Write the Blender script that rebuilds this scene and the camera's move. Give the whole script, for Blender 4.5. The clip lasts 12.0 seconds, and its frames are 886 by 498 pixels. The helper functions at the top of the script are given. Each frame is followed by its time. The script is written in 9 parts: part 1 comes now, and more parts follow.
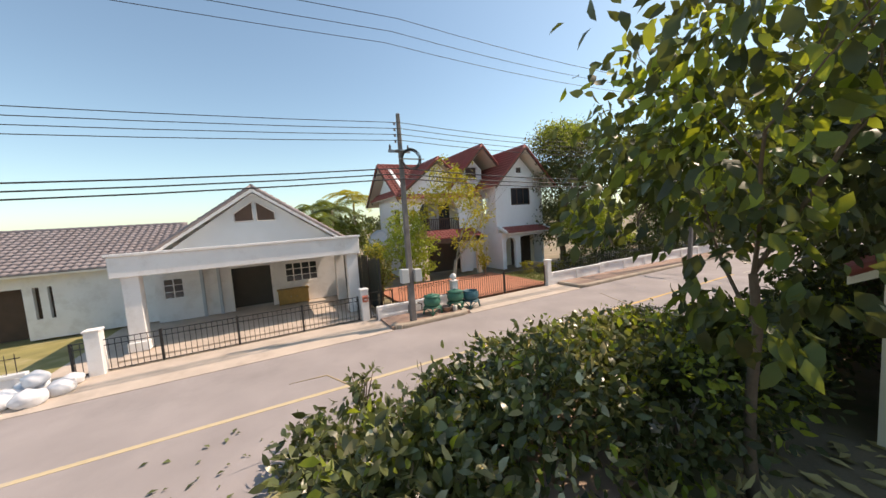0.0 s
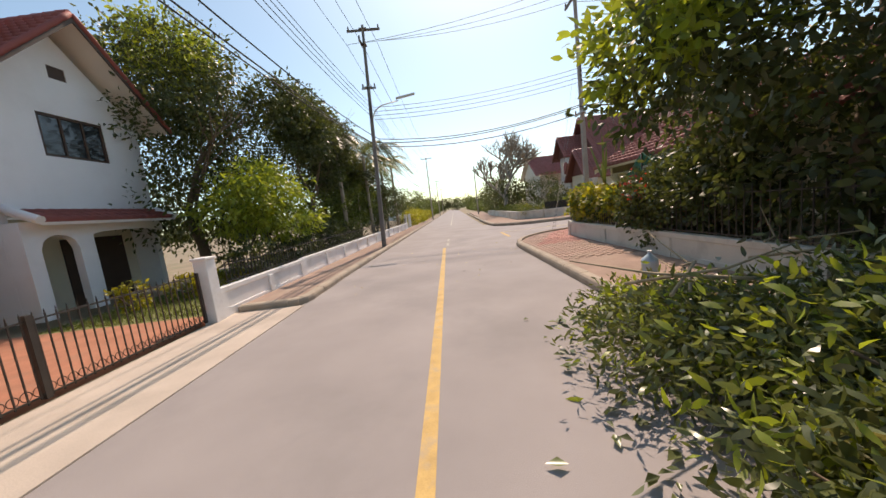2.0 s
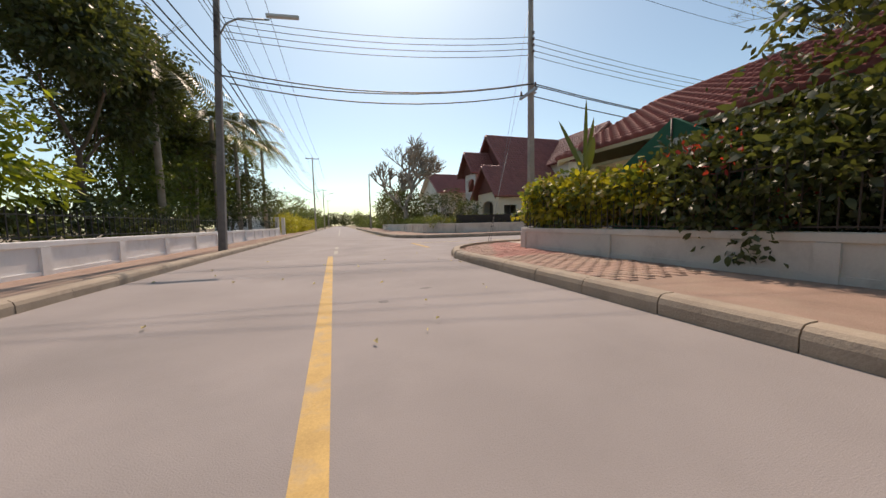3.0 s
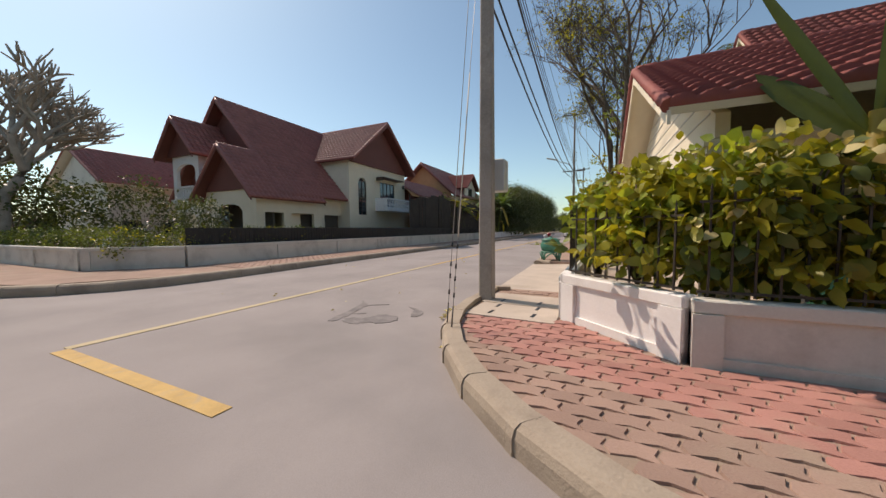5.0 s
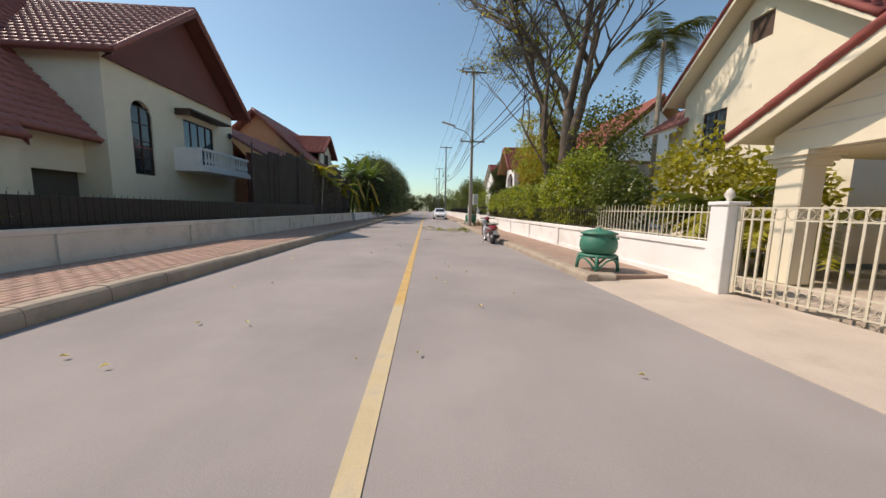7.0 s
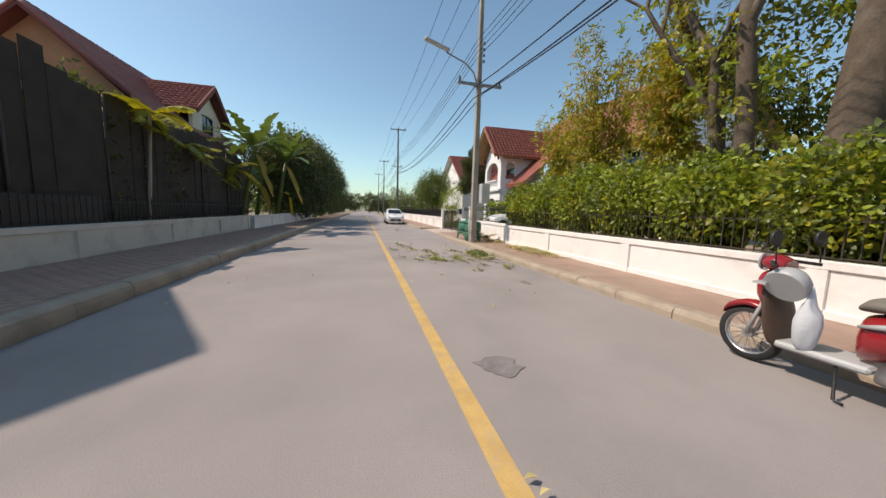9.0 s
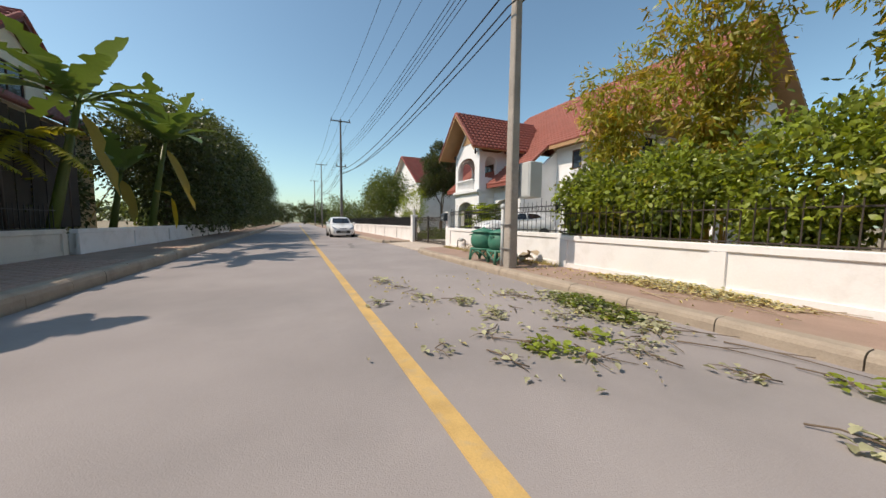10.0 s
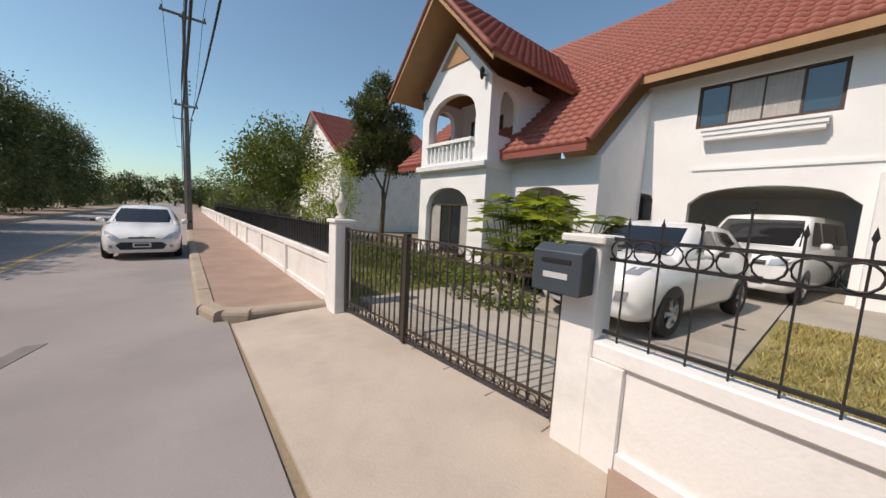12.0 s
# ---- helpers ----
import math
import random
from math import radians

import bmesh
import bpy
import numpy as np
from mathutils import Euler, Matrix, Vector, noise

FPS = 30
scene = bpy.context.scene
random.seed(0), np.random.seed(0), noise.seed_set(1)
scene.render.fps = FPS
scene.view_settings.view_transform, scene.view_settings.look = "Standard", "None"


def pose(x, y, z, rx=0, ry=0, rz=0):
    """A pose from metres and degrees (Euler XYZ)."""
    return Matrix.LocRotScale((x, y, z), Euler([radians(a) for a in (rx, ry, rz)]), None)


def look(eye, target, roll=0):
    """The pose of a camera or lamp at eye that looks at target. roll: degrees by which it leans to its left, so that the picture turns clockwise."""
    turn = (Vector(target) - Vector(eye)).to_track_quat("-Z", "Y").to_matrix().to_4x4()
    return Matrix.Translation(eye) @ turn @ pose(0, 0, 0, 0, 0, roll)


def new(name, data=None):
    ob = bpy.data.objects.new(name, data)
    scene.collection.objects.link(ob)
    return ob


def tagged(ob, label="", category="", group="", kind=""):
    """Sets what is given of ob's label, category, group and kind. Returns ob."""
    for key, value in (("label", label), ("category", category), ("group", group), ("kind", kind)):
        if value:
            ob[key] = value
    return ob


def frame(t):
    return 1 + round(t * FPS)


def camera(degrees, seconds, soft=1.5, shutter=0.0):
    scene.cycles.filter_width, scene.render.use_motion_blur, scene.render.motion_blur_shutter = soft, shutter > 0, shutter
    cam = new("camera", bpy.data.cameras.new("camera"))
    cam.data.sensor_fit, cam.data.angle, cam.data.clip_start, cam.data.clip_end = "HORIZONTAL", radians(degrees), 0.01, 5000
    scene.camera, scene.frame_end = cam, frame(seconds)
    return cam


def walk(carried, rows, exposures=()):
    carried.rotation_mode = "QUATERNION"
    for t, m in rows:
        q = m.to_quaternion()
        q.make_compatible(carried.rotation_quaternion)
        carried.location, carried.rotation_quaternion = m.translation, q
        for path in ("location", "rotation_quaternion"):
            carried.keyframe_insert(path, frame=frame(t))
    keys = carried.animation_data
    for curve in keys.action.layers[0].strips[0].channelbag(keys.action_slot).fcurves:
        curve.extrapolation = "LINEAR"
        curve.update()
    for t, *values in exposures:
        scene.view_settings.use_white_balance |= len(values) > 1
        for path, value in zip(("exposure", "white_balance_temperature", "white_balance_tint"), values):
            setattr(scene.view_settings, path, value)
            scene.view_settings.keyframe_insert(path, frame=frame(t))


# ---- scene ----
cam = camera(107.2, 12.0)
EXPOSURES = [(0, 0.48, 8200, 23), (1.5, 0.4, 8200, 24), (3.5, -0.05, 8200, 24), (6, 0.07, 7700, 20), (8.5, 0.17, 7600, 19), (10.5, 0.13, 7400, 16), (12, -0.03, 7350, 19)]
PATH = [
    (0, (11.414, -26.325, 4.082), (9.648, -25.4, 3.911), -3.9),
    (0.5, (8.342, -25.673, 3.744), (6.913, -24.284, 3.566), -9.5),
    (1, (6.018, -24.384, 3.238), (5.011, -22.671, 3.012), -11.4),
    (1.5, (4.239, -22.103, 2.543), (3.715, -20.189, 2.296), -10.1),
    (2, (3.331, -19.654, 1.924), (3.274, -17.67, 1.68), -6.9),
    (2.5, (3.04, -16.768, 1.183), (3.359, -14.805, 0.975), -4.0),
    (3, (3.079, -13.893, 0.932), (3.708, -12.001, 0.771), -1.3),
    (3.5, (3.227, -10.921, 1.045), (4.187, -9.171, 0.925), -0.2),
    (5.4, (5.851, -3.051, 1.37), (7.774, -2.524, 1.222), -0.6),
    (6, (7.384, -1.204, 1.36), (9.369, -1.055, 1.17), -0.4),
    (6.5, (9.216, -0.024, 1.322), (11.204, -0.039, 1.102), 0.4),
    (8.5, (20.28, 1.55, 1.405), (22.225, 1.155, 1.158), 1.7),
    (9, (23.41, 1.72, 1.364), (25.333, 1.222, 1.134), 1.7),
    (9.5, (26.745, 1.862, 1.331), (28.621, 1.203, 1.124), 1.4),
    (10, (30.028, 1.714, 1.152), (31.837, 0.878, 0.989), 0.6),
    (10.5, (33.229, 1.171, 1.218), (34.969, 0.198, 1.051), -0.4),
    (11, (36.327, 0.318, 1.193), (37.987, -0.787, 1.042), 0.6),
    (11.5, (39.307, -0.973, 1.48), (40.903, -2.165, 1.303), 1.3),
    (12, (42.008, -2.366, 1.71), (43.547, -3.625, 1.494), 3.0),
]
walk(cam, [(t, look(eye, target, roll)) for t, eye, target, roll in PATH], EXPOSURES)

# ---- world, sun, exposure ----
SUN_AZ, SUN_EL = radians(10.0), radians(51.5)   # azimuth from +y towards +x
to_sun = Vector((math.sin(SUN_AZ) * math.cos(SUN_EL), math.cos(SUN_AZ) * math.cos(SUN_EL), math.sin(SUN_EL)))
world = bpy.data.worlds.new("world")
scene.world = world
world.use_nodes = True
wn = world.node_tree.nodes
sky = wn.new("ShaderNodeTexSky")
sky.sky_type, sky.sun_disc = "NISHITA", False
sky.sun_elevation, sky.sun_rotation = SUN_EL, SUN_AZ
sky.air_density, sky.dust_density, sky.ozone_density = 1.0, 0.9, 1.0
tint = wn.new("ShaderNodeMix")   # the clear, slightly green-blue tropical sky
tint.data_type, tint.blend_type = "RGBA", "MULTIPLY"
tint.inputs[0].default_value = 1.0
tint.inputs[7].default_value = (0.78, 1.04, 1.05, 1)
world.node_tree.links.new(sky.outputs[0], tint.inputs[6])
world.node_tree.links.new(tint.outputs[2], wn["Background"].inputs[0])
wn["Background"].inputs[1].default_value = 0.15
sun = new("sun", bpy.data.lights.new("sun", "SUN"))
sun.data.energy, sun.data.angle, sun.data.color = 3.6, radians(0.6), (1.0, 0.95, 0.87)
sun.matrix_world = look(to_sun * 50, (0, 0, 0))

# ---- materials ----
MATS = {}


def mat(name, col, rough=0.8, var=0.12, scale=3.0, fine=60.0, bump=0.15, metal=0.0, dirt=None, dirt_amt=0.0, dirt_scale=0.8, spec=0.5,
        island=0.0, translucent=0.0, coat=0.0, objrand=0.0):
    """A procedural surface: base colour varied at two scales, fine bump, optional patches of dirt."""
    m = bpy.data.materials.new(name)
    m.use_nodes = True
    nt = m.node_tree
    N, L = nt.nodes, nt.links
    b = N["Principled BSDF"]
    b.inputs["Roughness"].default_value = rough
    b.inputs["Metallic"].default_value = metal
    b.inputs["Specular IOR Level"].default_value = spec
    b.inputs["Coat Weight"].default_value = coat
    geo = N.new("ShaderNodeNewGeometry")
    n1 = N.new("ShaderNodeTexNoise")
    n1.inputs["Scale"].default_value, n1.inputs["Detail"].default_value = scale, 4
    n2 = N.new("ShaderNodeTexNoise")
    n2.inputs["Scale"].default_value, n2.inputs["Detail"].default_value = fine, 3
    for n in (n1, n2):
        L.new(geo.outputs["Position"], n.inputs["Vector"])
    add = N.new("ShaderNodeMath")
    add.operation = "MULTIPLY_ADD"
    L.new(n2.outputs[0], add.inputs[0])
    add.inputs[1].default_value = 0.5
    L.new(n1.outputs[0], add.inputs[2])
    last = add
    if island or objrand:
        src = geo.outputs["Random Per Island"] if island else N.new("ShaderNodeObjectInfo").outputs["Random"]
        a2 = N.new("ShaderNodeMath")
        a2.operation = "MULTIPLY_ADD"
        L.new(src, a2.inputs[0])
        a2.inputs[1].default_value = (island or objrand)
        L.new(add.outputs[0], a2.inputs[2])
        last = a2
    ramp = N.new("ShaderNodeMapRange")
    top = 1.5 + (island or objrand)
    ramp.inputs[1].default_value, ramp.inputs[2].default_value = 0.3, top - 0.3
    ramp.inputs[3].default_value, ramp.inputs[4].default_value = 1 - var * 1.6, 1 + var * 1.6
    L.new(last.outputs[0], ramp.inputs[0])
    mul = N.new("ShaderNodeMix")
    mul.data_type, mul.blend_type = "RGBA", "MULTIPLY"
    mul.inputs[0].default_value = 1.0
    mul.inputs[6].default_value = (*col, 1)
    L.new(ramp.outputs[0], mul.inputs[7])
    out = mul.outputs[2]
    if dirt:
        n3 = N.new("ShaderNodeTexNoise")
        n3.inputs["Scale"].default_value, n3.inputs["Detail"].default_value, n3.inputs["Roughness"].default_value = dirt_scale, 8, 0.65
        L.new(geo.outputs["Position"], n3.inputs["Vector"])
        r3 = N.new("ShaderNodeMapRange")
        r3.inputs[1].default_value, r3.inputs[2].default_value, r3.inputs[4].default_value = 0.5, 0.72, dirt_amt
        L.new(n3.outputs[0], r3.inputs[0])
        mx = N.new("ShaderNodeMix")
        mx.data_type = "RGBA"
        L.new(r3.outputs[0], mx.inputs[0])
        L.new(out, mx.inputs[6])
        mx.inputs[7].default_value = (*dirt, 1)
        out = mx.outputs[2]
    L.new(out, b.inputs["Base Color"])
    if bump:
        bp = N.new("ShaderNodeBump")
        bp.inputs["Strength"].default_value, bp.inputs["Distance"].default_value = bump, 0.02
        L.new(add.outputs[0], bp.inputs["Height"])
        L.new(bp.outputs[0], b.inputs["Normal"])
    if translucent:
        tr = N.new("ShaderNodeBsdfTranslucent")
        t2 = N.new("ShaderNodeMix")
        t2.data_type, t2.blend_type = "RGBA", "MULTIPLY"
        t2.inputs[0].default_value = 1.0
        t2.inputs[7].default_value = (1.6, 1.5, 0.7, 1)
        L.new(out, t2.inputs[6])
        L.new(t2.outputs[2], tr.inputs[0])
        ms = N.new("ShaderNodeMixShader")
        ms.inputs[0].default_value = translucent
        L.new(b.outputs[0], ms.inputs[1])
        L.new(tr.outputs[0], ms.inputs[2])
        L.new(ms.outputs[0], N["Material Output"].inputs[0])
    MATS[name] = m
    return m


M_ROAD = mat("road_concrete", (0.305, 0.272, 0.262), 0.9, 0.15, 0.6, 140, 0.35, dirt=(0.20, 0.185, 0.18), dirt_amt=0.55, dirt_scale=0.35)
M_APRON = mat("apron_concrete", (0.50, 0.42, 0.35), 0.9, 0.14, 1.2, 60, 0.3, dirt=(0.33, 0.27, 0.22), dirt_amt=0.6, dirt_scale=0.9)
M_KERB = mat("kerb_concrete", (0.38, 0.31, 0.24), 0.9, 0.16, 2.0, 50, 0.5, dirt=(0.24, 0.19, 0.15), dirt_amt=0.7, dirt_scale=2.5)
M_PAVER = mat("red_paver", (0.36, 0.235, 0.185), 0.9, 0.20, 1.5, 70, 0.4, dirt=(0.36, 0.28, 0.21), dirt_amt=0.7, dirt_scale=1.2, objrand=0.6)
M_PAVERR = mat("pink_red_paver", (0.42, 0.20, 0.165), 0.9, 0.2, 1.5, 70, 0.4, dirt=(0.42, 0.33, 0.24), dirt_amt=0.5, dirt_scale=1.6, objrand=0.6)
M_PAVBED = mat("paver_bed", (0.34, 0.23, 0.18), 0.95, 0.2, 2.0, 60, 0.5, dirt=(0.33, 0.27, 0.2), dirt_amt=0.7)
M_GROUND = mat("dry_soil", (0.27, 0.21, 0.14), 0.95, 0.25, 0.7, 30, 0.5, dirt=(0.14, 0.16, 0.06), dirt_amt=0.8, dirt_scale=0.5)
M_GRASS = mat("lawn_ground", (0.17, 0.18, 0.06), 0.95, 0.25, 1.0, 40, 0.5, dirt=(0.30, 0.25, 0.14), dirt_amt=0.6, dirt_scale=0.7)
M_YELLOW = mat("yellow_paint", (0.56, 0.36, 0.13), 0.8, 0.2, 4, 90, 0.2, dirt=(0.40, 0.32, 0.23), dirt_amt=0.85, dirt_scale=5)
M_YELLOWP = mat("worn_pale_yellow_paint", (0.52, 0.42, 0.26), 0.85, 0.16, 4, 90, 0.2, dirt=(0.38, 0.33, 0.28), dirt_amt=0.85, dirt_scale=4)
M_FADED = mat("faded_line_paint", (0.42, 0.385, 0.33), 0.85, 0.14, 4, 90, 0.2, dirt=(0.31, 0.285, 0.265), dirt_amt=0.8, dirt_scale=2)
M_WHITE = mat("white_wall_paint", (0.82, 0.80, 0.78), 0.75, 0.06, 1.2, 40, 0.15, dirt=(0.56, 0.52, 0.47), dirt_amt=0.5, dirt_scale=1.6)
M_HWHITE = mat("clean_white_house_paint", (0.86, 0.855, 0.85), 0.7, 0.04, 1.0, 40, 0.12, dirt=(0.70, 0.68, 0.65), dirt_amt=0.3, dirt_scale=0.9)
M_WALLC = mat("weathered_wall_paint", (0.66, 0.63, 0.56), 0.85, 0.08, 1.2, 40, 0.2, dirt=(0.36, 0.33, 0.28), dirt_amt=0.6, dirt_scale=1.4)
M_CREAM = mat("cream_wall_paint", (0.78, 0.70, 0.54), 0.8, 0.05, 1.0, 40, 0.1, dirt=(0.6, 0.52, 0.4), dirt_amt=0.3)
M_LGREY = mat("pale_grey_gable_board", (0.50, 0.54, 0.57), 0.75, 0.05, 1.0, 30, 0.1)
M_ROOFR = mat("red_roof_tile", (0.30, 0.075, 0.06), 0.7, 0.15, 1.5, 30, 0.2, dirt=(0.22, 0.07, 0.05), dirt_amt=0.5, dirt_scale=1.5, island=0.8)
M_ROOFO = mat("orange_red_roof_tile", (0.30, 0.085, 0.06), 0.6, 0.12, 1.5, 30, 0.2, dirt=(0.20, 0.07, 0.05), dirt_amt=0.4, dirt_scale=1.5, island=0.8)
M_ROOFD = mat("dark_maroon_roof_tile", (0.34, 0.125, 0.108), 0.48, 0.16, 1.5, 30, 0.2, dirt=(0.12, 0.055, 0.05), dirt_amt=0.45, dirt_scale=1.5, island=0.9)
M_ROOFG = mat("grey_roof_tile", (0.25, 0.215, 0.215), 0.7, 0.12, 1.5, 30, 0.2, dirt=(0.2, 0.16, 0.15), dirt_amt=0.5, island=0.8)
M_MAROON = mat("maroon_gable_board", (0.17, 0.055, 0.042), 0.7, 0.1, 1.0, 30, 0.1)
M_SOFFIT = mat("brown_soffit_board", (0.42, 0.24, 0.12), 0.7, 0.12, 2, 40, 0.1)
M_WHSOFF = mat("white_soffit_board", (0.72, 0.68, 0.62), 0.7, 0.05, 2, 40, 0.1)
M_DARKWOOD = mat("dark_brown_timber", (0.075, 0.042, 0.028), 0.6, 0.2, 3, 50, 0.2)
M_POLE = mat("concrete_pole", (0.38, 0.335, 0.29), 0.9, 0.3, 1.5, 40, 0.4, dirt=(0.2, 0.18, 0.16), dirt_amt=0.7, dirt_scale=3)
M_STEEL = mat("galvanised_steel", (0.38, 0.38, 0.38), 0.5, 0.15, 8, 60, 0.1, metal=0.8)
M_BLACK = mat("black_iron_paint", (0.02, 0.019, 0.019), 0.5, 0.2, 6, 60, 0.1)
M_BROWNIRON = mat("brown_iron_paint", (0.05, 0.038, 0.03), 0.5, 0.2, 6, 60, 0.1)
M_CABLE = mat("black_cable", (0.02, 0.02, 0.022), 0.6, 0.1, 8, 40, 0.0)
M_CERAM = mat("insulator_porcelain", (0.12, 0.08, 0.07), 0.3, 0.1, 8, 40, 0.0)
M_GATEC = mat("cream_gate_paint", (0.62, 0.57, 0.45), 0.5, 0.12, 6, 60, 0.1, dirt=(0.35, 0.24, 0.15), dirt_amt=0.5, dirt_scale=6)
M_BOX = mat("grey_meter_box", (0.52, 0.54, 0.53), 0.5, 0.07, 3, 40, 0.05)
M_BIN = mat("green_rubber_bin_paint", (0.035, 0.19, 0.125), 0.55, 0.18, 5, 60, 0.2, dirt=(0.1, 0.14, 0.1), dirt_amt=0.5, dirt_scale=5)
M_BINB = mat("teal_rubber_bin_paint", (0.03, 0.13, 0.16), 0.55, 0.18, 5, 60, 0.2)
M_GLASSD = mat("dark_window_glass", (0.025, 0.03, 0.035), 0.08, 0.05, 2, 20, 0.0, spec=0.8)
M_GLASSB = mat("reflecting_window_glass", (0.05, 0.09, 0.12), 0.04, 0.05, 2, 20, 0.0, spec=1.0, metal=0.3)
M_CURTAIN = mat("grey_curtain", (0.42, 0.40, 0.38), 0.9, 0.1, 4, 60, 0.2)
# indoor shade as a dark base colour, for sheets behind openings
M_INSHADE = mat("painted_interior_shade", (0.10, 0.085, 0.07), 0.9, 0.1, 2, 30, 0.1)
M_BARK = mat("grey_brown_bark", (0.16, 0.115, 0.08), 0.95, 0.3, 3, 25, 0.9)
M_BARKDK = mat("dark_brown_bark", (0.11, 0.082, 0.06), 0.95, 0.4, 3, 22, 0.9, dirt=(0.25, 0.21, 0.17), dirt_amt=0.6, dirt_scale=2.2)
M_BARKP = mat("pale_bark", (0.34, 0.29, 0.23), 0.95, 0.25, 3, 25, 0.7)
M_TWIG = mat("dry_twig", (0.40, 0.31, 0.20), 0.95, 0.3, 5, 40, 0.4, island=0.8)
M_LEAF = mat("mid_green_leaf", (0.115, 0.15, 0.036), 0.42, 0.35, 1.2, 20, 0.0, island=1.4, translucent=0.35)
M_LEAFD = mat("dark_green_leaf", (0.074, 0.092, 0.034), 0.4, 0.38, 1.2, 20, 0.0, island=1.4, translucent=0.35)
M_LEAFY = mat("yellow_green_leaf", (0.31, 0.29, 0.035), 0.5, 0.32, 1.2, 20, 0.0, island=1.4, translucent=0.4)
M_LEAFO = mat("golden_leaf", (0.42, 0.30, 0.05), 0.55, 0.32, 1.2, 20, 0.0, island=1.4, translucent=0.4)
M_LEAFL = mat("light_green_leaf", (0.27, 0.33, 0.05), 0.42, 0.32, 1.2, 20, 0.0, island=1.4, translucent=0.4)
M_LEAFG = mat("grey_backed_leaf", (0.115, 0.135, 0.055), 0.3, 0.5, 1.2, 20, 0.0, island=1.6, translucent=0.3)
M_BANANA = mat("banana_leaf", (0.12, 0.185, 0.05), 0.35, 0.25, 1.2, 20, 0.0, island=0.6, translucent=0.22)
M_DRYLEAF = mat("dry_fallen_leaf", (0.50, 0.42, 0.20), 0.8, 0.4, 2, 20, 0.0, island=1.5, translucent=0.15)
M_WILT = mat("wilted_leaf", (0.38, 0.37, 0.23), 0.6, 0.4, 2, 20, 0.0, island=1.5, translucent=0.2)
M_RED = mat("red_flower", (0.5, 0.06, 0.05), 0.6, 0.3, 2, 20, 0.0, island=1.0, translucent=0.3)


# ---- mesh helpers ----
def box(bm, x0, x1, y0, y1, z0, z1):
    v = [bm.verts.new(p) for p in ((x0, y0, z0), (x1, y0, z0), (x1, y1, z0), (x0, y1, z0), (x0, y0, z1), (x1, y0, z1), (x1, y1, z1), (x0, y1, z1))]
    for f in ((3, 2, 1, 0), (4, 5, 6, 7), (0, 1, 5, 4), (1, 2, 6, 5), (2, 3, 7, 6), (3, 0, 4, 7)):
        bm.faces.new([v[i] for i in f])
    return bm


def prism(bm, poly, axis, a, b):
    """Extrudes a polygon of pairs along an axis from a to b (pairs are the other two axes in order)."""
    def put(p, c):
        return {"x": (c, p[0], p[1]), "y": (p[0], c, p[1]), "z": (p[0], p[1], c)}[axis]
    lo = [bm.verts.new(put(p, a)) for p in poly]
    hi = [bm.verts.new(put(p, b)) for p in poly]
    n = len(poly)
    fs = [bm.faces.new(lo[::-1]), bm.faces.new(hi)]
    for i in range(n):
        fs.append(bm.faces.new((lo[i], lo[(i + 1) % n], hi[(i + 1) % n], hi[i])))
    bmesh.ops.recalc_face_normals(bm, faces=fs)
    return bm


def tube(bm, pts, radii, seg=8, cap=True):
    """A tube through points; radii is a number or one for each point."""
    pts = [Vector(p) for p in pts]
    if not isinstance(radii, (list, tuple)):
        radii = [radii] * len(pts)
    rings = []
    for i, p in enumerate(pts):
        d = (pts[min(i + 1, len(pts) - 1)] - pts[max(i - 1, 0)])
        d = d.normalized() if d.length > 1e-9 else Vector((0, 0, 1))
        u = d.cross(Vector((0, 0, 1))) if abs(d.z) < 0.95 else d.cross(Vector((1, 0, 0)))
        u.normalize()
        w = d.cross(u)
        rings.append([bm.verts.new(p + (u * math.cos(2 * math.pi * k / seg) + w * math.sin(2 * math.pi * k / seg)) * radii[i]) for k in range(seg)])
    for a, b in zip(rings, rings[1:]):
        for k in range(seg):
            bm.faces.new((a[k], a[(k + 1) % seg], b[(k + 1) % seg], b[k])).smooth = True
    if cap:
        bm.faces.new(rings[0][::-1])
        bm.faces.new(rings[-1])
    return bm


def lathe(bm, profile, seg=20, cx=0.0, cy=0.0, cap=True):
    """Turns a profile of (radius, z) about a vertical axis."""
    rings = [[bm.verts.new((cx + r * math.cos(2 * math.pi * k / seg), cy + r * math.sin(2 * math.pi * k / seg), z)) for k in range(seg)] for r, z in profile]
    for a, b in zip(rings, rings[1:]):
        for k in range(seg):
            bm.faces.new((a[k], a[(k + 1) % seg], b[(k + 1) % seg], b[k])).smooth = True
    if cap:
        bm.faces.new(rings[0][::-1])
        bm.faces.new(rings[-1])
    return bm


def ring(bm, cx, cz, r, t, y, seg=14):
    """A flat iron ring in a plane of constant y."""
    pts = [(cx + r * math.cos(2 * math.pi * k / seg), y, cz + r * math.sin(2 * math.pi * k / seg)) for k in range(seg + 1)]
    return tube(bm, pts, t, 4, False)


def part(name, bm, material, parent=None, label="", m=None, bevel=0.0):
    """Links a bmesh as one mesh object under a thing or a part."""
    if bevel:
        bmesh.ops.bevel(bm, geom=bm.edges[:], offset=bevel, segments=1, affect="EDGES", clamp_overlap=True)
    me = bpy.data.meshes.new(name)
    bm.normal_update()
    bm.to_mesh(me)
    bm.free()
    me.materials.append(material)
    ob = new(name, me)
    ob.parent = parent
    if m is not None:
        ob.matrix_basis = m
    if label:
        ob["label"] = label
    return ob


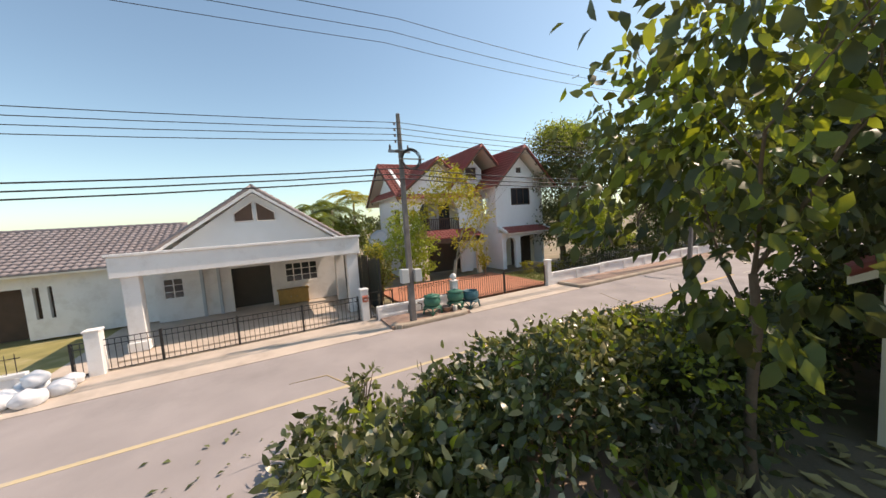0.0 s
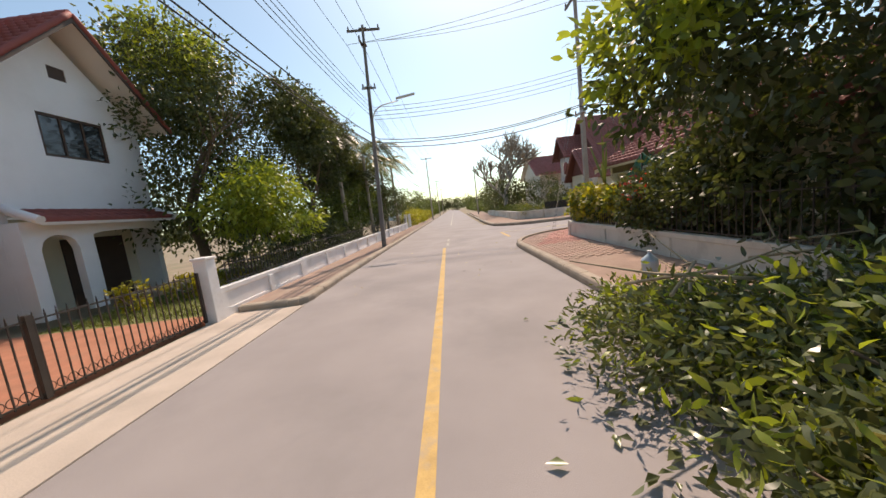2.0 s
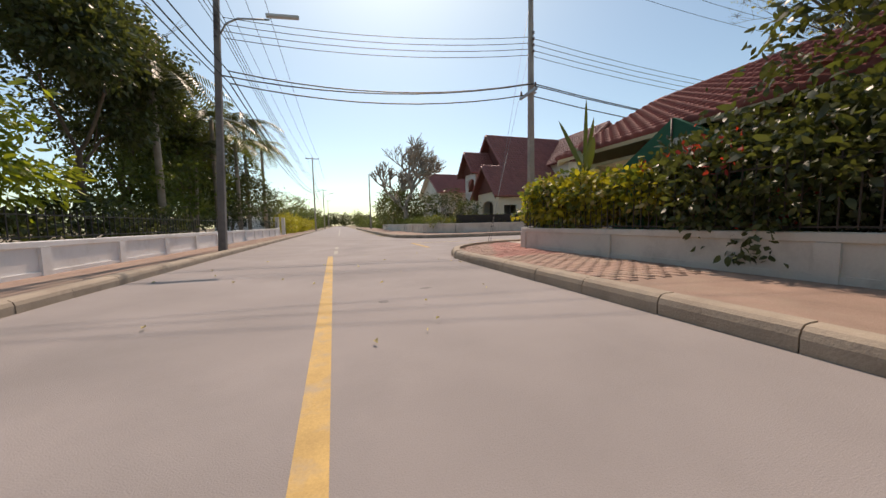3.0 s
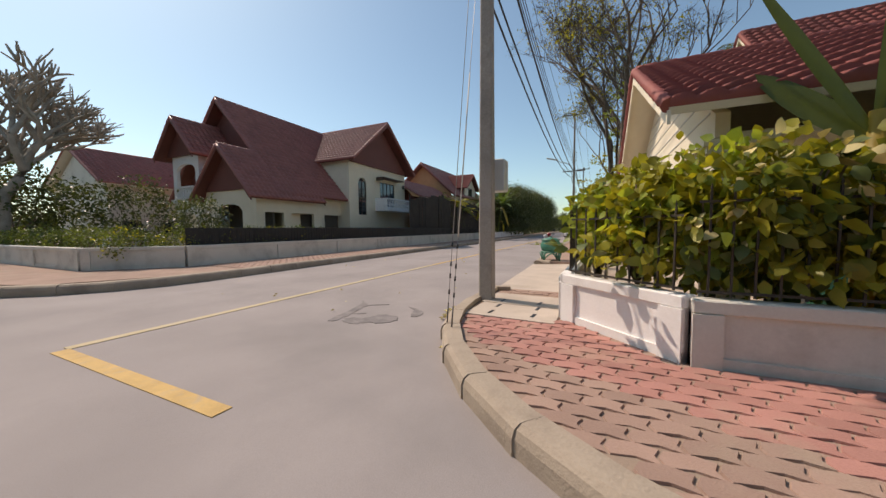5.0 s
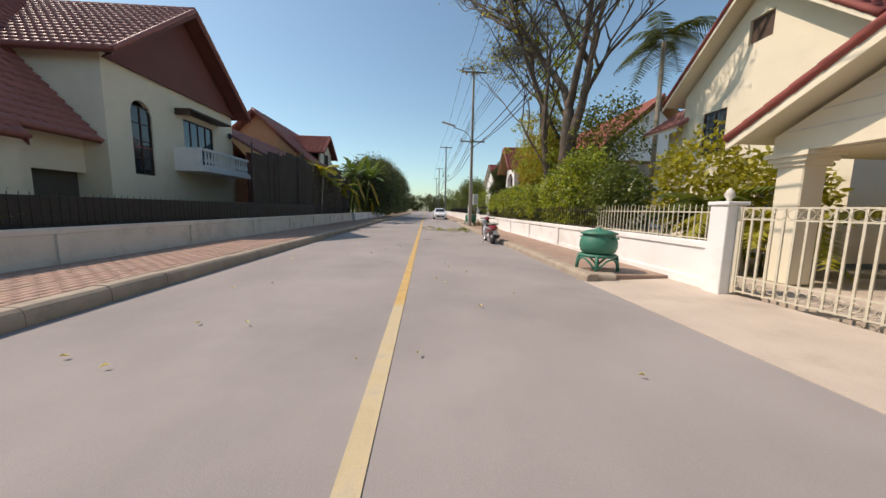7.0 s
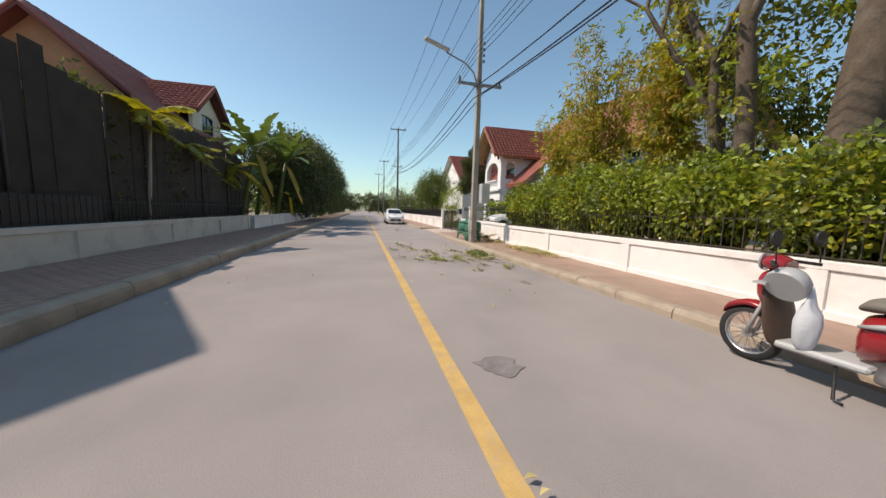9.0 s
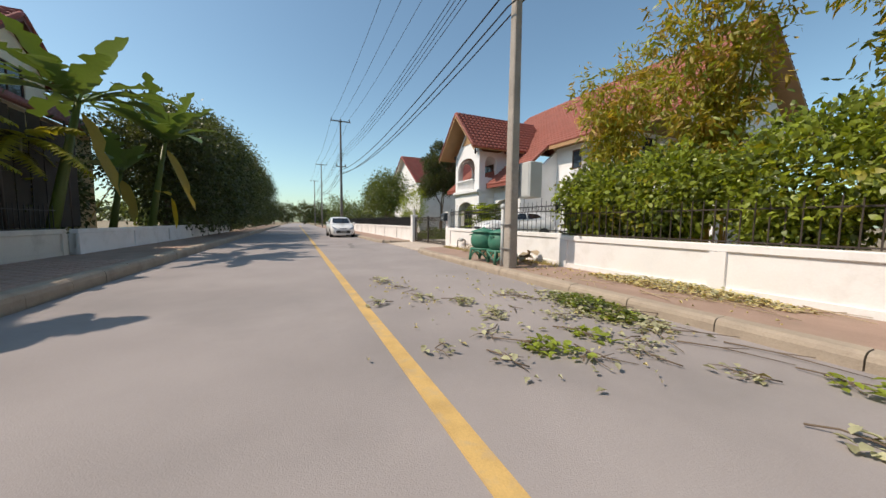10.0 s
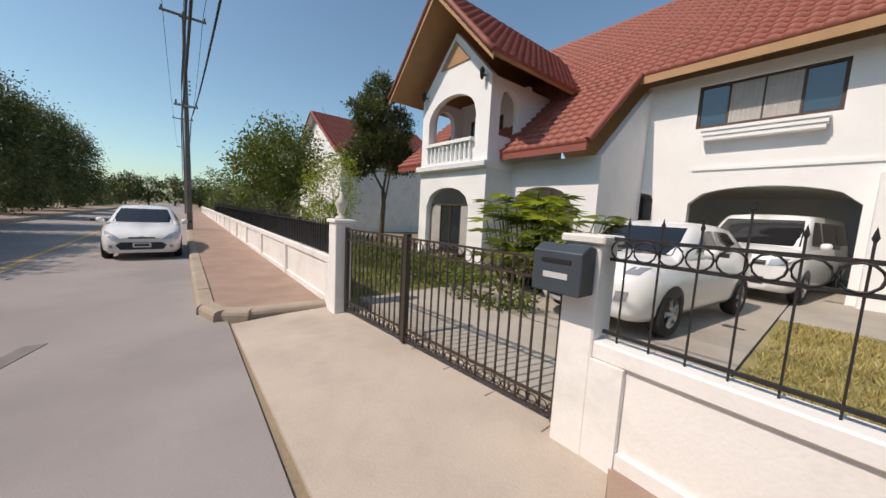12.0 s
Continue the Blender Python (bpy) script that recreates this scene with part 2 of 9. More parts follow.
def mesh_np(name, verts, faces, material, parent=None, label="", smooth=False):
    """Links a mesh made of arrays of vertices and equal-sided faces."""
    me = bpy.data.meshes.new(name)
    nf, k = faces.shape
    me.vertices.add(len(verts))
    me.vertices.foreach_set("co", verts.astype(np.float32).ravel())
    me.loops.add(nf * k)
    me.loops.foreach_set("vertex_index", faces.astype(np.int32).ravel())
    me.polygons.add(nf)
    me.polygons.foreach_set("loop_start", np.arange(0, nf * k, k, dtype=np.int32))
    if smooth:
        me.polygons.foreach_set("use_smooth", np.ones(nf, dtype=bool))
    me.update(calc_edges=True)
    me.materials.append(material)
    ob = new(name, me)
    ob.parent = parent
    if label:
        ob["label"] = label
    return ob


def thing(name, x, y, z, label, category, rz=0.0, group="", kind=""):
    ob = new(name)
    ob.matrix_basis = pose(x, y, z, 0, 0, rz)
    ob.empty_display_size = 0.2
    return tagged(ob, label, category, group, kind)


def B():
    return bmesh.new()


# ---- foliage ----
def unit(rng, n):
    v = rng.normal(size=(n, 3))
    return v / np.linalg.norm(v, axis=1, keepdims=True)


def leaf_mesh(rng, centres, size, droop=0.3, wide=0.42, spread=0.5, out=None):
    """Folded pointed leaves: six points and four triangles each."""
    n = len(centres)
    d = unit(rng, n)
    if out is not None:
        d = d * spread + out
    d[:, 2] -= droop
    d /= np.linalg.norm(d, axis=1, keepdims=True) + 1e-9
    s = np.cross(d, unit(rng, n))
    s /= np.linalg.norm(s, axis=1, keepdims=True) + 1e-9
    u = np.cross(s, d)
    L = (size * rng.uniform(0.6, 1.3, n))[:, None]
    w = L * wide * 0.5
    v = np.stack([centres, centres + d * L * 0.35 + s * w + u * w * 0.3, centres + d * L * 0.35 - s * w + u * w * 0.3,
                  centres + d * L * 0.7 + s * w * 0.8 + u * w * 0.2 - u * L * 0.06, centres + d * L * 0.7 - s * w * 0.8 + u * w * 0.2 - u * L * 0.06,
                  centres + d * L - u * L * 0.14], 1)
    f = np.array([[0, 1, 2], [1, 3, 2], [2, 3, 4], [3, 5, 4]])
    return v.reshape(-1, 3), (np.arange(n)[:, None, None] * 6 + f[None]).reshape(-1, 3)


def leaf_points(rng, blobs, n, inner=0.55, clump=0):
    """Points in ellipsoids (x, y, z, rx, ry, rz), denser towards the outside; optional clumping."""
    vol = np.array([b[3] * b[4] * b[5] for b in blobs]) ** 0.75
    counts = np.maximum(1, (n * vol / vol.sum()).astype(int))
    pts, outs = [], []
    for b, c in zip(blobs, counts):
        if clump:
            k = max(4, c // clump)
            seeds = unit(rng, k) * rng.uniform(inner, 1.0, (k, 1))
            p = seeds[rng.integers(0, k, c)] + rng.normal(size=(c, 3)) * 0.13
        else:
            p = unit(rng, c) * rng.uniform(inner, 1.05, (c, 1))
        pts.append(np.array(b[:3]) + p * np.array(b[3:6]))
        outs.append(p)
    return np.concatenate(pts), np.concatenate(outs)


def foliage(name, blobs, n, size, material, parent, seed=1, droop=0.35, wide=0.42, clump=25, inner=0.5, label="", floor=None):
    rng = np.random.default_rng(seed)
    p, o = leaf_points(rng, blobs, n, inner, clump)
    if floor is not None:
        k = p[:, 2] > floor
        p, o = p[k], o[k]
    v, f = leaf_mesh(rng, p, size, droop, wide, 0.9, o * 0.8)
    return mesh_np(name, v, f, material, parent, label)


def limbs(name, rng, base, height, r0, material, parent, spread=0.5, depth=4, kids=3, lean=(0, 0), first=0.35, shrink=0.62, seg=7, up=0.25, reach=1.0):
    """A tapered trunk that forks into limbs; returns the object and the twig ends."""
    bm, ends = B(), []

    def grow(p, d, length, r, k):
        pts, rad = [p], [r]
        steps = 4
        for i in range(steps):
            d = (d + Vector(rng.normal(size=3)) * 0.10 + Vector((0, 0, up * 0.2))).normalized()
            p = p + d * (length / steps)
            pts.append(p)
            rad.append(r * (1 - 0.38 * (i + 1) / steps))
        tube(bm, pts, rad, max(4, seg - (depth - k)) if k < depth else seg, k == 0)
        if k == 0:
            ends.append((p, d))
            return
        for j in range(kids if k > 1 else kids + 1):
            a = rng.uniform(0, 2 * math.pi) if j else rng.uniform(0, 1)
            side = Vector((math.cos(a + j * 2.2), math.sin(a + j * 2.2), rng.uniform(-0.2, 0.4)))
            nd = (d * (1 - spread * 0.5) + side * spread + Vector((0, 0, up))).normalized()
            start = pts[-1] if j < 2 else pts[-2]
            grow(start, nd, length * reach * rng.uniform(0.55, 0.85) * (1 if k < depth else 0.9), rad[-1] * shrink * rng.uniform(0.85, 1.2), k - 1)

    grow(Vector(base), Vector((lean[0], lean[1], 1)).normalized(), height * first, r0, depth)
    return part(name, bm, material, parent), ends


# ---- building kit ----
def wall_piece(bm, org, u, thick, u0, u1, z0, top, openings=()):
    """A wall in vertical strips along u from org; top is a list of (u, z); openings are (u0, u1, z0, crown, rise)."""
    org, u = Vector(org), Vector(u).normalized()
    n = u.cross(Vector((0, 0, 1))) * thick
    def roof(s):
        for (a, za), (b, zb) in zip(top, top[1:]):
            if a <= s <= b:
                return za + (zb - za) * (s - a) / (b - a) if b > a else za
        return top[0][1] if s < top[0][0] else top[-1][1]
    cuts = {u0, u1} | {a for a, _ in top if u0 < a < u1}
    for o in openings:
        k = 10 if o[4] > 0 else 1
        cuts |= {o[0] + (o[1] - o[0]) * i / k for i in range(k + 1)}
    cuts = sorted(round(c, 4) for c in cuts if u0 - 1e-6 <= c <= u1 + 1e-6)
    def crown(o, s):
        if o[4] <= 0:
            return o[3]
        c, h = (o[0] + o[1]) / 2, (o[1] - o[0]) / 2
        return o[3] - o[4] + o[4] * math.sqrt(max(0.0, 1 - ((s - c) / h) ** 2))
    for a, b in zip(cuts, cuts[1:]):
        if b - a < 1e-4:
            continue
        m = (a + b) / 2
        inside = sorted([o for o in openings if o[0] < m < o[1]], key=lambda o: o[2])
        spans, low = [], (z0, z0)
        for o in inside:
            if o[2] > low[0] + 1e-4:
                spans.append((low, (o[2], o[2])))
            low = (crown(o, a), crown(o, b))
        spans.append((low, (roof(a), roof(b))))
        for (la, lb), (ha, hb) in spans:
            if ha - la < 1e-4 and hb - lb < 1e-4:
                continue
            q = [org + u * a + Vector((0, 0, la)), org + u * b + Vector((0, 0, lb)), org + u * b + Vector((0, 0, max(hb, lb + 1e-4))), org + u * a + Vector((0, 0, max(ha, la + 1e-4)))]
            f = [bm.verts.new(p) for p in q]
            g = [bm.verts.new(p - n) for p in q]
            bm.faces.new(f)
            bm.faces.new(g[::-1])
            for i in range(4):
                j = (i + 1) % 4
                bm.faces.new((f[j], f[i], g[i], g[j]))
    bmesh.ops.remove_doubles(bm, verts=bm.verts[:], dist=0.0005)
    bm.verts.index_update()
    seen = {}
    for f in bm.faces:
        seen.setdefault(frozenset(v.index for v in f.verts), []).append(f)
    inner = [f for fs in seen.values() if len(fs) > 1 for f in fs]
    bmesh.ops.delete(bm, geom=inner, context="FACES_ONLY")
    return bm


def wall(parent, material, org, u, thick, u0, u1, z0, top, openings=(), name="wall", label="", side=False):
    """side: a return wall, set 4 mm in from the corner."""
    if side:
        n = Vector(u).normalized().cross(Vector((0, 0, 1)))
        org, u0, u1 = Vector(org) - n * 0.004, u0 + 0.004, u1 - 0.004
    if not isinstance(top, (list, tuple)):
        top = [(u0, top), (u1, top)]
    return part(name, wall_piece(B(), org, u, thick, u0, u1, z0, top, openings), material, parent, label)


def window(parent, org, u, u0, u1, z0, z1, cols=2, rows=1, frame_mat=None, glass=None, inset=0.08, rise=0.0, bars=0.05, curtain=None, name="window"):
    """A frame with its panes as parts; glass stands a little behind the wall's face."""
    org, u = Vector(org), Vector(u).normalized()
    n = u.cross(Vector((0, 0, 1)))
    rot = Matrix((u, n, Vector((0, 0, 1)))).transposed().to_4x4()
    base = Matrix.Translation(org - n * inset) @ rot
    bm, t = B(), bars
    box(bm, u0, u0 + t, -0.03, 0.03, z0, z1), box(bm, u1 - t, u1, -0.03, 0.03, z0, z1)
    box(bm, u0 + t, u1 - t, -0.03, 0.03, z0, z0 + t), box(bm, u0 + t, u1 - t, -0.03, 0.03, z1 - t, z1)
    bmesh.ops.remove_doubles(bm, verts=bm.verts, dist=0.0005)
    w = part(name, bm, frame_mat or M_DARKWOOD, parent, "", base)
    for i in range(1, cols):
        c = u0 + (u1 - u0) * i / cols
        part("mullion", box(B(), c - t * 0.4, c + t * 0.4, -0.025, 0.025, z0 + t, z1 - t), frame_mat or M_DARKWOOD, w)
    for i in range(1, rows):
        c = z0 + (z1 - z0) * i / rows
        part("glazing_bar", box(B(), u0 + t, u1 - t, -0.02, 0.02, c - t * 0.3, c + t * 0.3), frame_mat or M_DARKWOOD, w)
    for i in range(cols):
        a, b = u0 + (u1 - u0) * i / cols, u0 + (u1 - u0) * (i + 1) / cols
        part("pane", box(B(), a + t * 0.5, b - t * 0.5, -0.012, -0.006, z0 + t * 0.5, z1 - t * 0.5), glass or M_GLASSD, w)
    if curtain:
        for i in curtain:
            a, b = u0 + (u1 - u0) * i / cols, u0 + (u1 - u0) * (i + 1) / cols
            bm = B()
            k = 14
            pts = [(a + (b - a) * j / k, 0.02 + 0.012 * (j % 2)) for j in range(k + 1)]
            prism(bm, pts + [(p[0], p[1] - 0.01) for p in pts[::-1]], "z", z0 + t, z1 - t)
            part("curtain", bm, M_CURTAIN, w)
    return w


def tile_grid(W, S, tw=0.30, te=0.33, lift=0.085, wave=0.055, trim=None):
    """Arrays of overlapping wavy roof tiles on a W x S plane (u along the eave, v up the slope, n out); trim(u, v) keeps a tile."""
    nu, nv = max(1, int(round(W / tw))), max(1, int(round(S / te)))
    tw, te = W / nu, S / nv
    prof = [(0.0, 0.0), (0.18, 0.7), (0.4, 1.0), (0.62, 0.7), (0.82, 0.0), (1.0, 0.0)]
    one = []
    for vv, nn in ((0.0, lift), (1.12, 0.0)):
        one += [(a * tw, vv * te, nn + h * wave + 0.012) for a, h in prof]
    one += [(a * tw, 0.0, 0.0) for a, h in prof]
    one = np.array(one)
    k = len(prof)
    q = [(i, i + 1, k + i + 1, k + i) for i in range(k - 1)] + [(2 * k + i, 2 * k + i + 1, i + 1, i) for i in range(k - 1)]
    q = np.array(q)
    ij = [(i, j) for j in range(nv) for i in range(nu) if trim is None or trim((i + 0.5) * tw, (j + 0.5) * te)]
    off = np.array([(i * tw, j * te, 0) for i, j in ij]).reshape(-1, 1, 3)
    return one, q, off


def roof_plane(parent, P, u, v, W, S, material, under, trim=None, loose=None, tw=0.30, te=0.33, name="roof", slab=0.09, label=""):
    """A roof slope: a slab with tiles on it. P: lower corner at the eave; loose(u, v) picks tiles that are objects of their own."""
    P, u, v = Vector(P), Vector(u).normalized(), Vector(v).normalized()
    n = u.cross(v)
    R = Matrix((u, v, n)).transposed().to_4x4()
    base = Matrix.Translation(P) @ R
    one, q, off = tile_grid(W, S, tw, te, trim=trim)
    if trim is None:
        slab_bm = box(B(), 0, W, 0, S, -slab, 0)
    else:
        slab_bm = B()
        step = W / max(8, int(W / 0.5))
        for i in range(int(round(W / step))):
            vs = [S * (j + 0.5) / 40 for j in range(40) if trim((i + 0.5) * step, S * (j + 0.5) / 40)]
            if vs:
                box(slab_bm, i * step, (i + 1) * step, min(vs) - S / 80, max(vs) + S / 80, -slab, 0)
    r = part(name, slab_bm, under, parent, label, base)
    pick = np.array([bool(loose and loose(o[0, 0], o[0, 1])) for o in off])
    rest = off[~pick]
    if len(rest):
        verts = (one[None] + rest).reshape(-1, 3)
        faces = (np.arange(len(rest))[:, None, None] * len(one) + q[None]).reshape(-1, 4)
        t = mesh_np("roof_tiles", verts, faces, material, r, smooth=False)
        t["kind"] = "stuff"
    if pick.any():
        me = None
        for o in off[pick]:
            if me is None:
                t = mesh_np("roof_tile", one, q, material, r)
                me = t.data
            else:
                t = new("roof_tile", me)
                t.parent = r
            t.location = o[0]
    return r


def ridge_caps(parent, a, b, material, r=0.11):
    """Half-round ridge tiles from a to b."""
    a, b = Vector(a), Vector(b)
    n = max(1, int((b - a).length / 0.38))
    pts, rad = [], []
    for i in range(n):
        pts += [a.lerp(b, i / n), a.lerp(b, (i + 0.94) / n)]
        rad += [r * 1.1, r * 0.95]
    bm = tube(B(), pts, rad, 8, True)
    return part("ridge_tiles", bm, material, parent)


def gable(parent, axis, ridge, e0, e1, c, half, zr, ze, material, under, loose0=None, loose1=None, fascia=None, verge=True, drop=0.0):
    """A gable roof. axis 'x' or 'y': the way of the ridge, from e0 to e1; c: the ridge's other coordinate; half: eave distance; zr, ze: ridge and eave heights."""
    S = math.hypot(half, zr - ze)
    if axis == "x":
        roof_plane(parent, (e0, c - half, ze), (1, 0, 0), (0, half, zr - ze), e1 - e0, S, material, under, loose=loose0)
        roof_plane(parent, (e1, c + half, ze), (-1, 0, 0), (0, -half, zr - ze), e1 - e0, S, material, under, loose=loose1)
        ridge_caps(parent, (e0, c, zr + 0.03), (e1, c, zr + 0.03), material)
    else:
        roof_plane(parent, (c + half, e0, ze), (0, 1, 0), (-half, 0, zr - ze), e1 - e0, S, material, under, loose=loose0)
        roof_plane(parent, (c - half, e1, ze), (0, -1, 0), (half, 0, zr - ze), e1 - e0, S, material, under, loose=loose1)
        ridge_caps(parent, (c, e0, zr + 0.03), (c, e1, zr + 0.03), material)
    if verge:
        for end in (e0, e1):
            for s in (-1, 1):
                a = (end, c, zr + 0.02) if axis == "x" else (c, end, zr + 0.02)
                b = (end, c + s * half, ze + 0.02) if axis == "x" else (c + s * half, end, ze + 0.02)
                ridge_caps(parent, b, a, material, 0.085)
                if fascia:
                    n = 0.16
                    if axis == "x":
                        f = prism(B(), [(a[1], a[2] - 0.06), (b[1], b[2] - 0.06), (b[1], b[2] - 0.06 - n), (a[1], a[2] - 0.06 - n * 1.3)], "x", end - 0.02, end + 0.02)
                    else:
                        f = prism(B(), [(a[0], a[2] - 0.06), (b[0], b[2] - 0.06), (b[0], b[2] - 0.06 - n), (a[0], a[2] - 0.06 - n * 1.3)], "y", end - 0.02, end + 0.02)
                    part("bargeboard", f, fascia, parent)


def balusters(parent, p0, p1, z0, z1, material, every=0.22):
    """A masonry balustrade with turned balusters from p0 to p1."""
    p0, p1 = Vector(p0), Vector(p1)
    d = (p1 - p0)
    L = d.length
    d.normalize()
    n = d.cross(Vector((0, 0, 1)))
    R = Matrix.Translation(Vector((p0.x, p0.y, 0))) @ Matrix((d, -n, Vector((0, 0, 1)))).transposed().to_4x4()
    rail = part("balustrade", box(box(B(), 0, L, -0.09, 0.09, z1 - 0.1, z1), 0, L, -0.08, 0.08, z0, z0 + 0.08), material, parent, "", R)
    h = z1 - z0 - 0.18
    k = max(1, int(L / every))
    me = None
    for i in range(k):
        if me is None:
            prof = [(0.05, 0), (0.05, 0.05 * h), (0.03, 0.1 * h), (0.062, 0.35 * h), (0.03, 0.72 * h), (0.045, 0.85 * h), (0.03, 0.92 * h), (0.05, h)]
            ob = part("baluster", lathe(B(), prof, 8), material, rail)
            me = ob.data
        else:
            ob = new("baluster", me)
            ob.parent = rail
        ob.location = ((i + 0.5) * L / k, 0, z0 + 0.08)


# ---- ground, roads, kerbs ----
g = thing("ground", 0, 0, 0, "dry soil and lawn ground round the houses", "ground", kind="structure")
part("soil", box(B(), -400, 400, -400, 400, -0.6, -0.03), M_GROUND, g)
bm = B()


def skew(x, y):
    return x + 0.02 * max(0.0, y + 8)


def strip(bm, x0, x1, y0, y1, z0, z1, step=8.0):
    """A slab along the first street, which bears slightly to the right beyond the junction."""
    n = max(1, int((y1 - y0) / step))
    for i in range(n):
        a, b = y0 + (y1 - y0) * i / n, y0 + (y1 - y0) * (i + 1) / n
        lo = [(skew(x0, a), a), (skew(x1, a), a), (skew(x1, b), b), (skew(x0, b), b)]
        v = [bm.verts.new((*p, z0)) for p in lo] + [bm.verts.new((*p, z1)) for p in lo]
        for f in ((3, 2, 1, 0), (4, 5, 6, 7), (0, 1, 5, 4), (1, 2, 6, 5), (2, 3, 7, 6), (3, 0, 4, 7)):
            bm.faces.new([v[k] for k in f])
    return bm


strip(bm, -0.5, 6.0, -90, 260, -0.4, 0.0)
road1 = tagged(part("road", bm, M_ROAD), "sun-bleached grey street with a yellow centre line", "road", kind="structure")
bm = B()
prism(bm, [(6.0, -7.0), (10.0, -2.5), (200, -4.5), (200, 3.2), (62, 4.6), (10.5, 5.0), (6.35, 10.5)], "z", -0.4, -0.004)
tagged(part("road", bm, M_ROAD), "grey side street of worn concrete", "road", kind="structure")

lines = thing("road_markings", 3, -20, 0, "faded yellow painted centre lines on the streets", "road marking", kind="structure")
bm = B()
box(bm, -0.12, 0.02, -0.6, -3.7 + 20, 0.001, 0.006)
part("centre_line", bm, M_YELLOW, lines)
part("centre_line", box(B(), -0.12, 0.02, -60 + 20, -0.61, 0.001, 0.006), M_YELLOWP, lines)
for a, b in ((-2.9, -1.6), (-0.6, 0.6), (16, 120)):
    bm = B()
    strip(bm, 2.94, 3.06, a, b, 0.001, 0.005)
    part("centre_line", bm, M_FADED, lines, m=Matrix.Translation((-3, 20, 0)))
for pts, w, m_ in (([(6.6, 1.147), (16.0, 1.052)], 0.14, M_YELLOWP), ([(16.0, 1.052), (120.0, 0.0)], 0.14, M_YELLOW), ([(6.54, 1.1), (6.5, -1.9)], 0.15, M_YELLOW)):
    bm = B()
    for (xa, ya), (xb, yb) in zip(pts, pts[1:]):
        d = Vector((yb - ya, xa - xb, 0)).normalized() * w / 2
        v = [(xa + d.x, ya + d.y), (xb + d.x, yb + d.y), (xb - d.x, yb - d.y), (xa - d.x, ya - d.y)]
        prism(bm, v, "z", -0.003, 0.004)
    part("centre_line", bm, m_, lines, m=Matrix.Translation((-3, 20, 0)))

# kerbs: rounded stones laid end to end
KERB_MESH = {}


def kerb_mesh(h, w, L):
    key = (h, w, round(L, 2))
    if key not in KERB_MESH:
        prof = [(0, -0.1), (0, h * 0.55), (w * 0.08, h * 0.82), (w * 0.25, h * 0.97), (w * 0.45, h), (w, h), (w, -0.1)]
        bm = prism(B(), prof, "x", 0.006, L - 0.006)
        me = bpy.data.meshes.new("kerb_stone")
        bm.to_mesh(me)
        bm.free()
        me.materials.append(M_KERB)
        KERB_MESH[key] = me
    return KERB_MESH[key]


def kerb(pts, h=0.17, w=0.22, L=1.0, label="weathered concrete kerb with rounded top edges"):
    """Kerb stones along a line of points; the road lies to the right of the line's way."""
    k = thing("kerb", pts[0][0], pts[0][1], 0, label, "kerb", kind="structure")
    inv = Matrix.Translation((-pts[0][0], -pts[0][1], 0))
    for (xa, ya), (xb, yb) in zip(pts, pts[1:]):
        d = math.hypot(xb - xa, yb - ya)
        n = max(1, round(d / L))
        for i in range(n):
            ob = new("kerb_stone", kerb_mesh(h, w, d / n + (0.09 if i == n - 1 else 0)))
            ob.parent = k
            s = i / n
            ob.matrix_basis = inv @ pose(xa + (xb - xa) * s, ya + (yb - ya) * s, random.uniform(-0.006, 0.006), 0, 0, math.degrees(math.atan2(yb - ya, xb - xa)) + random.uniform(-0.4, 0.4))
    return k


def arc(cx, cy, r, a0, a1, n=8):
    return [(cx + r * math.cos(radians(a0 + (a1 - a0) * i / n)), cy + r * math.sin(radians(a0 + (a1 - a0) * i / n))) for i in range(n + 1)]


# the road lies on the right of each kerb's way
CORNER = arc(10.1, -6.55, 4.1, 90, 180, 9)
kerb([(35, -2.4), (17.6, -2.42)], 0.15)
kerb([(64, -2.7), (48.1, -2.55), (47.6, -2.7), (47.38, -3.05), (47.3, -4.2)], 0.15)
kerb([(42.2, -2.85), (41.6, -2.6), (41.0, -2.5), (35, -2.4)], 0.15)
kerb([(17.6, -2.45), (17.5, -2.9)], 0.15)
kerb([(11.6, -2.9), (11.5, -2.5), (10.1, -2.45)] + CORNER[1:] + [(6.0, -45)], 0.20)
kerb(arc(-0.85, -22.0, 0.45, -90, 0, 3) + [(-0.4, -19.4)] + arc(-0.85, -19.4, 0.45, 0, 90, 3)[1:], 0.17)
kerb([(-2.0, -12.0)] + arc(-0.9, -11.5, 0.5, -90, 0, 3) + [(-0.4, -8)] + [(skew(-0.4, y), y) for y in (8, 24, 40, 60)], 0.17)
NE = arc(10.3, 8.5, 3.5, 180, 270, 6)
kerb([(skew(6.4, 60), 60), (6.75, 12), (6.8, 9)] + NE[1:] + [(24, 4.9), (62, 4.7), (110, 4.0)], 0.22)


def pavement(name, poly, z, material, label):
    return tagged(part(name, prism(B(), poly, "z", -0.2, z), material), label, "pavement", kind="structure")


def apron(corners, label):
    """A concrete slab that slopes down to the road."""
    bm = B()
    hi = [bm.verts.new(c) for c in corners]
    lo = [bm.verts.new((c[0], c[1], -0.2)) for c in corners]
    bm.faces.new(hi)
    bm.faces.new(lo[::-1])
    for i in range(4):
        bm.faces.new((lo[i], lo[(i + 1) % 4], hi[(i + 1) % 4], hi[i]))
    bmesh.ops.recalc_face_normals(bm, faces=bm.faces[:])
    return tagged(part("driveway", bm, M_APRON), label, "driveway", kind="structure")


